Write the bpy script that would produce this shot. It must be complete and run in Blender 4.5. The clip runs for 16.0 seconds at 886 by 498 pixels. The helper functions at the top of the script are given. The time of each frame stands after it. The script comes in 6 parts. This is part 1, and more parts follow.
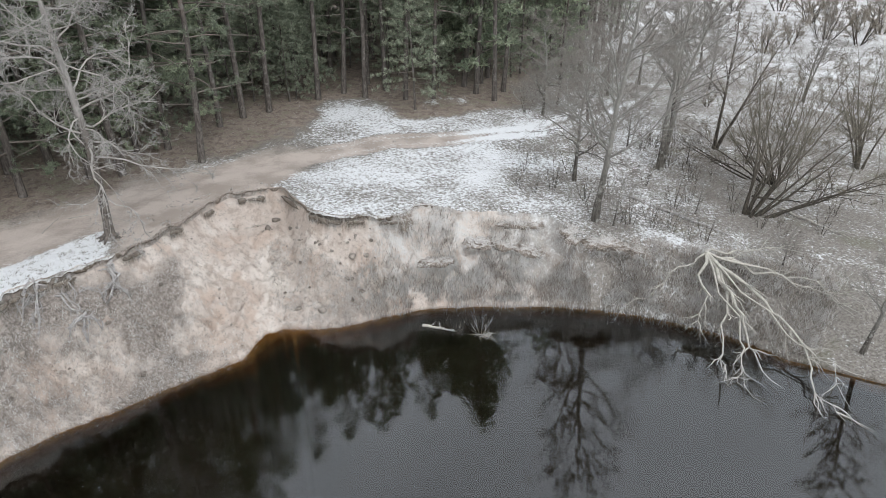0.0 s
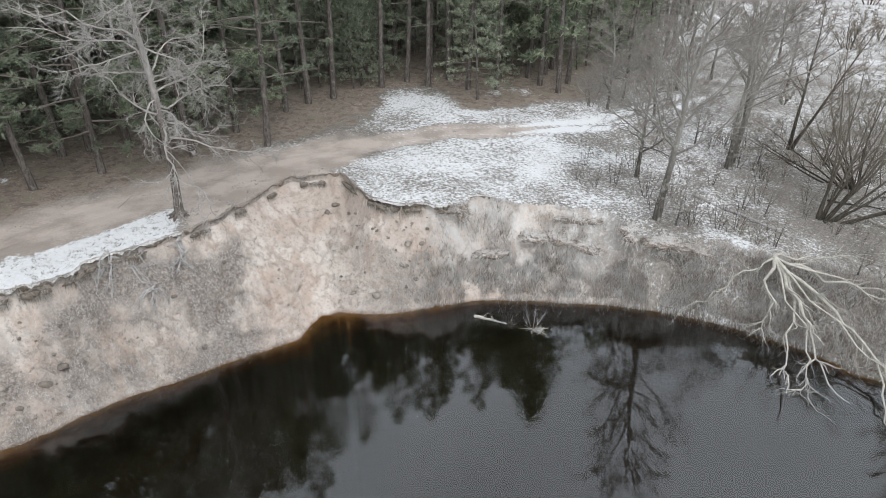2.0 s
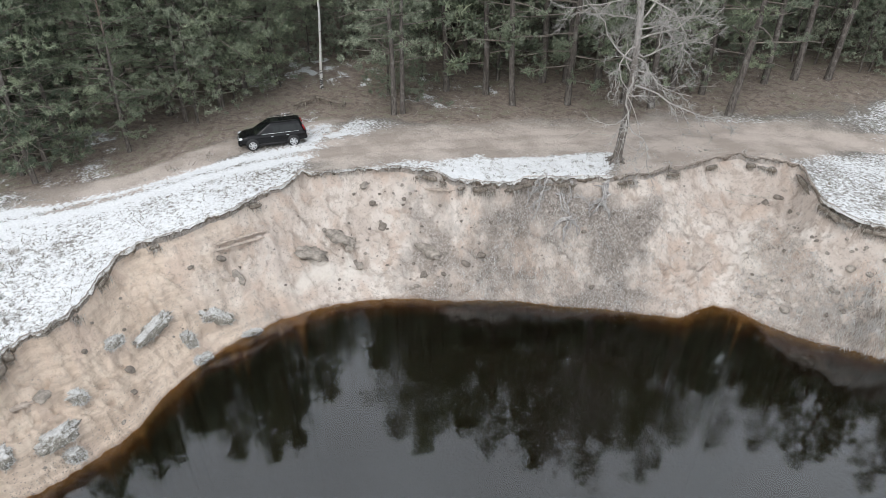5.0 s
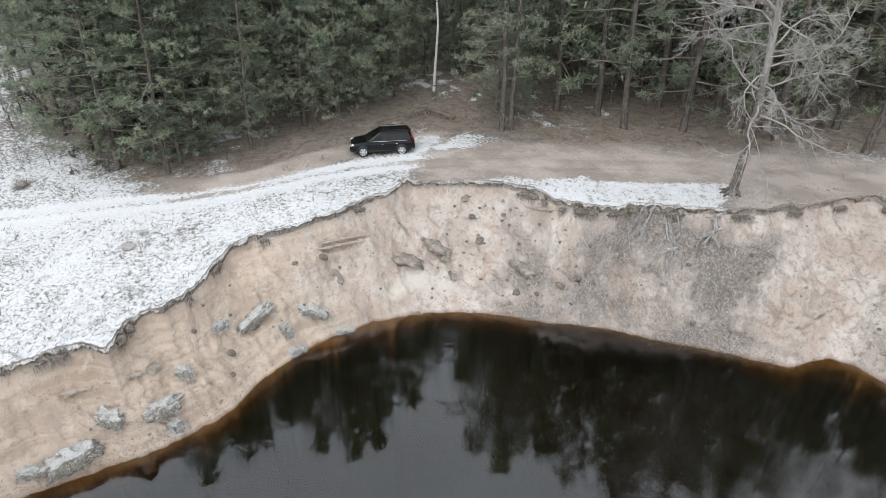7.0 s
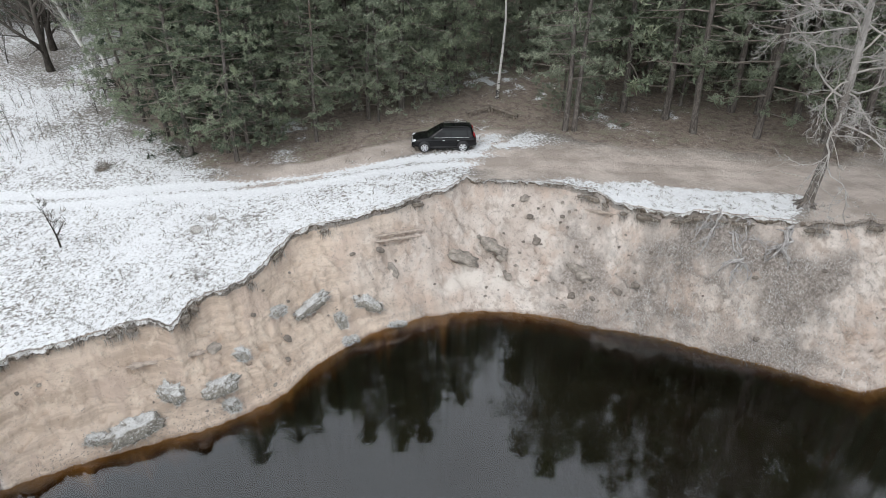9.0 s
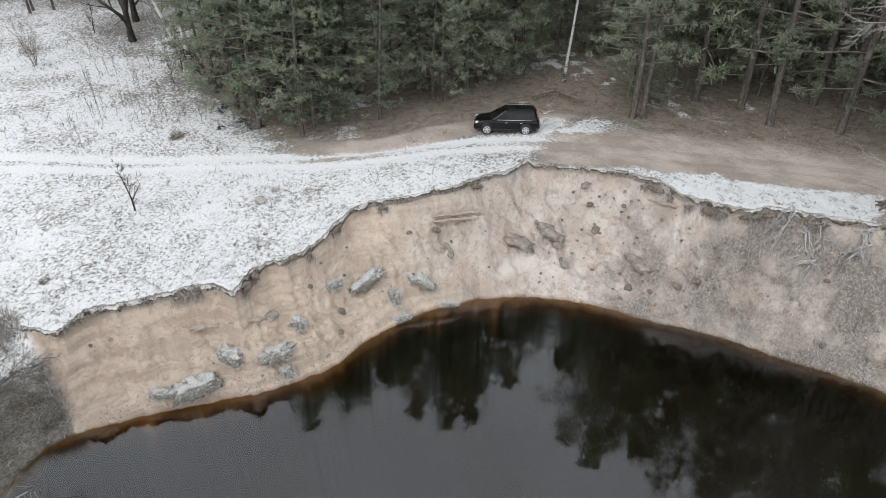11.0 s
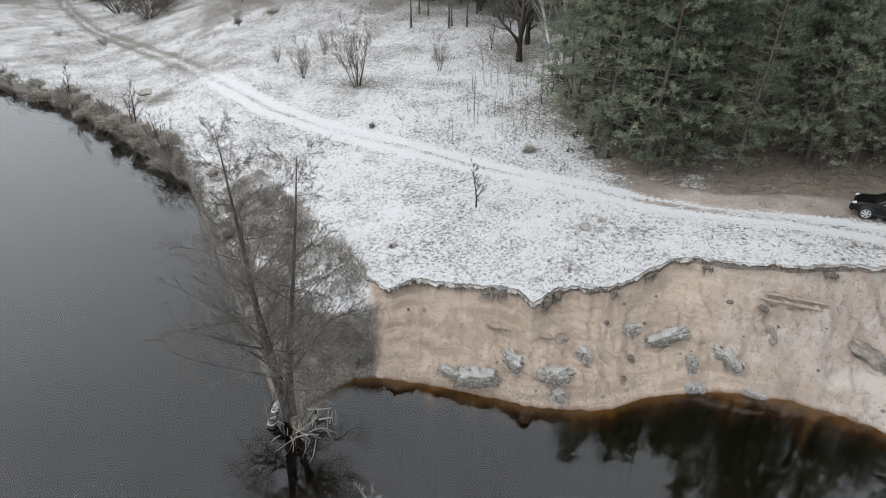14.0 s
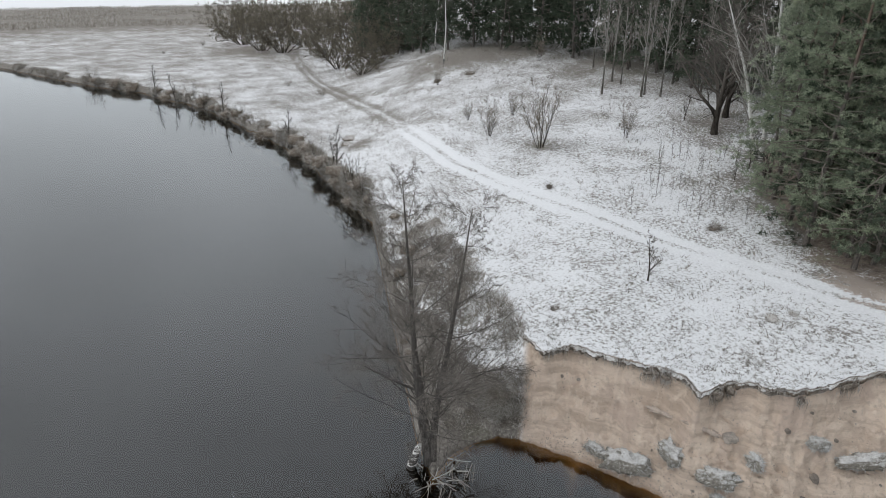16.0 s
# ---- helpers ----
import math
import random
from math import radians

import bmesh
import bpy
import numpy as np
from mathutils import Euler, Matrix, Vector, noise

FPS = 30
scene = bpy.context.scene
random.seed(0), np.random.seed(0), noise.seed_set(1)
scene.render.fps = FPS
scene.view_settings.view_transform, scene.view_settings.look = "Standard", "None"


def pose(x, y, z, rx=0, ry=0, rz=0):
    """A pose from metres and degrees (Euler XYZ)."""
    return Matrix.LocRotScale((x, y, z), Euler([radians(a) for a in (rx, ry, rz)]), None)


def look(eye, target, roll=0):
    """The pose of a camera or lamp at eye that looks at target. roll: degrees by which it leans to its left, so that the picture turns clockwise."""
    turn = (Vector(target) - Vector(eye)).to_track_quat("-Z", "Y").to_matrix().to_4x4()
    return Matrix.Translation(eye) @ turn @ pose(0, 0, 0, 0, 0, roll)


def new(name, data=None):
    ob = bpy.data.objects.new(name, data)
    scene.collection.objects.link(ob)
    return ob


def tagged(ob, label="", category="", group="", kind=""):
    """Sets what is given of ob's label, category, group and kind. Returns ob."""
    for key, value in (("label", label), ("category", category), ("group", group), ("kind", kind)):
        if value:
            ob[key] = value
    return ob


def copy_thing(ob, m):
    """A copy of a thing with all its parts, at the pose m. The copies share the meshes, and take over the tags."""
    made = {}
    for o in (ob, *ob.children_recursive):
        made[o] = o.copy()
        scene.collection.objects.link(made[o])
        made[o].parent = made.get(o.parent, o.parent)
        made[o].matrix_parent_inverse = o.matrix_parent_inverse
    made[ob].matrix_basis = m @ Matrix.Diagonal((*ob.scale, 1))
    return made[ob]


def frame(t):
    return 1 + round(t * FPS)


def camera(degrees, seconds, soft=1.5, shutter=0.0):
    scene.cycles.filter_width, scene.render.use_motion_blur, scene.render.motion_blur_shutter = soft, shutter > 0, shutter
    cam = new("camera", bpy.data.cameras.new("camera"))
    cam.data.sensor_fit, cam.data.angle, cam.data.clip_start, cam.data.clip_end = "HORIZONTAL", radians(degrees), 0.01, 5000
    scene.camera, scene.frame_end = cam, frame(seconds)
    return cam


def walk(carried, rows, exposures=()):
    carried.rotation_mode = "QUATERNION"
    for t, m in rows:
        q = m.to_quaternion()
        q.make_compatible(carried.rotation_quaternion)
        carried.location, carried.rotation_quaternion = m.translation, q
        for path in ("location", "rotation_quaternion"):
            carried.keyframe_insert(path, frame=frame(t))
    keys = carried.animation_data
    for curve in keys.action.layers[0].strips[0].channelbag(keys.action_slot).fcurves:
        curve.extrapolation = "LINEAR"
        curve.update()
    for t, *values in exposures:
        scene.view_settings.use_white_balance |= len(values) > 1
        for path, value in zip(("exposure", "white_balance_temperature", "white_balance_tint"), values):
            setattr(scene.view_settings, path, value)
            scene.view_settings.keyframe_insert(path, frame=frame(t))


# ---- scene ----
# The camera hovers over the river and turns to its left.
cam = camera(72.06, 16.0, soft=0.85)
EYE = 21.3
# seconds, heading, pitch, lean
ROWS = [
    (0.0, 0.00, -27.01, -0.10),
    (0.5, 0.98, -27.35, -0.16),
    (1.0, 2.12, -27.53, -0.12),
    (1.5, 3.34, -27.56, -0.11),
    (2.0, 5.84, -27.88, -0.08),
    (2.5, 11.65, -29.20, 0.04),
    (3.0, 18.27, -30.03, 0.04),
    (3.5, 25.15, -30.15, 0.13),
    (4.0, 31.77, -29.86, 0.13),
    (4.5, 40.11, -31.15, 0.12),
    (5.0, 48.29, -31.76, 0.11),
    (5.2, 50.98, -31.36, 0.10),
    (7.3, 59.38, -30.13, -0.03),
    (7.5, 59.92, -29.82, -0.06),
    (8.0, 61.48, -29.78, -0.10),
    (8.5, 63.15, -30.53, -0.01),
    (9.0, 64.85, -30.60, -0.04),
    (9.2, 65.35, -30.62, -0.04),
    (11.3, 71.96, -32.68, -0.03),
    (11.5, 72.71, -33.01, -0.06),
    (12.0, 77.39, -34.49, -0.05),
    (12.5, 84.21, -33.39, -0.01),
    (13.0, 90.17, -32.78, 0.09),
    (13.5, 97.15, -30.99, 0.03),
    (14.0, 104.32, -29.36, -0.03),
    (14.5, 110.52, -27.75, -0.10),
    (15.0, 115.06, -26.28, -0.08),
    (15.5, 118.65, -24.92, -0.09),
    (16.0, 121.52, -23.92, -0.01),
]
walk(cam, [(t, pose(0, 0, EYE, 90 + pitch, 0, yaw) @ pose(0, 0, 0, 0, 0, lean)) for t, yaw, pitch, lean in ROWS],
     [(0, -0.09, 6530, 10), (5, 0.03, 6550, 10), (9, -0.12, 6550, 10), (12, -0.28, 6660, 10), (14, -0.45, 6640, 10), (16, -0.62, 6600, 10)])

# ---- overcast winter daylight ----
world = bpy.data.worlds.new("overcast_sky")
scene.world = world
world.use_nodes = True
wt = world.node_tree
wt.nodes.clear()
SUN_UP, SUN_ROUND = radians(48), radians(158)
sky = wt.nodes.new("ShaderNodeTexSky")
sky.sky_type, sky.sun_disc, sky.sun_elevation, sky.sun_rotation = "NISHITA", False, SUN_UP, SUN_ROUND
sky.air_density, sky.dust_density = 1.0, 4.0
grey = wt.nodes.new("ShaderNodeHueSaturation")
grey.inputs["Saturation"].default_value = 0.25
grey.inputs["Value"].default_value = 0.012
wt.links.new(sky.outputs[0], grey.inputs["Color"])
# cloud cover: brightest overhead, dimmer towards the horizon, with soft broken clouds
co = wt.nodes.new("ShaderNodeTexCoord")
sep = wt.nodes.new("ShaderNodeSeparateXYZ")
wt.links.new(co.outputs["Generated"], sep.inputs[0])
ramp = wt.nodes.new("ShaderNodeValToRGB")
ramp.color_ramp.elements[0].position, ramp.color_ramp.elements[0].color = 0.0, (1.27, 1.35, 1.43, 1)
ramp.color_ramp.elements[1].position, ramp.color_ramp.elements[1].color = 0.75, (1.05, 1.11, 1.20, 1)
wt.links.new(sep.outputs[2], ramp.inputs[0])
cloud = wt.nodes.new("ShaderNodeTexNoise")
cloud.inputs["Scale"].default_value, cloud.inputs["Detail"].default_value = 2.2, 5
wt.links.new(co.outputs["Generated"], cloud.inputs["Vector"])
span = wt.nodes.new("ShaderNodeMapRange")
span.inputs["From Min"].default_value, span.inputs["From Max"].default_value = 0.3, 0.7
span.inputs["To Min"].default_value, span.inputs["To Max"].default_value = 0.82, 1.12
wt.links.new(cloud.outputs["Fac"], span.inputs["Value"])
mul = wt.nodes.new("ShaderNodeMix")
mul.data_type, mul.blend_type = "RGBA", "MULTIPLY"
mul.inputs[0].default_value = 1
wt.links.new(ramp.outputs[0], mul.inputs[6])
wt.links.new(span.outputs[0], mul.inputs[7])
both = wt.nodes.new("ShaderNodeMix")
both.data_type, both.blend_type = "RGBA", "ADD"
both.inputs[0].default_value = 1
wt.links.new(mul.outputs[2], both.inputs[6])
wt.links.new(grey.outputs[0], both.inputs[7])
back = wt.nodes.new("ShaderNodeBackground")
back.inputs["Strength"].default_value = 1.2
wt.links.new(both.outputs[2], back.inputs["Color"])
wt.links.new(back.outputs[0], wt.nodes.new("ShaderNodeOutputWorld").inputs[0])
sun = new("sun", bpy.data.lights.new("sun", "SUN"))
sun.data.energy, sun.data.angle, sun.data.color = 0.65, radians(25), (1.0, 0.97, 0.93)
sun.matrix_basis = look((0, 0, 0), (-math.sin(SUN_ROUND) * math.cos(SUN_UP), -math.cos(SUN_ROUND) * math.cos(SUN_UP), -math.sin(SUN_UP)))

# ---- the lie of the land: shore and brink as bearings (degrees) and distances (m) from the middle of the river bend ----
SHORE = [(0, 300), (12, 150), (25, 70), (38, 42), (47, 35), (54.7, 34), (60, 34.6), (65.2, 34.8), (70.8, 34.6), (76.7, 34.3), (82.8, 33.7), (89, 33.4),
         (92.8, 33.15), (95.9, 32.6), (101.6, 31.8), (105, 32.0), (107.4, 32.6), (109.5, 32.2), (112.2, 30.2), (114, 29.9), (118, 29.5),
         (125, 28.9), (130.5, 28.95), (137, 28.6), (144, 29.05), (150.4, 28.95), (157, 28.35), (160, 27.7), (163.5, 27.05), (166.3, 26.2), (170, 25.1),
         (173.8, 23.5), (176, 23.05), (180, 22.7), (184.5, 22.6), (190.4, 23.1), (197, 23.8), (202.7, 24.6)]
SHORE_WEST = [(205.1, 24.6), (207.7, 24.0), (210.4, 23.2), (212.8, 21.6), (214.6, 24.2), (218.6, 54.5), (220.2, 58.7), (221.7, 64.4), (223.6, 73.7), (225.6, 83),
              (228.9, 96), (231.1, 108), (233.3, 120), (237.5, 141), (241.4, 158), (246.6, 200), (254, 290), (262, 300), (272, 120), (285, 65), (310, 50), (335, 75), (350, 160), (360, 300)]
BRINK = [(0, 306), (12, 156), (25, 76), (38, 48), (47, 41), (55, 40.5), (62, 39.5), (66.4, 38.5), (70.7, 37.4), (72.4, 37.5), (76.3, 36.3), (77.6, 37.8), (79.3, 38.9), (83.3, 38.2), (88.2, 37.6), (89.5, 38.0),
         (92.8, 38.5), (94, 36.6), (96, 36.2), (98.4, 36.4), (101, 36.6), (103.5, 38.0), (104.9, 40.5), (105.6, 42.2), (108, 42.3), (110.8, 42.3),
         (113.4, 40.5), (115.3, 38.6), (116.3, 38.4), (117.9, 36.9), (121.5, 35.7), (126.3, 34.7), (130, 34.2), (131.5, 33.2), (135.6, 33.4), (137.3, 33.6)]
BRINK_WEST = [(139.6, 35.1), (143.4, 35.65), (148.8, 35.55), (151.4, 35.3), (152.5, 36.3), (153, 35.6), (154.6, 34.15), (156.3, 34.0), (160, 32.2), (164.6, 31.5), (168.5, 31.4), (170.4, 31.1), (172.8, 29.6), (173.8, 28.6),
              (175.1, 27.8), (178.2, 26.8), (179.8, 27.2), (182, 26.75), (184.1, 25.35), (185.8, 26.35), (188.1, 26.7), (192.3, 26.9), (197.7, 27.7), (200.7, 27.2),
              (203, 29), (205.3, 33.7), (208, 40), (210.7, 46), (215, 53), (218.6, 57.5), (221.7, 66), (225.6, 85), (233.3, 122.5), (241.4, 160.5), (246.6, 205), (254, 296), (262, 306), (272, 126), (285, 71), (310, 56), (335, 81), (350, 166), (360, 306)]
LEVEL = [(0, 1.2), (40, 1.8), (55, 2.3), (65, 3.0), (75, 4.0), (85, 4.8), (95, 5.3), (105, 5.5), (150, 5.5), (162, 5.2), (172, 4.6), (185, 4.2), (197, 3.9), (205, 3.3), (213, 2.6), (222, 1.6), (235, 1.2), (260, 1.2), (360, 1.2)]
CLIFF = [(0, 0.1), (60, 0.1), (72, 0.3), (80, 0.45), (92, 0.7), (100, 1), (200.5, 1), (203.5, 0.1), (216, 0.0), (219, 0.15), (360, 0.15)]


# line of the sandy track
TRACK = [(95, 200), (65, 143), (46.26, 108.19), (26.94, 79.96), (16.06, 64.49), (8.88, 56.34), (3.40, 53.85), (-0.18, 52.31), (-4.6, 51.3), (-8.7, 48.7), (-12.6, 45.6), (-16.5, 42.9), (-20, 40.3),
         (-22.3, 37), (-24.4, 33.3), (-26.7, 29.9), (-28.9, 26.4), (-31.3, 23.3), (-33.2, 20.2), (-34.8, 17), (-35.7, 13.3), (-36.3, 10), (-37, 7), (-38.2, 3.5), (-39.6, 0.3),
         (-41, -3.4), (-43, -8.5), (-45.7, -16.2), (-48.2, -22.6), (-52.6, -31.1), (-59.4, -39.9), (-69.4, -52.3), (-81.3, -68.3), (-97, -90.4), (-116, -113), (-150, -150)]


def table(rows, az):
    rows = np.array(rows)
    return np.interp(az % 360, rows[:, 0], rows[:, 1])


def inverse(rows, az):
    rows = np.array(rows)
    return 1 / np.interp(az % 360, rows[:, 0], 1 / rows[:, 1])


def polar(x, y):
    return np.degrees(np.arctan2(y, x)) % 360, np.hypot(x, y)


def ripple(x, seed, octaves=4, base=1.0):
    """Smooth one-dimensional noise in about -1..1."""
    rng, total = np.random.RandomState(seed), 0 * x
    for k in range(octaves):
        v, p = rng.rand(4096) * 2 - 1, x * base * 2 ** k + 37.7 * k
        i, f = np.floor(p).astype(int), p - np.floor(p)
        f = f * f * (3 - 2 * f)
        total = total + (v[i % 4096] * (1 - f) + v[(i + 1) % 4096] * f) * 0.55 ** k
    return total / 1.6


def lumps(x, y, seed, octaves=4, base=1.0, gain=0.5):
    """Smooth two-dimensional noise in about -1..1."""
    rng, total = np.random.RandomState(seed), 0 * x
    for k in range(octaves):
        v, px, py = rng.rand(256, 256) * 2 - 1, x * base * 2 ** k + 11.3 * k, y * base * 2 ** k + 5.7 * k
        i, j = np.floor(px).astype(int), np.floor(py).astype(int)
        f, g = px - i, py - j
        f, g = f * f * (3 - 2 * f), g * g * (3 - 2 * g)
        a, b, c, d = v[i % 256, j % 256], v[(i + 1) % 256, j % 256], v[i % 256, (j + 1) % 256], v[(i + 1) % 256, (j + 1) % 256]
        total = total + ((a * (1 - f) + b * f) * (1 - g) + (c * (1 - f) + d * f) * g) * gain ** k
    return total / 1.5


def step(a, b, v):
    u = np.clip((v - a) / (b - a), 0, 1)
    return u * u * (3 - 2 * u)


def shore_of(az):
    r = inverse(SHORE + SHORE_WEST, az)
    return r + 0.10 * ripple(az, 3, 4, 1.2) + 1.6 * ripple(az, 4, 4, 1.6) * step(218, 221, az) * step(262, 240, az)


def brink_of(az):
    r = inverse(BRINK + BRINK_WEST, az)
    near = step(225, 219, az) * step(58, 66, az)
    west = (1.6 * ripple(az, 4, 4, 1.6) + 0.8 * ripple(az, 6, 4, 2.3)) * step(216, 221, az) * step(262, 240, az)
    return r + west + near * (0.22 * ripple(az, 5, 4, 1.1) + 0.10 * np.abs(ripple(az, 8, 3, 4.0)))


def level_of(az, r):
    """Height of the top of the bank: nearly level, with the meadow in the west climbing away from the river."""
    w = step(154, 180, az) * step(224, 208, az)
    wood = step(70, 86, az) * step(174, 150, az)
    return table(LEVEL, az) + 0.085 * np.clip(r - 44, 0, 75) * w + 0.09 * np.clip(r - 48, 0, 75) * wood


def bank_shape(s, cliff):
    """Rise from the water (0) to the brink (1)."""
    sand = np.interp(s, [0, 0.03, 0.45, 0.78, 0.93, 0.985, 1], [0, 0.03, 0.36, 0.66, 0.85, 0.93, 1.0])
    soft = np.interp(s, [0, 0.025, 0.3, 0.55, 0.8, 1], [0, 0.15, 0.36, 0.60, 0.85, 1.0])
    return sand * cliff + soft * (1 - cliff)


def ground_z(x, y):
    x, y = np.asarray(x, float), np.asarray(y, float)
    az, r = polar(x, y)
    rw, rr = shore_of(az), brink_of(az)
    rr = np.maximum(rr, rw + 1.5)
    cliff = table(CLIFF, az)
    top = level_of(az, r)
    s = (r - rw) / (rr - rw)
    z = bank_shape(np.clip(s, 0, 1), cliff) * table(LEVEL, az)
    # gullies, slumps and ledges on the bare face
    body = np.clip(4 * s * (1 - s), 0, 1) * (step(252, 246, az) * step(50, 60, az))
    gully = ripple(az + 0.6 * ripple(s * 3 + az * 0.2, 21, 2), 11, 4, 0.55)
    ridge = 1 - 2 * np.abs(lumps(x, y, 29, 4, 0.7, 0.55))
    crag = 1 - 2 * np.abs(lumps(x, y, 31, 3, 1.7, 0.55))
    z = z + body * (0.22 * gully * (1 - 0.75 * step(152, 166, az)) + (0.60 * lumps(x, y, 14, 4, 0.38, 0.5) + 0.30 * ridge + 0.34 * crag * (0.4 + lumps(x, y, 35, 2, 0.3))) * (0.7 + 0.3 * cliff) + 0.20 * lumps(x, y, 15, 3, 2.1, 0.7))
    ledge = np.exp(-((s - 0.52 - 0.08 * ripple(az, 33, 3, 0.4)) / 0.07) ** 2) * step(68, 74, az) * step(99, 92, az)
    z = z + 0.35 * ledge
    z = np.where(s > 1, top + 0.10 * lumps(x, y, 17, 3, 0.12) + 0.075 * np.abs(lumps(x, y, 19, 3, 1.1, 0.6)) * (1 - 0.8 * step(1.8, 1.0, to_line(x, y, TRACK))) * step(900, 60, r), z)
    shoal = 1.5 + 1.3 * ripple(az, 25, 4, 0.45) + 6.0 * step(96, 91, az) + 3.0 * step(203, 206, az) + 2.2 * step(113, 118, az) * step(143, 135, az) - 0.85 * np.exp(-((az - 108.5) / 3.5) ** 2) - 0.45 * np.exp(-((az - 158) / 9) ** 2) - 0.4 * np.exp(-((az - 98) / 2.5) ** 2) - 0.3 * np.exp(-((az - 197) / 3) ** 2)
    off = np.clip(rw - r, 0, None)
    bed = -np.minimum(np.clip(shoal, 0.22, 9.0) * (0.30 * off + 0.22 * off ** 1.7), 2.6)
    z = np.where(s < 0, bed + 0.04 * lumps(x, y, 23, 3, 0.9) * step(0, 1.5, rw - r), z)
    return z


def ground_at(x, y):
    return float(ground_z(np.array([x]), np.array([y]))[0])


def to_line(x, y, pts):
    """Distance to a polyline."""
    best = np.full(np.shape(x), 1e9)
    for (ax, ay), (bx, by) in zip(pts, pts[1:]):
        dx, dy = bx - ax, by - ay
        u = np.clip(((x - ax) * dx + (y - ay) * dy) / (dx * dx + dy * dy), 0, 1)
        best = np.minimum(best, np.hypot(x - ax - u * dx, y - ay - u * dy))
    return best


def inside(x, y, poly):
    """Distance to a polygon's edge, positive inside."""
    odd = np.zeros(np.shape(x), bool)
    for (ax, ay), (bx, by) in zip(poly, poly[1:] + poly[:1]):
        cut = (ay > y) != (by > y)
        odd ^= cut & (x < (bx - ax) * (y - ay) / (by - ay + 1e-12) + ax)
    return np.where(odd, 1, -1) * to_line(x, y, poly + poly[:1])

# ---- materials ----
class Shader:
    """A node material under construction."""

    def __init__(self, name):
        self.m = bpy.data.materials.new(name)
        self.m.use_nodes = True
        self.t = self.m.node_tree
        self.t.nodes.clear()
        self.out = self.t.nodes.new("ShaderNodeOutputMaterial")

    def put(self, socket, v):
        if isinstance(v, bpy.types.NodeSocket):
            self.t.links.new(v, socket)
        elif isinstance(v, tuple) and len(v) == 3 and len(socket.default_value) == 4:
            socket.default_value = (*v, 1)
        else:
            socket.default_value = v

    def node(self, kind, ins=None):
        n = self.t.nodes.new("ShaderNode" + kind)
        for k, v in (ins or {}).items():
            self.put(n.inputs[k], v)
        return n

    def place(self, kind="Object"):
        return self.node("TexCoord").outputs[kind]

    def world(self):
        return self.node("NewGeometry").outputs["Position"]

    def noise(self, scale, detail=4, at=None, rough=0.55, stretch=None):
        v = at or self.world()
        if stretch:
            v = self.node("Mapping", {"Vector": v, "Scale": stretch}).outputs[0]
        return self.node("TexNoise", {"Vector": v, "Scale": scale, "Detail": detail, "Roughness": rough}).outputs["Fac"]

    def span(self, v, a, b, c=0.0, d=1.0):
        n = self.node("MapRange", {"Value": v, "From Min": a, "From Max": b, "To Min": c, "To Max": d})
        n.interpolation_type = "SMOOTHSTEP"
        return n.outputs[0]

    def mix(self, f, a, b, blend="MIX"):
        n = self.node("Mix")
        n.data_type, n.blend_type = "RGBA", blend
        self.put(n.inputs[0], f), self.put(n.inputs[6], a), self.put(n.inputs[7], b)
        return n.outputs[2]

    def sum(self, a, b, op="ADD"):
        n = self.node("Math")
        n.operation = op
        self.put(n.inputs[0], a), self.put(n.inputs[1], b)
        return n.outputs[0]

    def mask(self, name):
        n = self.node("Attribute")
        n.attribute_name, n.attribute_type = name, "GEOMETRY"
        return n.outputs["Fac"]

    def bump(self, h, strength, distance):
        return self.node("Bump", {"Height": h, "Strength": strength, "Distance": distance}).outputs[0]

    def done(self, color, rough=0.9, normal=None, **more):
        ins = {"Base Color": color, "Roughness": rough}
        if normal:
            ins["Normal"] = normal
        ins.update(more)
        p = self.node("BsdfPrincipled", ins)
        self.t.links.new(p.outputs[0], self.out.inputs[0])
        return self.m


def plain(name, color, rough=0.8, scale=8.0, vary=0.25, bump=0.0, metal=0.0, coat=0.0, spec=0.5):
    """A surface of one colour with grain at two scales."""
    s = Shader(name)
    at = s.place()
    a, b = s.noise(scale, 4, at), s.noise(scale * 7, 3, at)
    dark = tuple(c * (1 - vary) for c in color)
    light = tuple(min(1, c * (1 + vary)) for c in color)
    col = s.mix(s.span(s.sum(a, s.sum(b, 0.35, "MULTIPLY")), 0.4, 0.95), dark, light)
    return s.done(col, rough, s.bump(b, bump, 0.02) if bump else None, Metallic=metal, **{"Coat Weight": coat, "Specular IOR Level": spec})


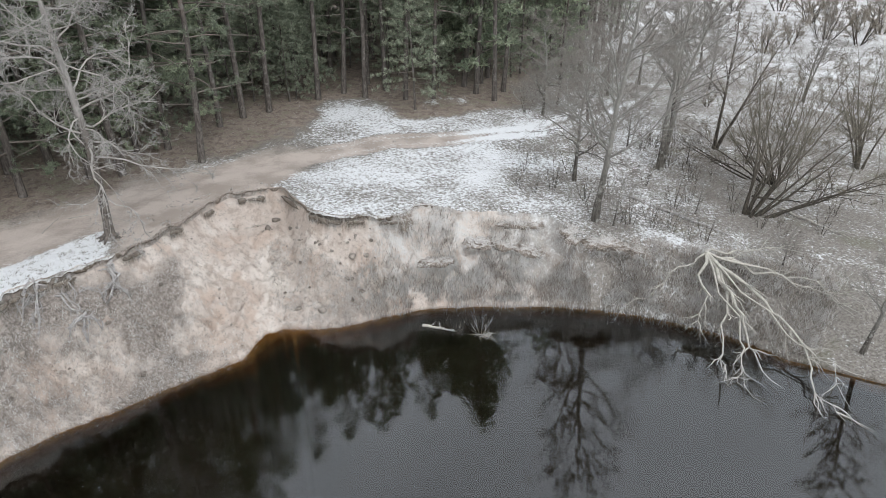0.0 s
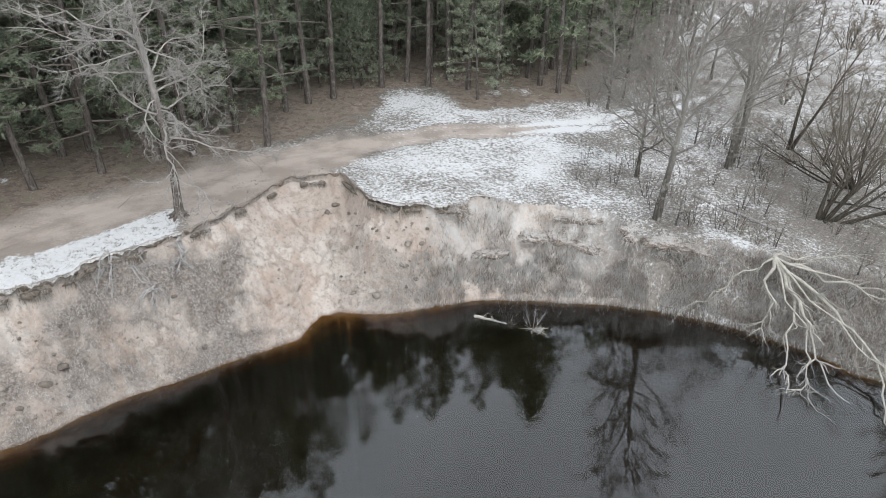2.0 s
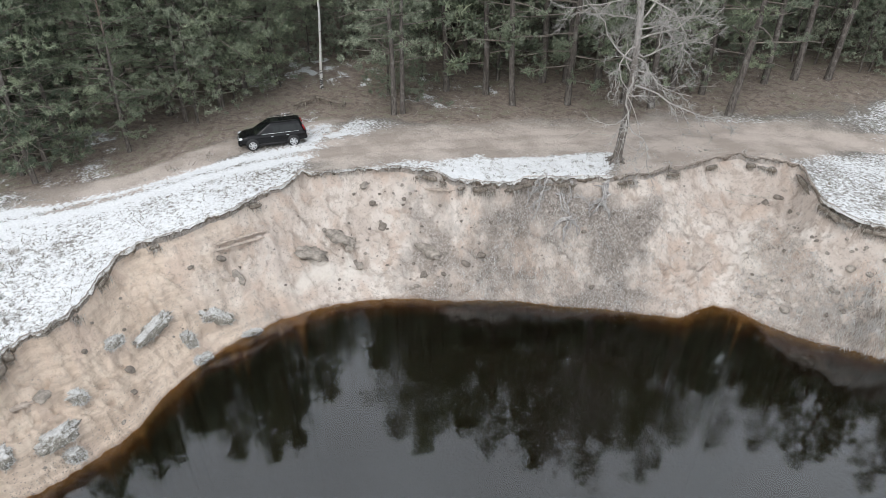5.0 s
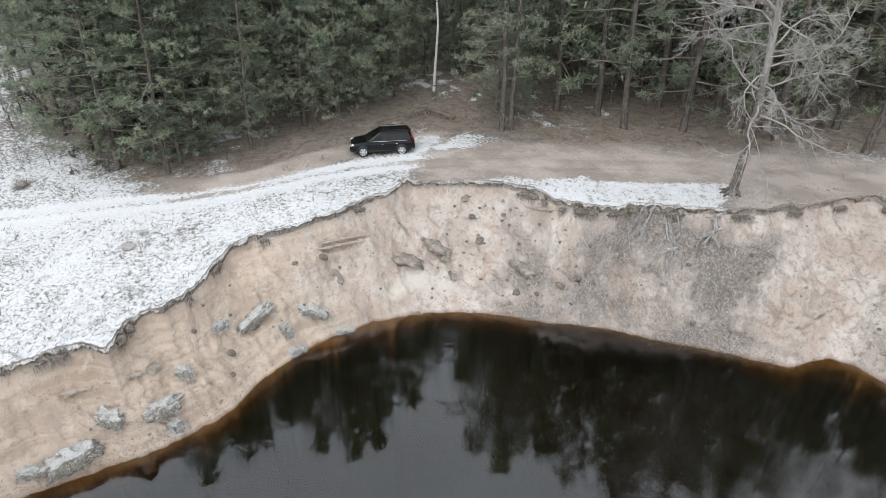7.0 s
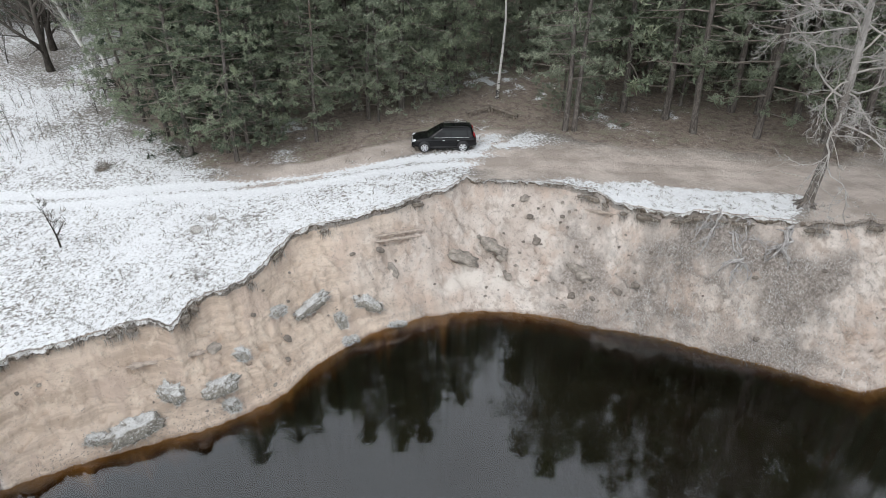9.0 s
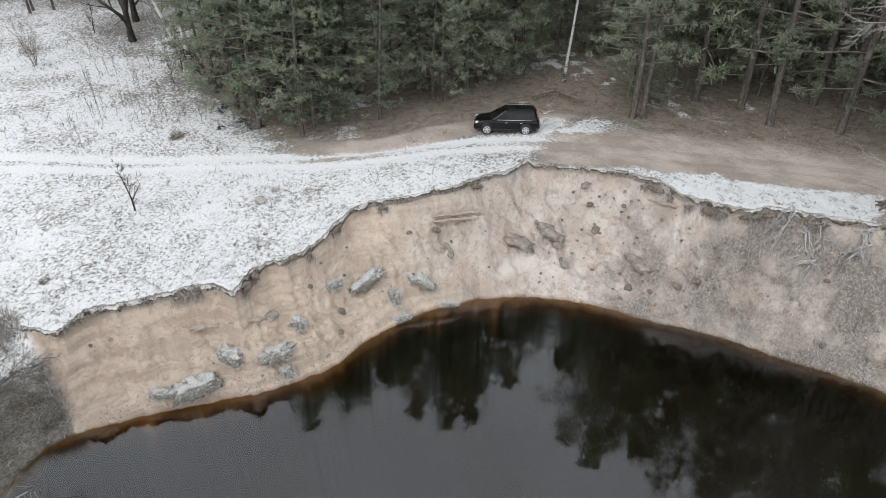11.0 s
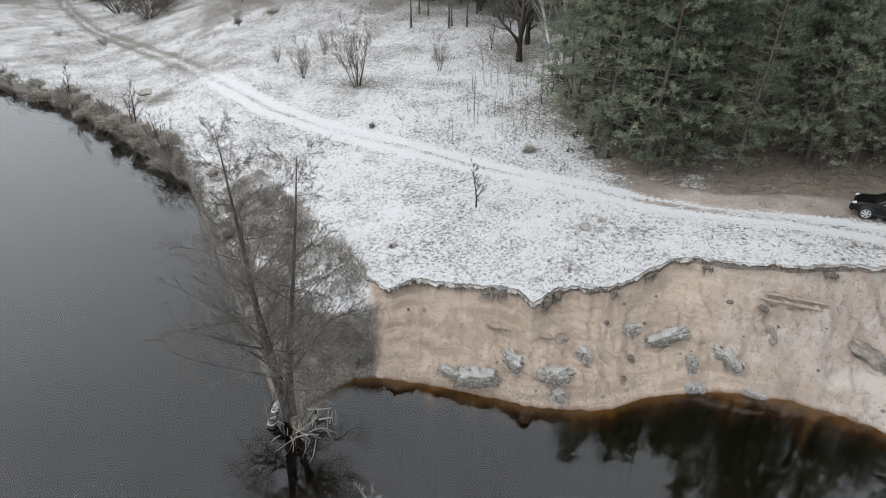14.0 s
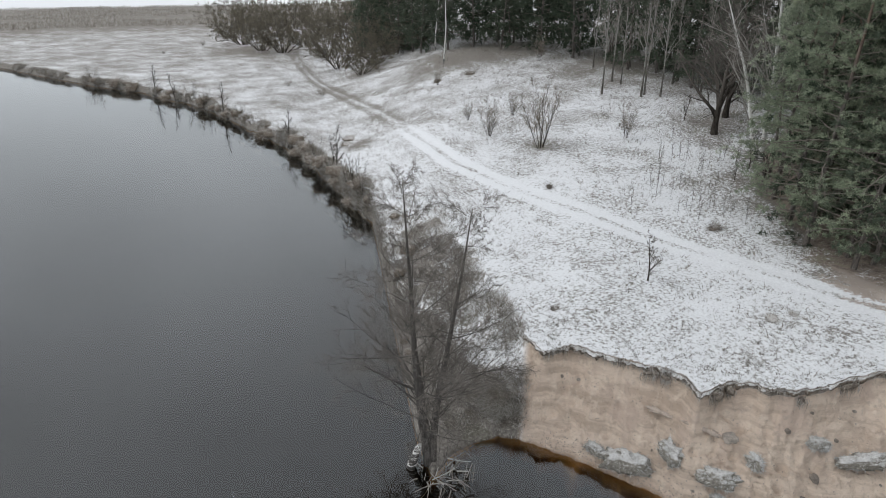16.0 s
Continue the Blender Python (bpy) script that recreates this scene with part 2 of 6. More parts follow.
def ground_material():
    s = Shader("ground")
    big, mid, fine, grit = s.noise(0.35, 5), s.noise(1.7, 6, rough=0.65), s.noise(7, 5, rough=0.7), s.noise(38, 3, rough=0.7)
    streak = s.noise(1.3, 5, stretch=(1.0, 1.0, 0.22), rough=0.65)
    # bare sand of the cut bank, pale and warm, with greyer slumped soil and damp streaks
    sand = s.mix(s.span(big, 0.35, 0.66), (0.63, 0.54, 0.475), (0.79, 0.715, 0.65))
    sand = s.mix(s.span(streak, 0.50, 0.64, 0, 0.65), sand, (0.43, 0.345, 0.285))
    sand = s.mix(s.span(mid, 0.56, 0.64, 0, 0.6), sand, (0.77, 0.71, 0.65))
    # ochre sand with level layers under the western meadow
    strata = s.noise(1.0, 5, stretch=(0.22, 0.22, 3.2), rough=0.6)
    ochre = s.mix(s.span(strata, 0.40, 0.64), (0.76, 0.625, 0.51), (0.57, 0.45, 0.355))
    ochre = s.mix(s.span(mid, 0.52, 0.64, 0, 0.6), ochre, (0.80, 0.68, 0.56))
    sand = s.mix(s.span(s.sum(s.mask("ochre"), s.sum(big, 0.5, "MULTIPLY")), 0.45, 1.05), sand, ochre)
    rust = s.noise(0.55, 5, at=s.node("Mapping", {"Vector": s.world(), "Location": (31, 17, 9), "Scale": (1, 1, 0.6)}).outputs[0], rough=0.62)
    sand = s.mix(s.span(rust, 0.50, 0.64, 0, 0.7), sand, (0.62, 0.49, 0.405))
    crumb = s.noise(3.2, 6, rough=0.72)
    clean = s.span(s.mask("ochre"), 0.35, 0.85, 1.0, 0.45)
    sand = s.mix(s.sum(s.span(crumb, 0.55, 0.62, 0, 0.55), clean, "MULTIPLY"), sand, (0.36, 0.305, 0.26))
    sand = s.mix(s.sum(s.span(fine, 0.585, 0.66, 0, 0.55), clean, "MULTIPLY"), sand, (0.25, 0.21, 0.175))
    earth = s.mix(s.span(fine, 0.35, 0.68), (0.23, 0.20, 0.176), (0.54, 0.482, 0.436))
    bank = s.mix(s.span(s.sum(s.mask("earth"), s.sum(s.sum(mid, 0.6, "MULTIPLY"), s.sum(fine, 0.35, "MULTIPLY"))), 0.62, 1.12), sand, earth)
    bank = s.mix(s.span(s.sum(s.mask("pale"), s.sum(mid, 0.5, "MULTIPLY")), 0.55, 0.95, 0, 0.85), bank, (0.80, 0.735, 0.665))
    # thin dusting of snow on the flatter parts of the face
    dust = s.span(s.sum(s.mask("dust"), s.sum(s.sum(fine, 0.6, "MULTIPLY"), s.sum(mid, 0.6, "MULTIPLY"))), 0.92, 1.25, 0, 0.85)
    bank = s.mix(dust, bank, (0.74, 0.73, 0.71))
    # needle litter and soil under the trees
    litter = s.mix(s.span(s.sum(s.sum(mid, 0.7, "MULTIPLY"), s.sum(fine, 0.3, "MULTIPLY")), 0.38, 0.62), (0.18, 0.143, 0.119), (0.37, 0.302, 0.25))
    litter = s.mix(s.span(s.sum(mid, s.sum(big, 0.6, "MULTIPLY")), 0.80, 0.95, 0, 0.6), litter, (0.19, 0.195, 0.13))
    litter = s.mix(s.span(s.sum(grit, s.sum(fine, 0.4, "MULTIPLY")), 0.74, 0.86, 0, 0.55), litter, (0.46, 0.43, 0.40))
    # old grass, and the snow that lies in it
    grass = s.mix(s.span(fine, 0.3, 0.7), (0.14, 0.127, 0.112), (0.34, 0.313, 0.28))
    grass = s.mix(s.span(big, 0.55, 0.7, 0, 0.35), grass, (0.15, 0.155, 0.09))
    soil = s.mix(s.span(s.sum(s.mask("litter"), s.sum(mid, 0.5, "MULTIPLY")), 0.5, 0.95), grass, litter)
    dirt = s.mix(s.span(s.sum(big, s.sum(fine, 0.25, "MULTIPLY")), 0.5, 0.75), (0.41, 0.35, 0.305), (0.58, 0.505, 0.45))
    soil = s.mix(s.span(s.sum(s.mask("track"), s.sum(s.sum(mid, fine), 0.2, "MULTIPLY")), 0.35, 1.05), soil, dirt)
    tuft = s.noise(4.8, 5, rough=0.74, stretch=(1, 1, 0.3))
    cover = s.sum(s.mask("snow"), s.sum(s.sum(s.sum(tuft, 1.1, "MULTIPLY"), s.sum(mid, 0.25, "MULTIPLY")), s.sum(grit, 0.30, "MULTIPLY")))
    snow_at = s.span(cover, 1.045, 1.235)
    snow = s.mix(s.span(fine, 0.3, 0.75), (0.77, 0.78, 0.79), (0.90, 0.91, 0.92))
    top = s.mix(snow_at, soil, snow)
    both = s.mix(s.mask("bank"), top, bank)
    # river bed: rusty sand in the shallows; light lost in deep water painted black
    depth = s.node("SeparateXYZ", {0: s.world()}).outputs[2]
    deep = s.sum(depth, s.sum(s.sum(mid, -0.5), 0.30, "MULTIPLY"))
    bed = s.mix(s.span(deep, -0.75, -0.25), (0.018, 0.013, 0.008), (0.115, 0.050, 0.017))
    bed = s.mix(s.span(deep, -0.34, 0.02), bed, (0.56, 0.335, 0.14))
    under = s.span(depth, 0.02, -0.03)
    wet = s.span(s.sum(depth, s.sum(mid, 0.25, "MULTIPLY")), 0.30, 0.14, 0, 0.5)
    both = s.mix(wet, both, (0.42, 0.32, 0.24), "MULTIPLY")
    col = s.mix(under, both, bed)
    relief = s.sum(s.sum(s.sum(tuft, 0.5, "MULTIPLY"), s.sum(fine, 0.5, "MULTIPLY")), s.sum(crumb, 1.4, "MULTIPLY"))
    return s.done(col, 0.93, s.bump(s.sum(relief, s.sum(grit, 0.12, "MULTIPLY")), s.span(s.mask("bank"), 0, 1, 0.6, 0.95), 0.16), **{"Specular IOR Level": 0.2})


def water_material():
    s = Shader("river_water")
    at = s.world()
    swirl = s.node("TexNoise", {"Vector": at, "Scale": 0.22, "Detail": 3, "Distortion": 1.6}).outputs["Fac"]
    small = s.node("TexNoise", {"Vector": s.node("Mapping", {"Vector": at, "Scale": (1, 1, 1), "Rotation": (0, 0, 0.5)}).outputs[0], "Scale": 1.3, "Detail": 2, "Distortion": 0.8}).outputs["Fac"]
    calm = s.span(s.noise(0.12, 2), 0.42, 0.62)
    fine = s.node("TexNoise", {"Vector": at, "Scale": 3.5, "Detail": 2, "Distortion": 1.2}).outputs["Fac"]
    h = s.sum(s.sum(swirl, 0.22, "MULTIPLY"), s.sum(s.sum(s.sum(small, 0.20, "MULTIPLY"), s.sum(fine, 0.035, "MULTIPLY")), s.sum(calm, 0.35), "MULTIPLY"))
    n = s.bump(h, 0.19, 0.16)
    gloss = s.node("BsdfGlossy", {"Color": (0.96, 0.985, 1.0), "Roughness": 0.015, "Normal": n})
    clear = s.node("BsdfTransparent", {"Color": (0.86, 0.76, 0.58)})
    f = s.node("Fresnel", {"IOR": 1.80, "Normal": n})
    m = s.node("MixShader", {0: f.outputs[0], 1: clear.outputs[0], 2: gloss.outputs[0]})
    s.t.links.new(m.outputs[0], s.out.inputs[0])
    return s.m


def bark(name, low, high, turn=4.0, spread=3.0, pale=None):
    """Bark that changes from low to high up the trunk."""
    s = Shader(name)
    at = s.place()
    up = s.node("SeparateXYZ", {0: at}).outputs[2]
    crack = s.noise(9, 5, at, 0.7, (1, 1, 0.18))
    lichen = s.noise(2.2, 4, at, 0.6)
    a = s.mix(s.span(crack, 0.38, 0.62), tuple(c * 0.45 for c in low), low)
    b = s.mix(s.span(crack, 0.35, 0.65), tuple(c * 0.7 for c in high), high)
    col = s.mix(s.span(s.sum(up, s.sum(lichen, 2.0, "MULTIPLY")), turn, turn + spread), a, b)
    if pale:
        col = s.mix(s.span(lichen, 0.52, 0.66, 0, 0.7), col, pale)
    return s.done(col, 0.92, s.bump(crack, 0.6, 0.03), **{"Specular IOR Level": 0.2})


def needles(name, dark, light):
    s = Shader(name)
    rnd = s.node("NewGeometry").outputs["Random Per Island"]
    tree = s.node("ObjectInfo").outputs["Random"]
    patch = s.sum(s.noise(0.5, 3), s.noise(1.6, 2))
    col = s.mix(s.span(s.sum(s.sum(rnd, 0.5, "MULTIPLY"), patch), 0.85, 1.6), dark, light)
    col = s.mix(s.span(tree, 0.0, 1.0, 0.0, 0.6), col, (0.155, 0.185, 0.135))
    p = s.node("BsdfPrincipled", {"Base Color": col, "Roughness": 0.75, "Specular IOR Level": 0.25})
    tr = s.node("BsdfTranslucent", {"Color": col})
    m = s.node("MixShader", {0: 0.34, 1: p.outputs[0], 2: tr.outputs[0]})
    s.t.links.new(m.outputs[0], s.out.inputs[0])
    return s.m


def straw(name, a, b, white=0.0):
    s = Shader(name)
    rnd = s.node("NewGeometry").outputs["Random Per Island"]
    col = s.mix(rnd, a, b)
    if white:
        col = s.mix(s.span(s.sum(s.noise(0.9, 4), s.sum(rnd, 0.35, "MULTIPLY")), 0.52, 0.80, 0, white), col, (0.78, 0.78, 0.77))
    return s.done(col, 0.9, **{"Specular IOR Level": 0.15})


def topped(name, side_a, side_b, top, low=0.25, high=0.65):
    """Earth or turf with snow lying on what faces up."""
    s = Shader(name)
    up = s.node("SeparateXYZ", {0: s.node("NewGeometry").outputs["Normal"]}).outputs[2]
    fine, mid = s.noise(9, 5, rough=0.7), s.noise(2.5, 4)
    side = s.mix(s.span(fine, 0.3, 0.7), side_a, side_b)
    f = s.span(s.sum(up, s.sum(s.sum(fine, -0.5), 1.3, "MULTIPLY")), low, high)
    col = s.mix(f, side, s.mix(s.span(mid, 0.3, 0.7), tuple(c * 0.8 for c in top), top))
    return s.done(col, 0.93, s.bump(fine, 0.7, 0.06), **{"Specular IOR Level": 0.2})


GROUND, WATER = ground_material(), water_material()
PINE_BARK = bark("pine_bark", (0.165, 0.145, 0.13), (0.22, 0.163, 0.126), 10.0, 6.0, (0.24, 0.225, 0.205))
GREY_BARK = bark("grey_alder_bark", (0.15, 0.137, 0.12), (0.36, 0.345, 0.315), 2.5, 5.0, (0.44, 0.435, 0.40))
DARK_BARK = bark("dark_oak_bark", (0.075, 0.065, 0.055), (0.13, 0.115, 0.10), 3.0, 4.0)
WET_BARK = bark("dark_alder_bark", (0.13, 0.118, 0.108), (0.145, 0.132, 0.12), 2.0, 6.0, (0.21, 0.20, 0.185))
WILLOW_BARK = bark("willow_bark", (0.10, 0.088, 0.072), (0.20, 0.18, 0.15), 2.5, 4.0)
DEAD_WOOD = bark("bleached_dead_wood", (0.19, 0.165, 0.145), (0.40, 0.375, 0.35), 6.0, 4.0, (0.40, 0.38, 0.36))
PALE_LIMB = plain("bleached_limb", (0.41, 0.385, 0.355), 0.85, 2.0, 0.25, 0.3)
PALE_WOOD = plain("weathered_pale_wood", (0.45, 0.425, 0.375), 0.85, 3.0, 0.25, 0.4)
ROOT_WOOD = plain("grey_root_wood", (0.40, 0.38, 0.365), 0.9, 4.0, 0.3, 0.4)
TWIG = plain("fine_grey_twigs", (0.255, 0.23, 0.205), 0.9, 0.6, 0.25)
TWIG_BROWN = plain("fine_brown_twigs", (0.31, 0.27, 0.22), 0.9, 0.6, 0.25)
DRIFT_WOOD = plain("grey_brown_driftwood", (0.27, 0.24, 0.205), 0.9, 4.0, 0.35, 0.4)
TWIG_ALDER = plain("fine_alder_twigs", (0.19, 0.17, 0.15), 0.9, 0.6, 0.25)
TWIG_OLIVE = plain("fine_olive_twigs", (0.165, 0.145, 0.105), 0.9, 0.4, 0.3)
TWIG_DARK = plain("fine_dark_twigs", (0.15, 0.135, 0.12), 0.9, 0.6, 0.25)
TWIG_PALE = plain("bleached_dead_twigs", (0.36, 0.345, 0.325), 0.9, 0.6, 0.25)
NEEDLE = needles("pine_needles", (0.18, 0.215, 0.158), (0.52, 0.56, 0.43))
# darkened copy of the dark green needles: shadow inside the wood is in the colour
NEEDLE_DEEP = needles("shaded_pine_needles", (0.028, 0.043, 0.029), (0.078, 0.10, 0.066))
NEEDLE_DARK = needles("dense_pine_needles", (0.14, 0.18, 0.122), (0.48, 0.53, 0.375))
BOUGH = plain("grey_pine_bough", (0.20, 0.175, 0.15), 0.9, 2.0, 0.3)


def birch_bark():
    s = Shader("birch_bark")
    at = s.place()
    band = s.noise(3.0, 4, at, 0.7, (0.5, 0.5, 2.2))
    low = s.span(s.node("SeparateXYZ", {0: at}).outputs[2], 0.3, 2.2, 0.16, 0.0)
    col = s.mix(s.span(s.sum(band, low), 0.60, 0.66), (0.66, 0.65, 0.62), (0.055, 0.05, 0.045))
    return s.done(col, 0.75, s.bump(band, 0.3, 0.02))


BIRCH_BARK = birch_bark()
STRAW = straw("dry_bank_grass", (0.30, 0.26, 0.225), (0.68, 0.615, 0.555), 0.72)
STRAW_MEADOW = straw("dry_meadow_grass", (0.16, 0.147, 0.13), (0.42, 0.395, 0.36), 0.5)
STRAW_BRINK = straw("dark_turf_fringe", (0.10, 0.08, 0.062), (0.46, 0.40, 0.33), 0.45)
STRAW_FROST = straw("frosted_turf_grass", (0.34, 0.32, 0.29), (0.66, 0.64, 0.60), 0.85)
REED_DARK = straw("dark_meadow_weed", (0.10, 0.085, 0.07), (0.28, 0.24, 0.195), 0.15)
REED = straw("brown_reed", (0.18, 0.158, 0.13), (0.45, 0.405, 0.345), 0.4)
TURF = topped("turf_brink", (0.09, 0.072, 0.057), (0.27, 0.225, 0.18), (0.78, 0.78, 0.77), 0.55, 0.95)
TURF_BARE = topped("bare_turf_brink", (0.13, 0.105, 0.085), (0.34, 0.285, 0.24), (0.42, 0.36, 0.315), 0.6, 1.1)
CLOD = topped("fallen_turf_block", (0.17, 0.155, 0.13), (0.36, 0.335, 0.29), (0.66, 0.655, 0.64), 0.45, 1.1)
SOD = topped("slipped_sod", (0.15, 0.122, 0.10), (0.38, 0.325, 0.275), (0.62, 0.60, 0.575), 0.60, 1.15)
TUSSOCK = topped("brown_tussock", (0.10, 0.082, 0.065), (0.29, 0.245, 0.20), (0.60, 0.585, 0.56), 0.80, 1.35)
SOD_DARK = topped("torn_dark_sod", (0.10, 0.082, 0.066), (0.28, 0.24, 0.20), (0.46, 0.43, 0.39), 0.8, 1.3)
SOIL = plain("dark_soil_lump", (0.20, 0.172, 0.147), 0.95, 6.0, 0.4, 0.6)
SOIL_GREY = plain("grey_slumped_soil", (0.30, 0.265, 0.23), 0.95, 3.0, 0.45, 0.8)
SANDROCK = plain("sand_crust", (0.44, 0.37, 0.315), 0.95, 5.0, 0.25, 0.5)


# ---- mesh tools ----
class Mesh:
    """Collects faces for one mesh."""

    def __init__(self):
        self.v, self.f, self.n = [], [], 0

    def add(self, verts, faces):
        self.v.append(np.asarray(verts, float))
        self.f += [tuple(i + self.n for i in face) for face in faces]
        self.n += len(verts)

    def tube(self, pts, radii, sides=5, close=True):
        pts = np.asarray(pts, float)
        n, verts, faces = len(pts), [], []
        d0 = pts[-1] - pts[0]
        side = np.cross(d0, (0.31, 0.17, 0.93))
        if np.linalg.norm(side) < 1e-6 * (np.linalg.norm(d0) + 1e-9):
            side = np.cross(d0, (1, 0, 0))
        for k in range(n):
            d = pts[min(k + 1, n - 1)] - pts[max(k - 1, 0)]
            d = d / (np.linalg.norm(d) + 1e-9)
            side = side - d * (side @ d)
            side = side / (np.linalg.norm(side) + 1e-9)
            other = np.cross(d, side)
            if k == n - 1 and radii[k] < 1e-4:
                verts.append(pts[k])
                continue
            for j in range(sides):
                a = 2 * math.pi * j / sides
                verts.append(pts[k] + radii[k] * (math.cos(a) * side + math.sin(a) * other))
        for k in range(n - 1):
            a, b = k * sides, (k + 1) * sides
            for j in range(sides):
                i = (j + 1) % sides
                if b + j >= len(verts) or (k == n - 2 and radii[-1] < 1e-4):
                    faces.append((a + j, a + i, len(verts) - 1))
                else:
                    faces.append((a + j, a + i, b + i, b + j))
        if close and radii[-1] >= 1e-4:
            faces.append(tuple(range((n - 1) * sides, n * sides)))
        self.add(verts, faces)

    def spikes(self, base, tip, width):
        """Thin three-cornered blades from base to tip."""
        base, tip = np.asarray(base, float), np.asarray(tip, float)
        d = tip - base
        rnd = np.random.randn(*d.shape)
        s = np.cross(d, rnd)
        s = s / (np.linalg.norm(s, axis=1, keepdims=True) + 1e-9) * np.reshape(width, (-1, 1)) / 2
        v = np.stack([base - s, base + s, tip], 1).reshape(-1, 3)
        k = np.arange(len(base)) * 3 + self.n
        self.v.append(v)
        self.f += list(map(tuple, np.stack([k, k + 1, k + 2], 1).tolist()))
        self.n += len(v)

    def box(self, size, m=Matrix(), bevel=0.0):
        bm = bmesh.new()
        bmesh.ops.create_cube(bm, size=1, matrix=m @ Matrix.Diagonal((*size, 1)))
        if bevel:
            bmesh.ops.bevel(bm, geom=bm.edges[:], offset=bevel, segments=2, affect="EDGES")
        self.take(bm)

    def take(self, bm):
        bm.verts.index_update()
        self.add([v.co[:] for v in bm.verts], [[v.index for v in f.verts] for f in bm.faces])
        bm.free()

    def data(self, name, material, smooth=False):
        me = bpy.data.meshes.new(name)
        me.from_pydata(np.concatenate(self.v).tolist() if self.v else [], [], self.f)
        me.materials.append(material)
        if smooth:
            me.polygons.foreach_set("use_smooth", [True] * len(me.polygons))
        me.update()
        return me


def part(name, mesh, material, parent, label="", smooth=True, at=None):
    """One mesh object under a thing or a part."""
    ob = new(name, mesh.data(name, material, smooth) if isinstance(mesh, Mesh) else mesh)
    ob.parent = parent
    if at is not None:
        ob.matrix_basis = at
    return tagged(ob, label)


def thing(name, m, label, category, group="", kind=""):
    ob = new(name)
    ob.empty_display_size = 0.3
    ob.matrix_basis = m
    return tagged(ob, label, category, group, kind)


def single(name, mesh, material, label, category="", kind="", smooth=True, m=None, group=""):
    ob = new(name, mesh.data(name, material, smooth) if isinstance(mesh, Mesh) else mesh)
    if m is not None:
        ob.matrix_basis = m
    return tagged(ob, label, category, group, kind)


# ---- plan of the woods ----
WOOD = [(-64, -4.2), (-57, -2.6), (-49.6, -1.2), (-43.4, 1.2), (-40.2, 4.8), (-38.7, 8.5), (-38.9, 12.3), (-38.8, 18), (-37, 24.7), (-30, 28.5), (-27, 35), (-22, 42.3), (-18, 47.5),
        (-14.0, 50.2), (-12, 54.5), (-11, 61.5), (-6.1, 61.0), (-4.5, 57.3), (0.4, 58.0), (6.8, 60.3), (12, 64), (21, 78), (36, 112), (58, 175), (-60, 300), (-260, 220), (-230, 20), (-110, 5)]


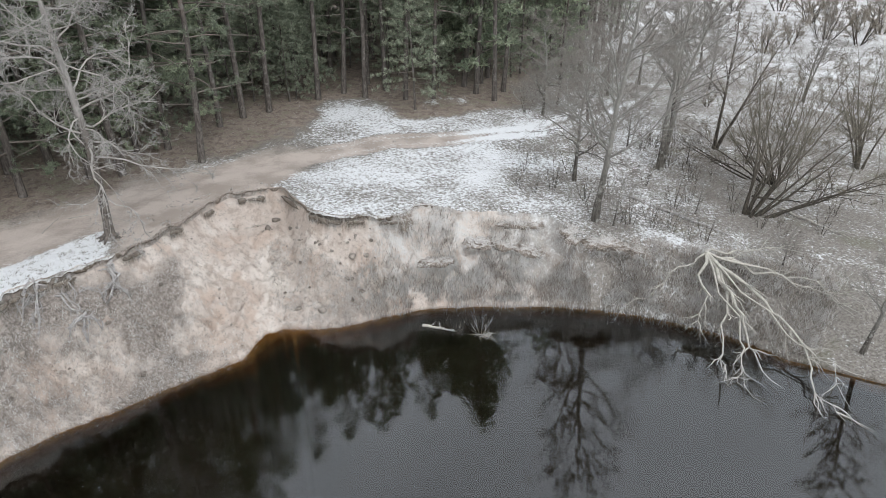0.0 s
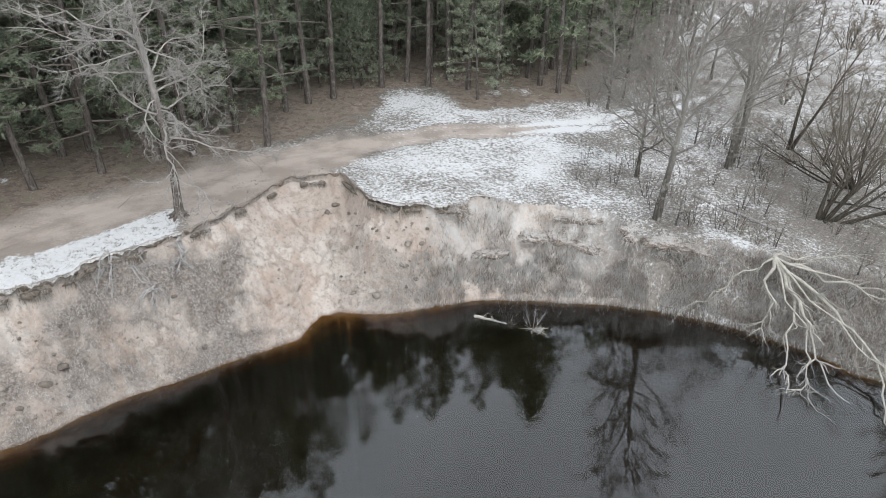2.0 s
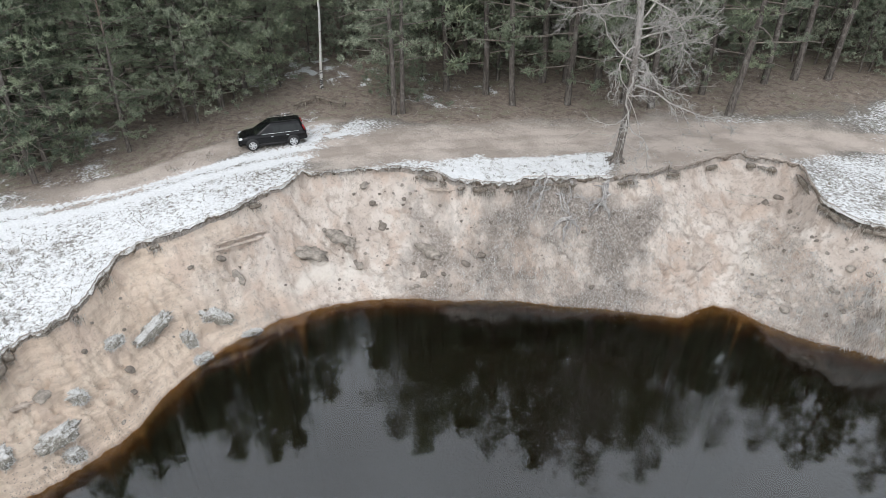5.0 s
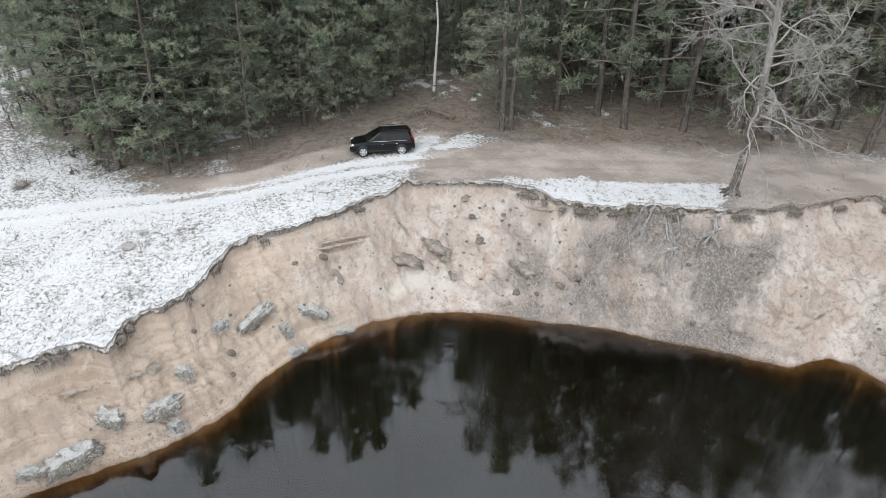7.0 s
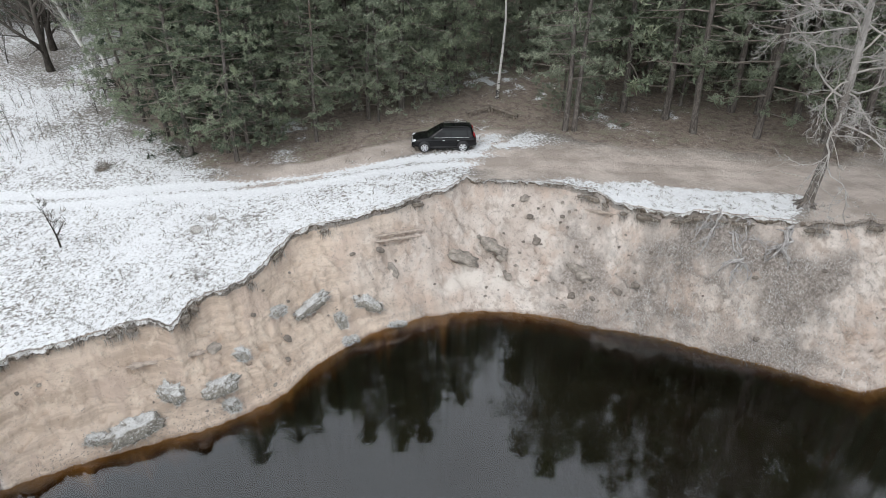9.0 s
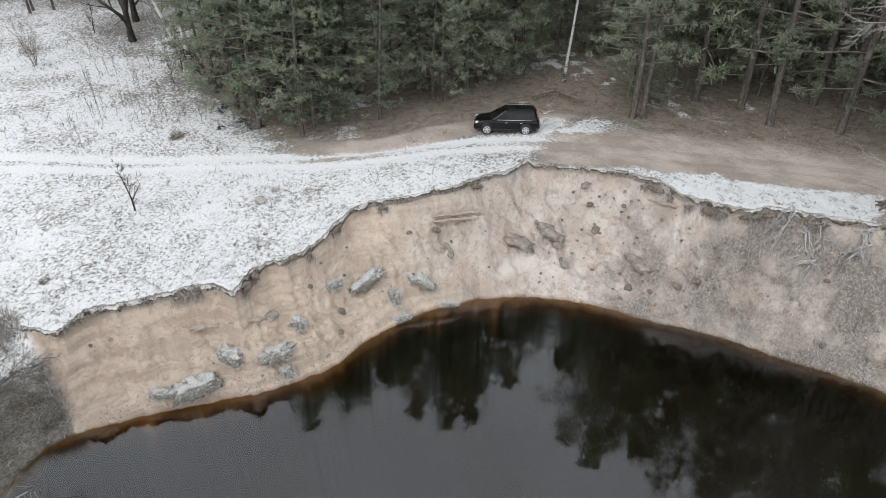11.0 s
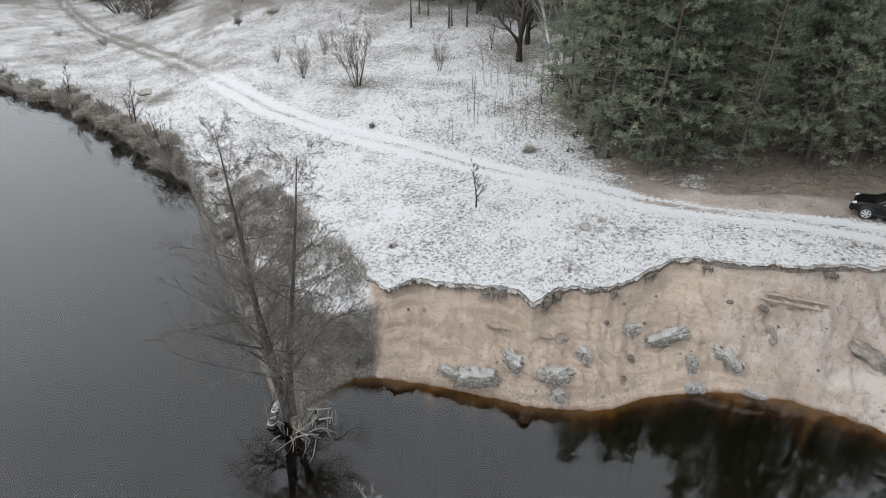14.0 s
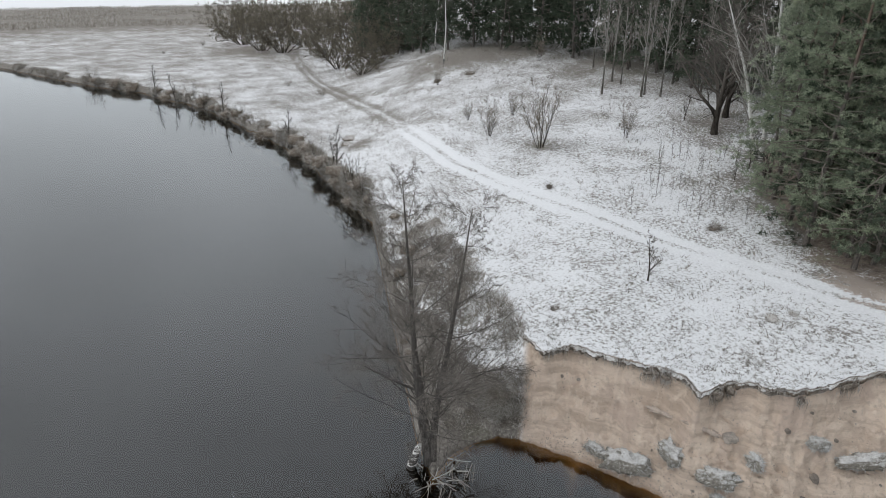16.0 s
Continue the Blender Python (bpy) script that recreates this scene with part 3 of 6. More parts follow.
def build_ground():
    az = np.unique(np.round(np.concatenate([np.arange(0, 56, 2.5), np.arange(56, 200, 0.22), np.arange(200, 223, 0.14), np.arange(223, 250, 0.3), np.arange(250, 360, 2.5)]), 3))
    rw = shore_of(az)
    rr = np.maximum(brink_of(az), rw + 1.5)
    f = np.array([0.005, 0.3, 0.5, 0.65, 0.76, 0.83, 0.88, 0.915, 0.935, 0.95, 0.962, 0.972, 0.98, 0.987, 0.993, 0.997])
    s = np.concatenate([np.linspace(0, 0.93, 84), [0.945, 0.96, 0.97, 0.98, 0.986, 0.991, 0.996, 1.0]])
    d = [0.05]
    while d[-1] < 2600:
        d.append(d[-1] + max(0.17, 0.026 * (d[-1] - 2)))
    R = np.concatenate([rw[None] * f[:, None], rw + (rr - rw) * s[:, None], rr + np.array(d)[:, None]])
    A = np.broadcast_to(np.radians(az), R.shape)
    X, Y = R * np.cos(A), R * np.sin(A)
    Z = ground_z(X, Y)
    # wheel ruts, and a rougher skin on the bare face
    track = to_line(X, Y, TRACK)
    Z = Z - 0.04 * np.exp(-((track - 0.75) / 0.28) ** 2) * (R > rr + 0.2)
    nr, na = R.shape
    me = bpy.data.meshes.new("ground")
    i = np.arange(nr - 1)[:, None] * na + np.arange(na)[None]
    j = np.arange(nr - 1)[:, None] * na + (np.arange(na)[None] + 1) % na
    faces = np.stack([i, i + na, j + na, j], -1).reshape(-1, 4)
    me.from_pydata(np.stack([X, Y, Z], -1).reshape(-1, 3).tolist(), [], faces.tolist())
    me.polygons.foreach_set("use_smooth", [True] * len(me.polygons))
    rough = lumps(X, Y, 41, 4, 0.35)
    fine = lumps(X, Y, 43, 4, 1.1)
    AZ = np.broadcast_to(az, R.shape) + (2.2 * rough + 0.9 * fine) * step(56, 64, az) * step(203, 199, az)
    S = (R - rw) / (rr - rw)
    cliff = table(CLIFF, np.broadcast_to(az, R.shape))
    wood = inside(X, Y, WOOD)
    masks = {}
    sandy = step(0.25, 0.6, cliff)
    masks["bank"] = np.where(S <= 1.0, sandy, 0)
    # slumped soil with grass: most of the face between the old snag and the bay, and the lower eastern bank
    soil = 0.74 * step(147, 129, AZ) * step(111, 121, AZ) * step(1.0, 0.7, S + 0.3 * rough) + 0.30 * step(105, 99, AZ) + 0.35 * step(150, 140, AZ) * step(135, 141, AZ) - 0.35 * step(160, 166, AZ)
    soil = soil + 0.5 * np.exp(-((AZ - 153) / 5) ** 2) * np.exp(-((S - 0.5) / 0.2) ** 2) - 0.5 * np.exp(-((AZ - 110) / 3) ** 2)
    soil = soil + 0.22 * step(119, 122, AZ) * step(134, 131, AZ) * step(0.62, 0.72, S)
    soil = np.where(S > 0.985, np.maximum(soil, 0.6), soil)
    masks["earth"] = np.clip(soil + 0.55 * rough + 0.25 * fine - 0.05, 0, 1)
    masks["dust"] = np.clip(0.66 * step(101, 95, AZ) + 0.25 * np.exp(-((AZ - 103) / 3) ** 2) + 0.2 * rough - 0.1, 0, 1) * step(0.03, 0.2, S)
    pale = np.exp(-((AZ - 152) / 6) ** 2) * np.exp(-((S - 0.24 - 0.05 * fine) / 0.13) ** 2) + 0.7 * np.exp(-((AZ - 107) / 3) ** 2) * np.exp(-((S - 0.3) / 0.25) ** 2)
    masks["pale"] = np.clip(pale * (0.8 + 0.6 * fine), 0, 1)
    masks["ochre"] = np.clip(step(140, 184, AZ) + 0.3 * rough, 0, 1)
    masks["litter"] = np.clip(step(-1.5, 2.5, wood + 1.6 * rough) * 0.9 * step(78, 86, AZ), 0, 1)
    bare = step(100, 107, AZ) * step(157, 145, AZ)
    worn = step(2.0, 0.8, track + 0.5 * fine) * (0.25 + 0.75 * bare) + bare * 0.7 * step(5.5, 2.0, track + 1.2 * rough)
    masks["track"] = np.clip(worn, 0, 1) * step(135, 60, R)
    snow = 0.345 + 0.10 * rough + 0.05 * step(150, 165, AZ) - 0.06 * step(60, 85, R) - 0.01 * step(85, 120, R) * step(196, 206, AZ)
    snow = snow - (0.48 - 0.16 * fine - 0.55 * np.clip(lumps(X, Y, 45, 3, 0.16) - 0.08, 0, 1)) * step(-0.6, 2.2, wood + 1.8 * rough) * step(78, 86, AZ)
    snow = snow + (0.02 * step(1.9, 1.2, track + 0.3 * fine) + 0.10 * step(1.6, 1.1, track + 0.3 * fine) + 0.24 * np.exp(-((track - 0.75) / 0.30) ** 2) - 0.12 * step(0.5, 0.15, track + 0.2 * fine)) * (1 - bare) * step(84, 66, R)
    snow = snow - (0.12 * np.exp(-((track - 0.8) / 0.5) ** 2)) * step(62, 90, R) * step(150, 180, AZ)
    snow = snow - 0.50 * bare * step(3.4, 1.6, track + 1.2 * rough + 0.4 * fine)
    # bare strip at the old snag and round the bay; snowy turf west of it
    strip = step(104.5, 107.5, AZ) * step(122.5, 119.5, AZ) * step(7, 4, R - rr)
    snow = snow - 0.40 * strip
    masks["track"] = np.clip(masks["track"] + 0.75 * strip, 0, 1)
    snow = snow + 0.42 * step(120, 123, AZ) * step(140, 135, AZ) * step(4.0, 1.5, R - rr + 1.4 * rough) + 0.15 * step(140, 152, AZ) * step(157, 152, AZ) * step(2.2, 0.6, R - rr + rough)
    snow = snow + 0.42 * np.exp(-(((X + 37.5) / 3.2) ** 2 + ((Y - 20.5) / 2.6) ** 2)) * step(-0.5, 0.3, fine + 0.3)
    # glades with snow inside the wood
    for gx, gy, gw in ((-8.5, 57.5, 4.2), (-44, 30, 4), (-38.5, 34.5, 4), (-34, 37.5, 3), (-46, 9.5, 2.2), (-50, 29, 3), (-29, 53, 3)):
        snow = snow + (0.33 if gx != -8.5 else 0.06) * np.exp(-((X - gx) ** 2 + (Y - gy) ** 2) / gw ** 2) * (0.7 + 1.0 * fine)
    # bare brown earth under bushes and trees
    for (gx, gy), gw, amount in (((-58.54, -23.86), 2.6, 0.22), ((-72.18, -8.77), 6.5, 0.12), ((-61.69, -3.36), 6, 0.14), ((-55.00, -0.48), 5, 0.2), ((-106.41, -53.43), 9, 0.3), ((-96.60, -57.36), 7, 0.28), ((-101.66, -26.89), 11, 0.25), ((-102.08, -80.85), 5, 0.2), ((-58.06, -47.87), 1.8, 0.25), ((-134.28, -149.17), 12, 0.2)):
        snow = snow - amount * np.exp(-((X - gx) ** 2 + (Y - gy) ** 2) / gw ** 2) * (0.8 + 0.5 * fine)
    snow = snow - 0.09 * step(86, 76, AZ) * step(120, 50, R)
    snow = snow - 0.06 * step(0.8, 0.2, sandy) * (S < 1.0) - 0.20 * step(216, 219, AZ) * step(0.75, 0.35, S + 0.5 * fine) - 0.07 * np.clip(lumps(X, Y, 46, 5, 0.30, 0.8), 0, 1) * step(80, 130, R) * step(200, 215, AZ) + (0.0 + 0.22 * rough + 0.15 * fine) * step(203, 206, AZ) * step(219, 216, AZ) * (S < 1.0)
    snow = snow - 0.04 * step(221, 226, AZ) * step(130, 200, R) - (0.30 + 0.2 * rough) * step(300, 350, R + 60 * rough) * step(214, 222, AZ) + 0.9 * step(540, 600, R) * step(214, 222, AZ)
    snow = snow - 0.35 * step(0.4, 0.15, S) * step(202, 204, AZ) * step(221, 219, AZ)
    # frosted brown strip between the track and the wood, and dark leaf litter under the eastern trees
    beyond = step(1.5, 3.5, track) * (R > rr + 5) * step(96, 100, AZ) * step(150, 140, AZ)
    snow = snow - 0.16 * beyond * (1 - np.exp(-((X + 10) ** 2 + (Y - 58) ** 2) / 30)) * step(-8, -3, wood)
    snow = snow + (0.02 + 0.05 * fine - 0.09 * step(71, 63, AZ)) * step(77, 70, AZ) * step(80, 58, R) * step(34, 38, R)
    # pale trodden lane over the eastern snow
    lane = step(1.9, 1.2, track + 0.35 * fine) * step(84, 92, AZ) * step(108, 103, AZ)
    snow = snow - (0.30 + 0.12 * rough + 0.16 * np.exp(-((track - 0.75) / 0.30) ** 2)) * lane
    masks["track"] = np.clip(masks["track"] + 0.85 * lane, 0, 1)
    verge = step(-2.6, -1.4, wood + 0.8 * rough) * step(1.6, 0.4, wood) * step(146, 152, AZ) * step(181, 172, AZ)
    snow = snow - 0.34 * verge
    masks["track"] = np.clip(masks["track"] + 0.9 * verge, 0, 1)
    snow = snow + 0.10 * np.exp(-((X + 43) ** 2 + (Y - 31) ** 2) / 40)
    masks["snow"] = np.clip(snow, 0, 1)
    for name, values in masks.items():
        me.attributes.new(name, "FLOAT", "POINT").data.foreach_set("value", np.ascontiguousarray(values, dtype=np.float32).ravel())
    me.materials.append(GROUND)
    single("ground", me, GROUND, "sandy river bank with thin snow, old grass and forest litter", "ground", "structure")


def build_water():
    me = Mesh()
    n = 96
    ring = [(math.cos(2 * math.pi * k / n), math.sin(2 * math.pi * k / n)) for k in range(n)]
    me.add([(0, 0, 0)] + [(330 * x, 330 * y, 0) for x, y in ring], [(0, 1 + k, 1 + (k + 1) % n) for k in range(n)])
    single("water", me, WATER, "dark peat-brown slow river water reflecting the sky", "river", "structure", smooth=False)


build_ground()
build_water()


def build_turf_edge():
    """The sod that overhangs the top of the cut bank."""
    az = np.arange(90.5, 203, 0.16)
    az = az[(az < 94) | (az > 94.5)]
    rr = np.maximum(brink_of(az), shore_of(az) + 1.5)
    out = 0.14 + 0.30 * ripple(az, 51, 5, 1.6) + 0.22 * np.abs(ripple(az, 53, 3, 0.45))
    out = np.clip(out, 0.03, 0.5) * step(90, 97, az)
    thick = np.clip(0.16 + 0.30 * ripple(az, 57, 5, 1.7), 0.03, 0.6)
    shape = [(0.45, -0.14), (0.2, -0.07), (0.0, -0.03), (-0.6, 0.0), (-1.0, -0.08), (-1.05, -0.5), (-0.5, -1.0), (0.2, -1.3)]
    me, rows = Mesh(), []
    for k, (o, h) in enumerate(shape):
        r = rr + (o if o > 0 else 0) + np.minimum(o, 0) * out
        x, y = r * np.cos(np.radians(az)), r * np.sin(np.radians(az))
        base = table(LEVEL, az) + 0.10 * lumps(rr * np.cos(np.radians(az)), rr * np.sin(np.radians(az)), 17, 3, 0.12)
        rows.append(np.stack([x, y, base + (h if h >= -0.08 else h * thick) + 0.03 * lumps(x, y, 61 + k, 3, 2.6)], -1))
    V, n = np.concatenate(rows), len(az)
    faces = [[], []]
    for k in range(len(shape) - 1):
        for i in range(n - 1):
            if az[i + 1] - az[i] < 0.4:
                faces[103.6 < az[i] < 121.2].append((k * n + i, k * n + i + 1, (k + 1) * n + i + 1, (k + 1) * n + i))
    dry = Mesh()
    me.add(V, faces[0])
    dry.add(V, faces[1])
    single("turf_edge", me, TURF, "overhanging sod with snow on top along the bank", "turf", "structure")
    single("turf_edge", dry, TURF_BARE, "bare trodden sod at the brink below the dead pine", "turf", "structure")
    # grass that hangs over it
    rng = np.random.RandomState(5)
    m = Mesh()
    a = rng.uniform(90.5, 203, 26000)
    a = a[rng.rand(a.size) < 0.25 + 0.9 * step(-0.1, 0.4, ripple(a, 59, 3, 0.9))]
    r0 = np.maximum(brink_of(a), shore_of(a) + 1.5)
    o = np.interp(a, az, out)
    r = r0 - o * rng.uniform(0.2, 1.0, a.size) + 0.06
    c, s_ = np.cos(np.radians(a)), np.sin(np.radians(a))
    z = table(LEVEL, a) + 0.02
    base = np.stack([r * c, r * s_, z + rng.uniform(-0.08, 0.04, a.size)], -1)
    reach, fall = rng.uniform(0.02, 0.26, a.size), rng.uniform(-0.42, 0.14, a.size)
    tip = base + np.stack([-c * reach, -s_ * reach, fall], -1) + rng.randn(a.size, 3) * 0.05
    m.spikes(base, tip, rng.uniform(0.012, 0.035, a.size))
    single("grass_fringe", m, STRAW_BRINK, "dark dry grass hanging over the brink of the bank", "grass", "stuff", smooth=False)


def blades(name, label, x, y, height, lean, width, material, seed, clump=1, spread=0.0):
    rng = np.random.RandomState(seed)
    x, y = np.repeat(x, clump), np.repeat(y, clump)
    x, y = x + rng.randn(x.size) * spread, y + rng.randn(x.size) * spread
    z = ground_z(x, y) - 0.02
    h = np.repeat(height, clump) * rng.uniform(0.5, 1.2, x.size)
    a = rng.uniform(0, 2 * np.pi, x.size)
    l = h * rng.uniform(0, lean, x.size)
    az, r = polar(x, y)
    down = step(1.02, 0.98, (r - shore_of(az)) / np.maximum(brink_of(az) - shore_of(az), 1.5)) * 0.5 * h
    tip = np.stack([x + np.cos(a) * l - np.cos(np.radians(az)) * down, y + np.sin(a) * l - np.sin(np.radians(az)) * down, z + h], -1)
    m = Mesh()
    m.spikes(np.stack([x, y, z], -1), tip, rng.uniform(0.6, 1.3, x.size) * width)
    return single(name, m, material, label, "grass", "stuff", smooth=False)


def build_grass():
    rng = np.random.RandomState(11)

    def on_bank(n, a0, a1, s0, s1):
        a, s = rng.uniform(a0, a1, n), rng.uniform(s0, s1, n)
        rw = shore_of(a)
        r = rw + (np.maximum(brink_of(a), rw + 1.5) - rw) * s
        return r * np.cos(np.radians(a)), r * np.sin(np.radians(a)), a, s

    # long pale grass on the eastern bank
    x, y, a, s = on_bank(4600, 56, 99, 0.0, 0.95)
    keep = (s < 0.5) | (rng.rand(s.size) < 0.35)
    keep &= rng.rand(s.size) < 1.15 - 0.8 * step(92, 99, a)
    keep &= lumps(x, y, 79, 3, 0.7) > -0.12
    x, y = x[keep], y[keep]
    blades("bank_grass", "long pale dry grass with frost on the bank", x, y, rng.uniform(0.3, 0.85, x.size), 0.6, 0.04, STRAW, 3, 10, 0.13)
    x, y, a, s = on_bank(2600, 53, 71, 0.0, 1.15)
    keep = lumps(x, y, 80, 3, 0.6) > -0.2
    x, y = x[keep], y[keep]
    blades("bank_grass", "long pale dry grass with frost on the bank", x, y, rng.uniform(0.25, 0.7, x.size), 0.9, 0.035, STRAW, 13, 9, 0.16)
    # thin grass on the slumped face below the snag
    x, y, a, s = on_bank(5200, 111, 140, 0.0, 0.8)
    keep = rng.rand(s.size) < (0.9 * step(139, 132, a) * step(112, 117, a) * (1 - 0.5 * s) + 0.6 * (s < 0.12))
    x, y = x[keep], y[keep]
    blades("slope_grass", "short straggling dry grass on the slumped slope", x, y, rng.uniform(0.10, 0.32, x.size), 0.9, 0.035, STRAW, 4, 6, 0.12)
    x, y, a, s = on_bank(2600, 97, 108, 0.0, 0.6)
    blades("slope_grass", "short straggling dry grass on the slumped slope", x, y, rng.uniform(0.08, 0.28, x.size), 0.9, 0.035, STRAW, 5, 5, 0.12)
    # matted weeds on the western point
    x, y, a, s = on_bank(6500, 202.5, 219.5, 0.02, 1.05)
    keep = lumps(x, y, 75, 3, 0.5) > 0.02
    x, y = x[keep], y[keep]
    blades("weed_thicket", "matted brown weeds and old grass on the point", x, y, rng.uniform(0.15, 0.55, x.size), 1.3, 0.032, REED, 6, 7, 0.2)
    # tussocks at the water's edge further west
    x, y, a, s = on_bank(5200, 219, 246, 0.0, 1.3)
    keep = lumps(x, y, 76, 3, 0.30) > 0.06
    x, y = x[keep], y[keep]
    blades("tussock", "brown tussocks along the low western shore", x, y, rng.uniform(0.25, 0.75, x.size), 1.6, 0.07, REED, 7, 18, 0.42)
    # tips of old grass that stand out of the snow
    n = 15000
    a, d = rng.uniform(58, 216, n), rng.exponential(16, n)
    r = np.maximum(brink_of(a), shore_of(a) + 1.5) + 0.15 + d
    x, y = r * np.cos(np.radians(a)), r * np.sin(np.radians(a))
    keep = (inside(x, y, WOOD) < -0.5) & (np.abs(to_line(x, y, TRACK) - 0.75) > 0.42) & (r < 110) & (lumps(x, y, 71, 3, 0.5) > -0.15) & ~((a > 101) & (a < 152) & (to_line(x, y, TRACK) < 3.0))
    x, y = x[keep], y[keep]
    blades("meadow_grass", "tips of old grass standing out of thin snow", x, y, rng.uniform(0.04, 0.15, x.size), 1.6, 0.045, STRAW_MEADOW, 8, 9, 0.075)
    # darker weeds that stand out of the snow in the western meadow
    n = 14000
    a, d = rng.uniform(150, 219, n), rng.uniform(0, 1, n) ** 0.75 * 150
    r = np.maximum(brink_of(a), shore_of(a) + 1.5) + 0.6 + d
    x, y = r * np.cos(np.radians(a)), r * np.sin(np.radians(a))
    keep = (inside(x, y, WOOD) < -0.3) & (to_line(x, y, TRACK) > 1.4) & (r < 240) & (lumps(x, y, 73, 3, 0.25) > -0.3)
    x, y = x[keep], y[keep]
    blades("meadow_weed", "dark dry weeds standing out of the snow", x, y, rng.uniform(0.08, 0.36, x.size) * (1 + 0.006 * r[keep]), 1.1, 0.045, REED_DARK, 10, 5, 0.16)
    # wide brown reed beds beyond the western meadow
    n = 9000
    a, r = rng.uniform(214, 262, n), rng.uniform(330, 580, n)
    x, y = r * np.cos(np.radians(a)), r * np.sin(np.radians(a))
    keep = (r > shore_of(a) + 4) & (lumps(x, y, 77, 3, 0.03) > -0.35)
    x, y = x[keep], y[keep]
    blades("reed_bed", "wide brown reed bed beyond the snowy meadow", x, y, rng.uniform(0.6, 1.6, x.size), 0.5, 0.28, REED, 12, 10, 3.0)
    # sparse sedge under the edge of the wood
    n = 9000
    x, y = rng.uniform(-60, 15, n), rng.uniform(0, 75, n)
    w = inside(x, y, WOOD)
    keep = (w > -1.5) & (w < 14)
    x, y = x[keep], y[keep]
    blades("forest_grass", "thin brown grass under the pines", x, y, rng.uniform(0.05, 0.22, x.size), 1.2, 0.025, STRAW_MEADOW, 9, 4, 0.12)


build_turf_edge()
build_grass()


# ---- trees ----
def bent(p, d, length, n, wander, lift, rng):
    """Points of a limb that starts at p towards d, wanders, and bends up (lift > 0) or down."""
    p, d, pts = np.array(p, float), np.array(d, float) / np.linalg.norm(d), [np.array(p, float)]
    for _ in range(n):
        d = d + rng.randn(3) * wander + np.array((0, 0, lift))
        d = d / np.linalg.norm(d)
        p = p + d * length / n
        pts.append(p)
    return np.array(pts)


def taper(r, n, end=0.25):
    return [r * (1 - (1 - end) * k / n) for k in range(n + 1)]


def turned(d, angle, rng):
    """A direction at that angle from d, to any side."""
    d = d / np.linalg.norm(d)
    s = np.cross(d, rng.randn(3))
    s = s / np.linalg.norm(s)
    return d * math.cos(angle) + s * math.sin(angle)


def pine_parts(height, bare, spread, boughs, tufts, seed, lean=0.0, blades=19, round_top=4.5, thick=0.0078, needle=0.24, droop=-0.02, dead=6):
    """Trunk, boughs and needles of a Scots pine."""
    rng = np.random.RandomState(seed)
    trunk, wood, green = Mesh(), Mesh(), Mesh()
    n = 9
    pts = bent((0, 0, -0.3), (lean, 0.3 * lean, 1), height, n, 0.025, 0.03, rng)
    rad = [height * thick * (1.25 if k == 0 else 1) * (1 - 0.93 * (k / n) ** 1.2) for k in range(n + 1)]
    trunk.tube(pts, rad, 9)

    def on_trunk(u):
        k = min(int(u * n), n - 1)
        return pts[k] + (pts[k + 1] - pts[k]) * (u * n - k), rad[k]

    centres, ways = [], []
    for b in range(boughs):
        u = bare + (1 - bare) * ((b + rng.rand() * 0.6) / boughs) ** 0.9
        u = min(u, 0.995)
        p, r = on_trunk(u)
        q = (u - bare) / (1 - bare)
        length = spread * (0.55 + 0.45 * math.sin(math.pi * min(1, 0.28 + q * 0.62))) * (1 - q ** round_top) * rng.uniform(0.65, 1.15) + 0.35
        a = b * 2.399 + rng.randn() * 0.35
        rise = 0.05 + 0.75 * q ** 2
        limb = bent(p, (math.cos(a), math.sin(a), rise), length, 4, 0.10, droop + 0.05 * q, rng)
        wood.tube(limb, taper(max(0.014, min(r * 0.42, 0.02 * length)), 4, 0.3), 3, close=False)
        d = limb[-1] - limb[0]
        pads = [(rng.uniform(0.35, 1.0), rng.randn(3) * (0.10 + length * 0.13) * np.array((1, 1, 0.3))) for _ in range(max(3, tufts // 4))]
        for k in range(tufts):
            v, side = pads[k % len(pads)]
            i = min(int(v * 4), 3)
            at = limb[i] + (limb[i + 1] - limb[i]) * (v * 4 - i)
            side = side + rng.randn(3) * np.array((0.24, 0.24, 0.10)) * (needle / 0.22) ** 0.5
            c = at + side
            centres.append(c)
            ways.append(d / np.linalg.norm(d) * 0.6 + side / (np.linalg.norm(side) + 0.2) * 0.5 + np.array((0, 0, 0.5)))
            if k % 7 == 6:
                wood.tube([at, (at + c) / 2 + rng.randn(3) * 0.03, c], [0.012, 0.009, 0.004], 3, close=False)
    for b in range(dead):
        p, r = on_trunk(rng.uniform(0.12, max(0.16, bare + 0.1)))
        a = rng.uniform(0, 6.28)
        limb = bent(p, (math.cos(a), math.sin(a), rng.uniform(-0.15, 0.2)), rng.uniform(0.5, spread * 0.7), 4, 0.22, -0.06, rng)
        wood.tube(limb, taper(0.022, 4, 0.2), 4, close=False)
    c, w = np.array(centres), np.array(ways)
    k = blades
    base = np.repeat(c, k, 0)
    way = rng.randn(len(base), 3) * 0.8 + np.repeat(w, k, 0) * 0.7
    way = way / np.linalg.norm(way, axis=1, keepdims=True)
    base = base + rng.randn(*base.shape) * needle * 0.28
    np.random.seed(seed)
    green.spikes(base, base + way * (needle * rng.uniform(0.6, 1.25, (len(base), 1))), needle * (0.21 if needle < 0.5 else 0.28))
    return trunk, wood, green


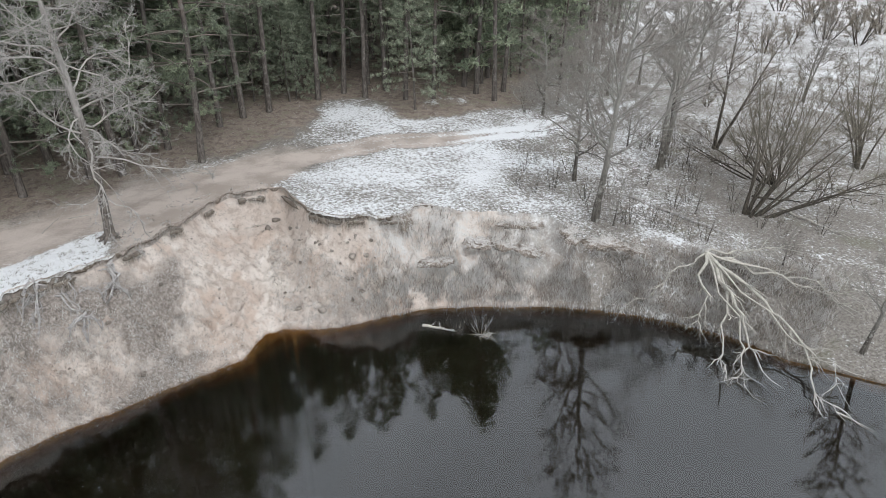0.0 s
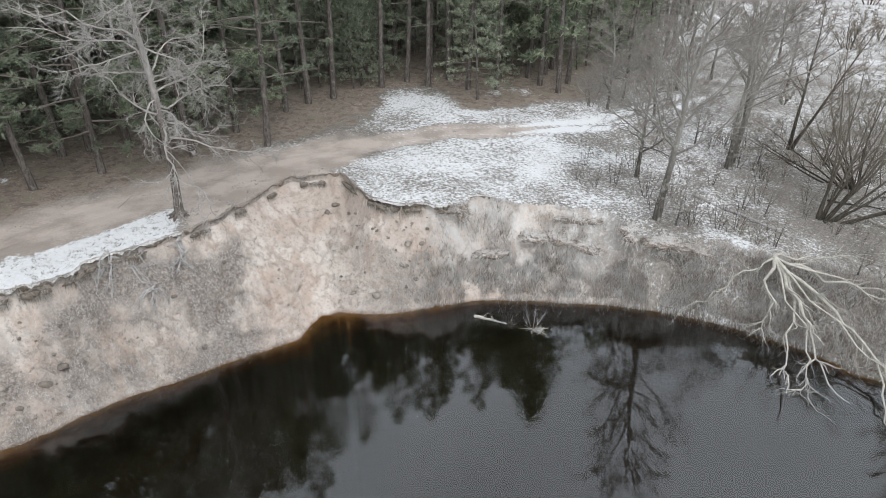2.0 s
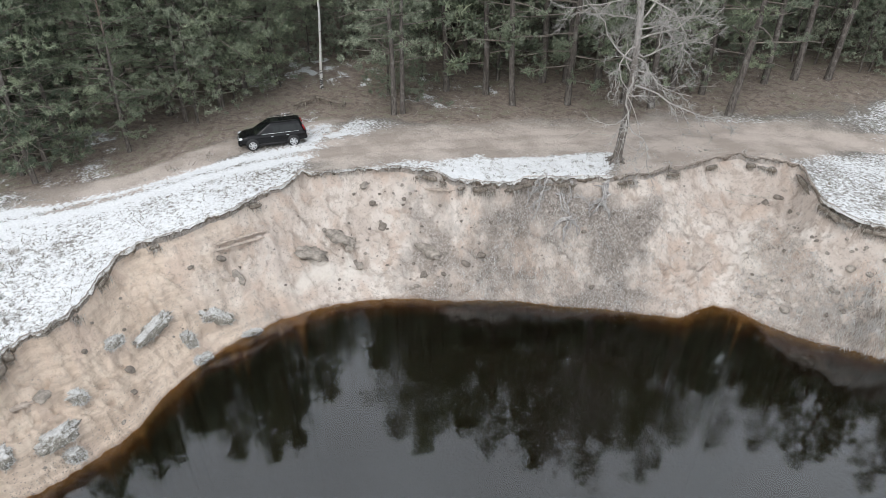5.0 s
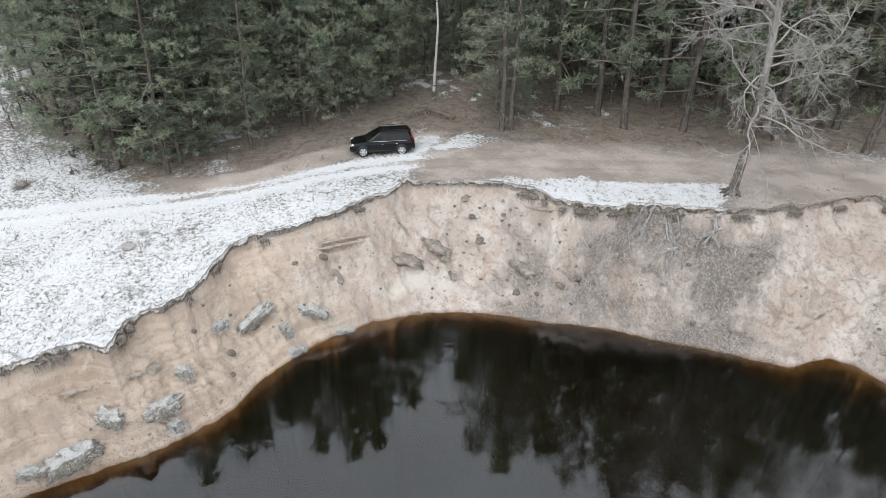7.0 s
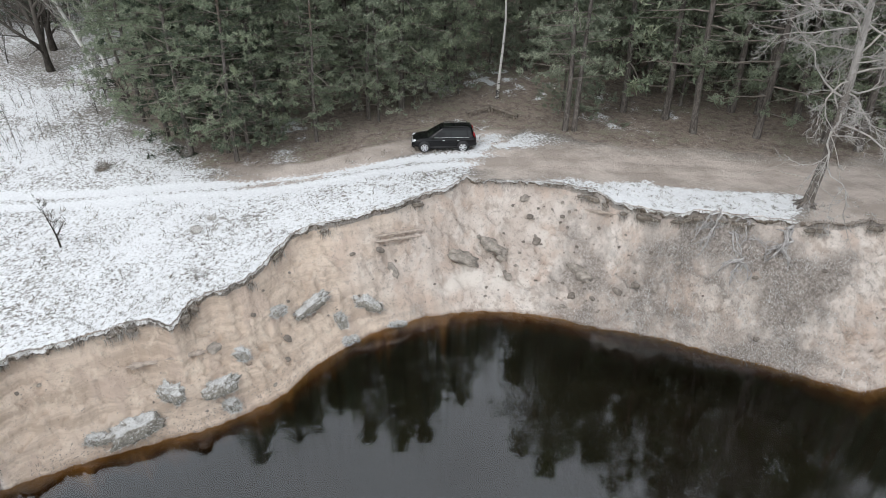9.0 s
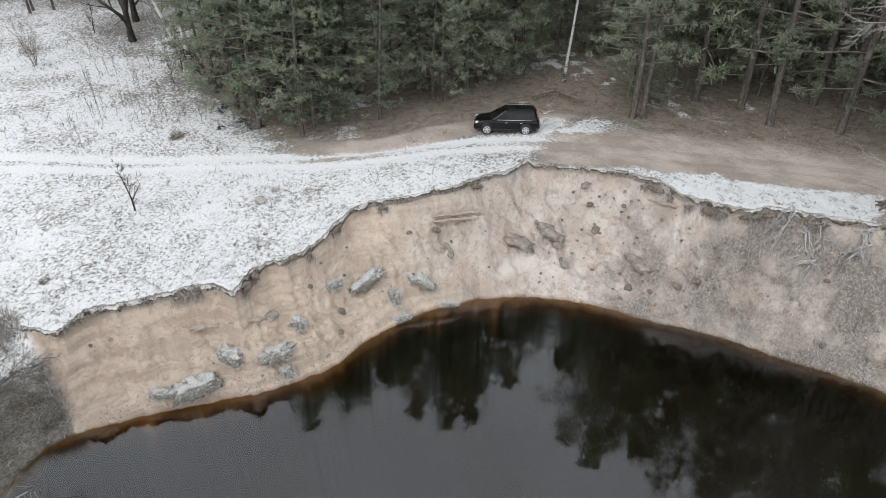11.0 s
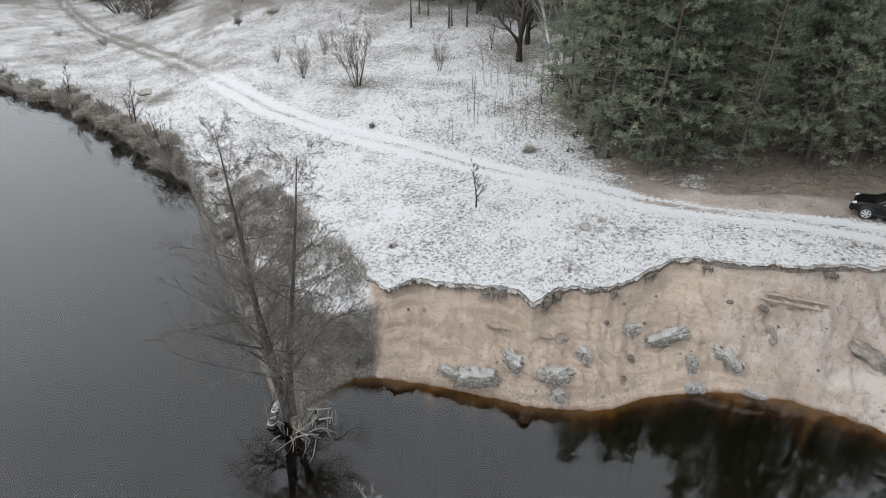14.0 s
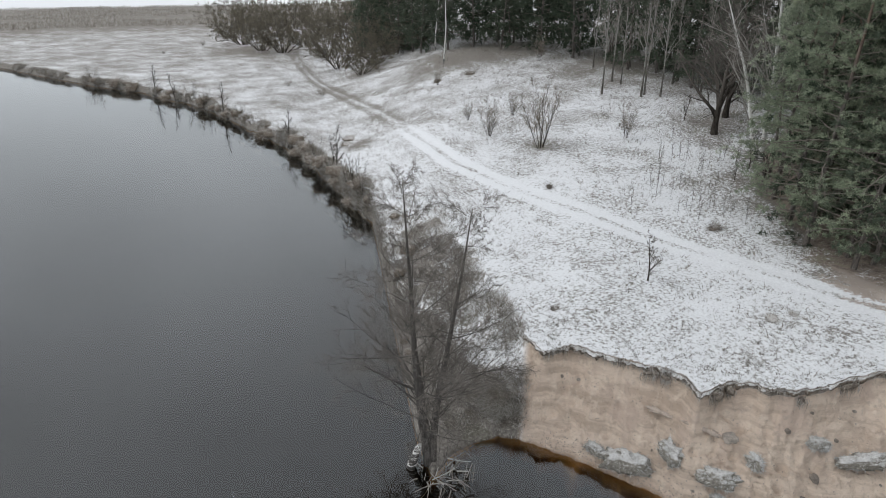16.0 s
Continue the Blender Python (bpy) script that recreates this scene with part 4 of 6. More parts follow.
def make_pine(name, parts, label, at, bark_m=None, green=None, group="pines of the wood"):
    ob = thing(name, at, label, "pine tree", group)
    part("trunk", parts[0], bark_m or PINE_BARK, ob)
    tagged(part("branchwork", parts[1], BOUGH, ob), kind="stuff")
    tagged(part("crown", parts[2], green or NEEDLE, ob, smooth=False), kind="stuff")
    return ob


def bare_parts(height, radius, seed, stems=((0, 0),), fork=0.35, limbs=15, angle=0.75, reach=0.36, lift=0.05, twigs=5, sub=5, wander=0.07, fine=0.007, droop=0.0, slim=1.0, haze=5):
    """Trunks and crown of a leafless tree. stems: the lean of each stem."""
    rng = np.random.RandomState(seed)
    trunk, limb_m, twig_m = [], Mesh(), Mesh()
    ends, tips = [], []
    for q, (lx, ly) in enumerate(stems):
        h = height * (1 if q == 0 else rng.uniform(0.75, 0.97))
        foot = np.array((0, 0, -0.3)) + (0 if len(stems) == 1 else 1) * np.array((lx, ly, 0)) * 0.6
        n = 9
        pts = bent(foot, (lx, ly, 1), h, n, wander * 0.5, lift * 0.6, rng)
        rad = [radius * (1.3 if k == 0 else 1) * (1 - 0.95 * k / n) for k in range(n + 1)]
        trunk.append(Mesh())
        trunk[-1].tube(pts, rad, 8)
        for b in range(limbs):
            u = fork + (1 - fork) * (b + rng.rand()) / limbs
            k = min(int(u * n), n - 1)
            p = pts[k] + (pts[k + 1] - pts[k]) * (u * n - k)
            axis = pts[k + 1] - pts[k]
            length = h * reach * (1.15 - 0.8 * (u - fork) / (1 - fork)) * rng.uniform(0.6, 1.15)
            limb = bent(p, turned(axis, angle * rng.uniform(0.75, 1.25), rng), length, 5, wander, lift - droop, rng)
            r = min(rad[k] * 0.5, 0.016 * length + 0.01) * slim
            limb_m.tube(limb, taper(r, 5, 0.2), 5, close=False)
            for c in range(sub):
                v = 0.2 + 0.78 * (c + rng.rand()) / sub
                i = min(int(v * 5), 4)
                at = limb[i] + (limb[i + 1] - limb[i]) * (v * 5 - i)
                way = turned(limb[i + 1] - limb[i], rng.uniform(0.4, 0.95), rng)
                l2 = length * rng.uniform(0.25, 0.5) * (1.15 - 0.6 * v)
                br = bent(at, way, l2, 4, wander * 1.5, lift - droop, rng)
                limb_m.tube(br, taper(max(r * 0.4, fine * 1.5), 4, 0.35), 4, close=False)
                for e in range(twigs):
                    v2 = 0.15 + 0.85 * (e + rng.rand()) / twigs
                    i2 = min(int(v2 * 4), 3)
                    at2 = br[i2] + (br[i2 + 1] - br[i2]) * (v2 * 4 - i2)
                    way2 = turned(br[i2 + 1] - br[i2], rng.uniform(0.35, 0.9), rng)
                    l3 = l2 * rng.uniform(0.3, 0.6)
                    tw = bent(at2, way2, l3, 2, wander * 2, lift, rng)
                    twig_m.tube(tw, [fine, fine * 0.75, 0], 3, close=False)
                    for g in range(haze):
                        j = tw[0] + (tw[2] - tw[0]) * rng.uniform(0.15, 0.95)
                        ends.append(j)
                        tips.append(j + (tw[2] - tw[1]) * rng.uniform(0.3, 0.8) + rng.randn(3) * l3 * 0.28)
    np.random.seed(seed)
    twig_m.spikes(ends, tips, fine * 1.7)
    return trunk, limb_m, twig_m


def make_bare(name, parts, label, category, at, bark_m, twig_mat, group="", limb_mat=None):
    ob = thing(name, at, label, category, group)
    for m in parts[0]:
        part("trunk" if len(parts[0]) == 1 else "stem", m, bark_m, ob)
    tagged(part("branchwork", parts[1], limb_mat or bark_m, ob), kind="stuff")
    tagged(part("twig_crown", parts[2], twig_mat, ob, smooth=False), kind="stuff")
    return ob


def stand(p, turn=0.0, size=1.0, tilt=0.0):
    return pose(p[0], p[1], ground_at(p[0], p[1]), tilt, 0, turn) @ Matrix.Diagonal((size, size, size, 1))


def copy_at(ob, p, turn, size, tilt=0.0):
    """A copy on the ground at p, at its own size."""
    made = copy_thing(ob, Matrix())
    made.matrix_basis = stand(p, turn, size, tilt)
    return made


def build_pines():
    rng = np.random.RandomState(2)
    tall = [make_pine("pine", pine_parts(32, 0.30, 3.9, 56, 14, 100, 0.02, dead=14), "tall Scots pine with a bare lower trunk", stand((5.39, 63.67), 0)),
            make_pine("pine", pine_parts(33, 0.24, 4.1, 60, 14, 101, -0.03, dead=10), "tall Scots pine with a bare lower trunk", stand((-8.24, 67.43), 40)),
            make_pine("pine", pine_parts(31, 0.17, 4.2, 62, 14, 102, 0.04, dead=14), "tall Scots pine with dead lower branches", stand((-19.89, 53.49), 90))]
    young = [make_pine("young_pine", pine_parts(22, 0.06, 3.5, 76, 18, 103, 0.01, round_top=2.6), "bushy young pine with green boughs near the ground", stand((-44.86, 6.35), 0), green=NEEDLE_DARK),
             make_pine("young_pine", pine_parts(23, 0.08, 3.7, 76, 18, 104, 0.02, round_top=2.6), "bushy young pine with green boughs near the ground", stand((-45.75, 1.18), 0), green=NEEDLE_DARK),
             make_pine("young_pine", pine_parts(15, 0.12, 3.0, 54, 16, 105, -0.02, round_top=2.6, needle=0.24), "bushy young pine with green boughs near the ground", stand((-2.71, 59.82), 0))]
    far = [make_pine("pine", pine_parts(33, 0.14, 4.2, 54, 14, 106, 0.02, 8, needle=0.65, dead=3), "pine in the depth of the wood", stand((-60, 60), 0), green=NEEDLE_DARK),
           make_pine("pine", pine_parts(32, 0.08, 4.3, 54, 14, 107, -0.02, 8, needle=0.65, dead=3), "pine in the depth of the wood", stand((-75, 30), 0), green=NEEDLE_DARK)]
    small = [make_pine("young_pine", pine_parts(9, 0.03, 2.5, 44, 12, 108, 0.02, round_top=2.2, needle=0.24, dead=0), "low bushy young pine in the undergrowth", stand((-13.34, 64.93), 0), group="young pines of the undergrowth"),
             make_pine("young_pine", pine_parts(12, 0.05, 2.8, 48, 12, 109, -0.02, round_top=2.4, needle=0.25, dead=0), "low bushy young pine in the undergrowth", stand((-37.56, 43.66), 0), group="young pines of the undergrowth")]
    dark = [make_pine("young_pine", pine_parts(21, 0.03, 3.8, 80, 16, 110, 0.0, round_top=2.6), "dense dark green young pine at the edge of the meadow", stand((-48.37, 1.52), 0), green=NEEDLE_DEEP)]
    used = [(o.location.x, o.location.y) for o in tall + young + far + small + dark]

    def put(kinds, p, size, turn=None, tilt=0.0):
        o = kinds[rng.randint(len(kinds))]
        copy_at(o, p, rng.uniform(0, 360) if turn is None else turn, size, tilt)
        used.append(p)

    # pines that stand out along the edge
    for p, size in (((-6.24, 73.90), 1.0), ((-12.79, 71.02), 0.95), ((-12.80, 85.66), 1.0), ((3.98, 78.01), 1.0), ((5.13, 71.65), 1.02),
                    ((-31.50, 35.43), 0.95), ((-31.79, 42.31), 1.05), ((-19.46, 52.96), 1.0), ((-26.47, 57.59), 1.0), ((-42.69, 39.13), 1.05),
                    ((-43.23, 41.84), 1.0), ((-32.21, 42.20), 1.0), ((-31.73, 35.30), 0.9), ((-49.17, 46.64), 1.0), ((-31.52, 36.04), 0.9), ((-42.72, 39.71), 1.0), ((-46.93, 46.76), 1.05),
                    ((-58.92, 26.13), 1.0), ((-31.78, 49.97), 0.95), ((-43.83, 40.07), 1.0), ((-39.91, 38.30), 0.9)):
        if min(math.hypot(p[0] - a, p[1] - b) for a, b in used) > 0.9:
            put(tall, p, size)
    for p, size in (((-44.86, 3.64), 0.95), ((-52.11, 2.78), 1.1), ((-48.92, 5.07), 1.05), ((-44.23, 5.03), 0.85), ((-60.11, 3.72), 1.1), ((-57.08, 5.68), 1.1)):
        put(dark, p, size)
    for p, size in (((-46.29, 10.67), 0.9), ((-44.75, 15.33), 0.85), ((-43.05, 3.98), 0.85), ((-48.80, -0.12), 1.0), ((-53.67, -1.63), 0.95), ((-58.45, -2.47), 1.05), ((-48.34, 3.57), 1.05),
                    ((-48.73, 8.75), 1.0), ((-50.38, 14.80), 1.0), ((-50.46, 20.12), 1.0), ((-49.89, 23.77), 0.95), ((-46.58, 4.68), 0.9), ((-43.98, 6.43), 0.85), ((-43.41, 9.91), 0.7), ((-45.84, 14.90), 0.85),
                    ((-29.66, 67.32), 0.9), ((-18.75, 60.65), 0.8), ((-17.25, 66.49), 0.9),
                    ((-28.65, 56.41), 0.9), ((-35.09, 51.25), 0.9), ((13.88, 73.41), 0.8), ((-21.40, 64.07), 0.7), ((-14.88, 63.75), 0.65), ((-23.90, 59.37), 0.75), ((-34.87, 57.36), 0.8), ((-5.79, 67.62), 0.6), ((-0.22, 70.58), 0.7), ((9.26, 74.71), 0.75), ((-14.96, 78.18), 0.9), ((-20.51, 75.10), 0.9), ((-39.04, 39.18), 0.7), ((-41.26, 37.16), 0.75), ((-36.00, 38.35), 0.7), ((-40.94, 33.97), 0.7), ((-29.57, 51.68), 0.75), ((-18.49, 59.80), 0.75), ((-15.25, 60.87), 0.7), ((-35.50, 43.66), 0.7)):
        if min(math.hypot(p[0] - a, p[1] - b) for a, b in used) > 0.9:
            put(young, p, size)
    for p, size in (((-28.94, 54.13), 0.9), ((-26.19, 62.72), 1.0), ((-23.74, 67.94), 1.1), ((-19.01, 66.28), 1.0), ((-14.80, 61.89), 0.8), ((-34.90, 53.51), 1.0), ((-36.08, 49.72), 1.0), ((-36.61, 64.18), 1.2), ((-10.85, 73.44), 1.0), ((-1.59, 75.07), 0.9),
                    ((8.54, 81.68), 1.1), ((-49.21, 31.74), 0.9), ((-39.66, 45.96), 1.0), ((-34.01, 50.97), 1.0), ((-49.69, 39.77), 1.1), ((-38.41, 40.81), 1.0), ((-32.18, 49.28), 1.0), ((-22.76, 54.17), 1.0), ((-20.50, 59.97), 1.1),
                    ((-46.72, 34.24), 1.1), ((-51.09, 32.79), 1.1), ((-40.19, 34.21), 0.8), ((-38.24, 29.87), 1.1), ((-39.79, 29.45), 1.0), ((-48.86, 38.46), 0.9), ((-36.19, 48.80), 1.0), ((-37.16, 55.48), 1.1), ((-32.19, 61.97), 1.0), ((-53.44, 25.68), 1.1)):
        if min(math.hypot(p[0] - a, p[1] - b) for a, b in used) > 0.9:
            put(small, p, size)
    n = 0
    for _ in range(2000):
        x, y = rng.uniform(-75, 30), rng.uniform(0, 95)
        deep = float(inside(np.array([x]), np.array([y]), WOOD)[0])
        if 7 < deep < 24 and min(math.hypot(x - a, y - b) for a, b in used) > 2.6 and (x + 44) ** 2 + (y - 32) ** 2 > 42:
            put(small, (x, y), rng.uniform(0.6, 1.15))
            n += 1
            if n >= 45:
                break
    for a in (112.5, 115, 117.5, 119, 121.5, 124, 126.5, 129):
        r = rng.uniform(48, 54)
        p = (r * math.cos(radians(a)), r * math.sin(radians(a)))
        if min(math.hypot(p[0] - x, p[1] - y) for x, y in used) > 1.2:
            if a in (112.5, 119, 124, 129):
                put(tall, p, rng.uniform(0.95, 1.08))
            else:
                put(young[:2], p, rng.uniform(1.15, 1.35))
    twin = pine_parts(25, 0.16, 3.6, 62, 16, 131, 0.01, dead=8)
    other = pine_parts(24, 0.18, 3.2, 54, 16, 132, 0.05, dead=6)
    ob = make_pine("pine", twin, "Scots pine with two stems and low green boughs beside the track", stand((-36.20, 27.19), 20))
    part("stem", other[0], PINE_BARK, ob, at=pose(0.55, 0.4, 0, 0, 0, 60))
    tagged(part("branchwork", other[1], BOUGH, ob, at=pose(0.55, 0.4, 0, 0, 0, 60)), kind="stuff")
    tagged(part("crown", other[2], NEEDLE, ob, at=pose(0.55, 0.4, 0, 0, 0, 60), smooth=False), kind="stuff")
    used.append((-36.20, 27.19))
    # tall pines behind the clearing, and the highest of the thicket
    for a, r, size in ((93.5, 63, 0.92), (95.3, 66, 1.0), (97.2, 63.5, 1.0), (99.2, 65, 1.04), (101.5, 63, 1.02), (103.6, 62, 1.05), (106, 60, 1.02), (108.3, 59, 1.05)):
        p = (r * math.cos(radians(a)), r * math.sin(radians(a)))
        if min(math.hypot(p[0] - x, p[1] - y) for x, y in used) > 1.0:
            put(tall, p, size)
    for a, r, size in ((156.5, 52, 1.22), (158.8, 50, 1.3), (161, 51, 1.3), (163.2, 50, 1.2), (166, 51, 1.1), (154, 54, 1.15)):
        put(young[:2], (r * math.cos(radians(a)), r * math.sin(radians(a))), size)
    # tall pines close behind the edge
    n, birch_at = 0, (-44.50, 25.98)
    for _ in range(4000):
        a, r = radians(rng.uniform(84, 150)), rng.uniform(44, 84)
        x, y = r * math.cos(a), r * math.sin(a)
        deep = float(inside(np.array([x]), np.array([y]), WOOD)[0])
        if 6 < deep < 24 and min(math.hypot(x - p, y - q) for p, q in used) > 2.3 and (x + 44) ** 2 + (y - 32) ** 2 > 30 and math.hypot(x - birch_at[0], y - birch_at[1]) > 5:
            put(far, (x, y), rng.uniform(0.9, 1.04) if a < radians(112) else rng.uniform(0.84, 1.0))
            n += 1
            if n >= 55:
                break
    # the rest of the wood, denser in front
    n = 0
    for _ in range(6000):
        x, y = rng.uniform(-130, 34), rng.uniform(-3, 140)
        deep = float(inside(np.array([x]), np.array([y]), WOOD)[0])
        if deep < 3.5 or deep > 42:
            continue
        if (x + 44) ** 2 + (y - 32) ** 2 < 42 or (x + 39.5) ** 2 + (y - 23.5) ** 2 < 36 or (x + 9) ** 2 + (y - 61) ** 2 < 20:
            continue
        gap = 2.7 + 0.035 * deep
        if min(math.hypot(x - a, y - b) for a, b in used) < gap:
            continue
        thicket = x < -38 and y < 22
        kinds = (young if rng.rand() < 0.75 else tall) if thicket and deep < 16 else (far if deep > 16 else (tall if rng.rand() < 0.62 else young))
        put(kinds, (x, y), rng.uniform(0.82, 1.12))
        n += 1
        if n >= 230:
            break


def build_bare_trees():
    rng = np.random.RandomState(3)
    # alders and aspens on the eastern bank
    alder = make_bare("alder", bare_parts(19, 0.24, 201, ((0.04, 0.0),), 0.24, 36, 0.95, 0.30, 0.03, 6, 6, 0.12, fine=0.011, haze=10), "tall leafless grey alder on the snowy bank", "tree", stand((10.40, 38.13), 0), GREY_BARK, TWIG, "bare trees on the eastern bank")
    small = make_bare("alder", bare_parts(11.5, 0.17, 202, ((-0.02, 0.0),), 0.2, 32, 1.15, 0.44, 0.02, 7, 6, 0.13, fine=0.010, haze=9), "spreading leafless alder on the snowy bank", "tree", stand((10.38, 45.39), 30), GREY_BARK, TWIG, "bare trees on the eastern bank")
    twin = make_bare("alder", bare_parts(18, 0.26, 203, ((0.06, 0.0), (0.20, 0.05)), 0.3, 27, 0.9, 0.31, 0.03, 6, 6, 0.12, fine=0.011, haze=9), "leafless alder with two stems on the snowy bank", "tree", stand((18.68, 50.18), 0), GREY_BARK, TWIG, "bare trees on the eastern bank")
    thin = make_bare("alder", bare_parts(14, 0.17, 204, ((0.04, 0.0), (0.28, 0.0)), 0.33, 20, 0.75, 0.26, 0.035, 6, 5, 0.11, fine=0.010), "slender leafless alder with two stems", "tree", stand((26.24, 57.06), 0), DARK_BARK, TWIG_BROWN, "bare trees on the eastern bank")
    willow = make_bare("willow", bare_parts(14, 0.105, 205, ((0.05, 0.1), (0.2, 0.15), (0.38, 0.3), (-0.1, 0.3), (0.55, 0.1), (0.8, 0.3), (1.05, 0.0), (1.5, 0.2), (2.2, -0.1), (3.2, 0.0), (0.3, -0.35)), 0.22, 12, 0.65, 0.34, 0.03, 5, 5, 0.2, fine=0.008, haze=4), "large spreading bare willow with many leaning stems", "tree", stand((22.66, 41.86), 0), WILLOW_BARK, TWIG_OLIVE, "bare trees on the eastern bank")
    copy_at(willow, (28.24, 48.25), 150, 0.8)
    copy_at(willow, (38.33, 53.30), 60, 0.9)
    for p, turn, size, ob in (((24.45, 63.65), 70, 0.8, twin), ((26.06, 82.13), 100, 0.8, alder), ((10.06, 60.85), 200, 0.85, small), ((16.99, 82.91), 10, 0.8, alder), ((19.69, 73.16), 250, 0.9, small),
                              ((21.90, 52.23), 30, 0.35, small), ((11.60, 37.71), 80, 0.40, small), ((18.67, 41.34), 120, 0.35, small), ((27.85, 53.40), 30, 0.4, thin), ((21.91, 34.51), 10, 0.30, small), ((35.65, 82.23), 40, 0.6, twin),
                              ((35.45, 96.41), 160, 0.7, alder), ((23.37, 27.61), 0, 0.55, alder), ((24.87, 89.71), 60, 0.9, alder), ((42.21, 102.65), 200, 0.8, alder), ((14.82, 61.42), 310, 0.8, small), ((17.31, 55.28), 20, 0.5, small), ((12.04, 64.22), 90, 0.75, small), ((46.17, 78.23), 240, 0.6, twin)):
        copy_at(ob, p, turn, size)
    brush = make_bare("shrub", bare_parts(2.6, 0.022, 214, ((0.1, 0.05), (-0.15, 0.1), (0.05, -0.2), (0.3, 0.2)), 0.15, 5, 0.5, 0.35, 0.05, 2, 2, 0.08, fine=0.010, haze=9), "low tangle of bare brown shoots in the snow", "shrub", stand((16.15, 45.80), 0), WILLOW_BARK, TWIG_BROWN, "shrubs on the eastern bank")
    for _ in range(95):
        a, r = rng.uniform(54, 84), rng.uniform(39, 68)
        p = (r * math.cos(radians(a)), r * math.sin(radians(a)))
        if float(to_line(np.array([p[0]]), np.array([p[1]]), TRACK)[0]) > 3 and rng.rand() < 0.35 + 0.65 * (a < 76):
            copy_at(brush, p, rng.uniform(0, 360), rng.uniform(0.35, 1.2))
    # brown scrub behind the eastern meadow
    scrub = make_bare("scrub_willow", bare_parts(6.5, 0.07, 206, ((0.3, 0.1), (-0.45, 0.2), (0.05, -0.5), (-0.1, 0.5), (0.7, 0.6), (-0.7, -0.5)), 0.08, 11, 0.6, 0.42, 0.03, 3, 4, 0.11, fine=0.016, haze=24), "dense round thicket of bare brown willow", "bush", stand((67.73, 123.42), 0), WILLOW_BARK, TWIG_BROWN, "willow thickets")
    for p, size in (((78.86, 131.48), 1.2), ((82.33, 125.58), 1.2), ((57.28, 112.92), 0.8), ((89.97, 158.85), 1.3), ((96.94, 141.37), 1.3), ((31.81, 73.24), 0.35), ((95.45, 184.11), 1.3), ((81.77, 182.15), 1.2),
                    ((-84.43, -77.55), 0.3), ((-90.61, -92.09), 0.25), ((-137.41, -176.24), 0.3), ((-115.69, -166.54), 0.2)):
        copy_at(scrub, p, rng.uniform(0, 360), size * (1.5 if size > 0.7 else 1))
    thicket = make_bare("willow_thicket", bare_parts(10.5, 0.07, 215, ((0.1, 0.1), (0.5, 0.0), (-0.5, 0.1), (0.1, 0.6), (0.0, -0.6), (0.9, 0.5), (-0.8, 0.6), (0.7, -0.7), (-0.7, -0.6), (0.2, 1.0)), 0.06, 9, 0.65, 0.36, 0.02, 3, 4, 0.12, fine=0.024, haze=24), "big dense thicket of bare brown willow beside the track", "bush", stand((-99.97, -80.67), 0), WILLOW_BARK, TWIG_OLIVE, "willow thickets by the track")
    for p, size in (((-112.27, -97.18), 1.1), ((-129.01, -116.39), 1.0), ((-109.18, -84.06), 0.9), ((-119.21, -87.55), 0.9), ((-133.84, -136.98), 1.25), ((-135.62, -146.99), 1.2), ((-145.30, -166.43), 1.3), ((-151.29, -144.50), 1.2), ((-133.66, -111.36), 1.2), ((-161.05, -191.58), 1.3),
                    ((-180.28, -163.24), 1.4), ((-149.92, -118.23), 1.3), ((-172.12, -178.25), 1.4), ((-183.38, -202.44), 1.5), ((-203.79, -200.37), 1.6), ((-203.78, -175.01), 1.5), ((-120.83, -82.29), 0.8)):
        copy_at(thicket, p, rng.uniform(0, 360), size * 1.3)
    for _ in range(62):
        a = rng.uniform(204, 243) if rng.rand() < 0.3 else rng.uniform(219, 243)
        rw = float(shore_of(np.array([a]))[0])
        rr = max(float(brink_of(np.array([a]))[0]), rw + 1.5)
        r = rw + (rr - rw) * rng.uniform(0.2, 1.1)
        copy_at(brush, (r * math.cos(radians(a)), r * math.sin(radians(a))), rng.uniform(0, 360), rng.uniform(0.3, 0.75) * (1 if a < 219 else rng.choice([0.7, 1.3, 2.4])))
    # saplings and bushes in the western meadow
    bush = make_bare("hazel_bush", bare_parts(7.6, 0.045, 207, ((0.05, 0.0), (0.22, 0.05), (-0.2, 0.1), (0.05, -0.22), (-0.05, 0.25), (-0.4, -0.22), (0.45, -0.25)), 0.12, 11, 0.45, 0.34, 0.06, 4, 4, 0.08, fine=0.010, haze=8), "upright bare hazel bush in the snowy meadow", "bush", stand((-58.66, -23.98), 0), DARK_BARK, TWIG_BROWN, "bushes in the western meadow")
    copy_at(bush, (-60.53, -31.00), 80, 0.62)
    copy_at(bush, (-68.44, -31.88), 130, 0.42)
    copy_at(bush, (-64.39, -16.77), 20, 0.5)
    copy_at(bush, (-64.95, -36.27), 20, 0.35)
    copy_at(bush, (-98.12, -41.33), 50, 0.6)
    copy_at(bush, (-81.18, -50.70), 50, 0.35)
    sapling = make_bare("sapling", bare_parts(3.6, 0.06, 208, ((0.08, 0.05),), 0.15, 13, 0.75, 0.28, 0.05, 4, 4, 0.08, fine=0.011, haze=6), "small bare sapling alone in the snowy meadow", "sapling", stand((-35.75, -6.89), 0), DARK_BARK, TWIG_DARK)
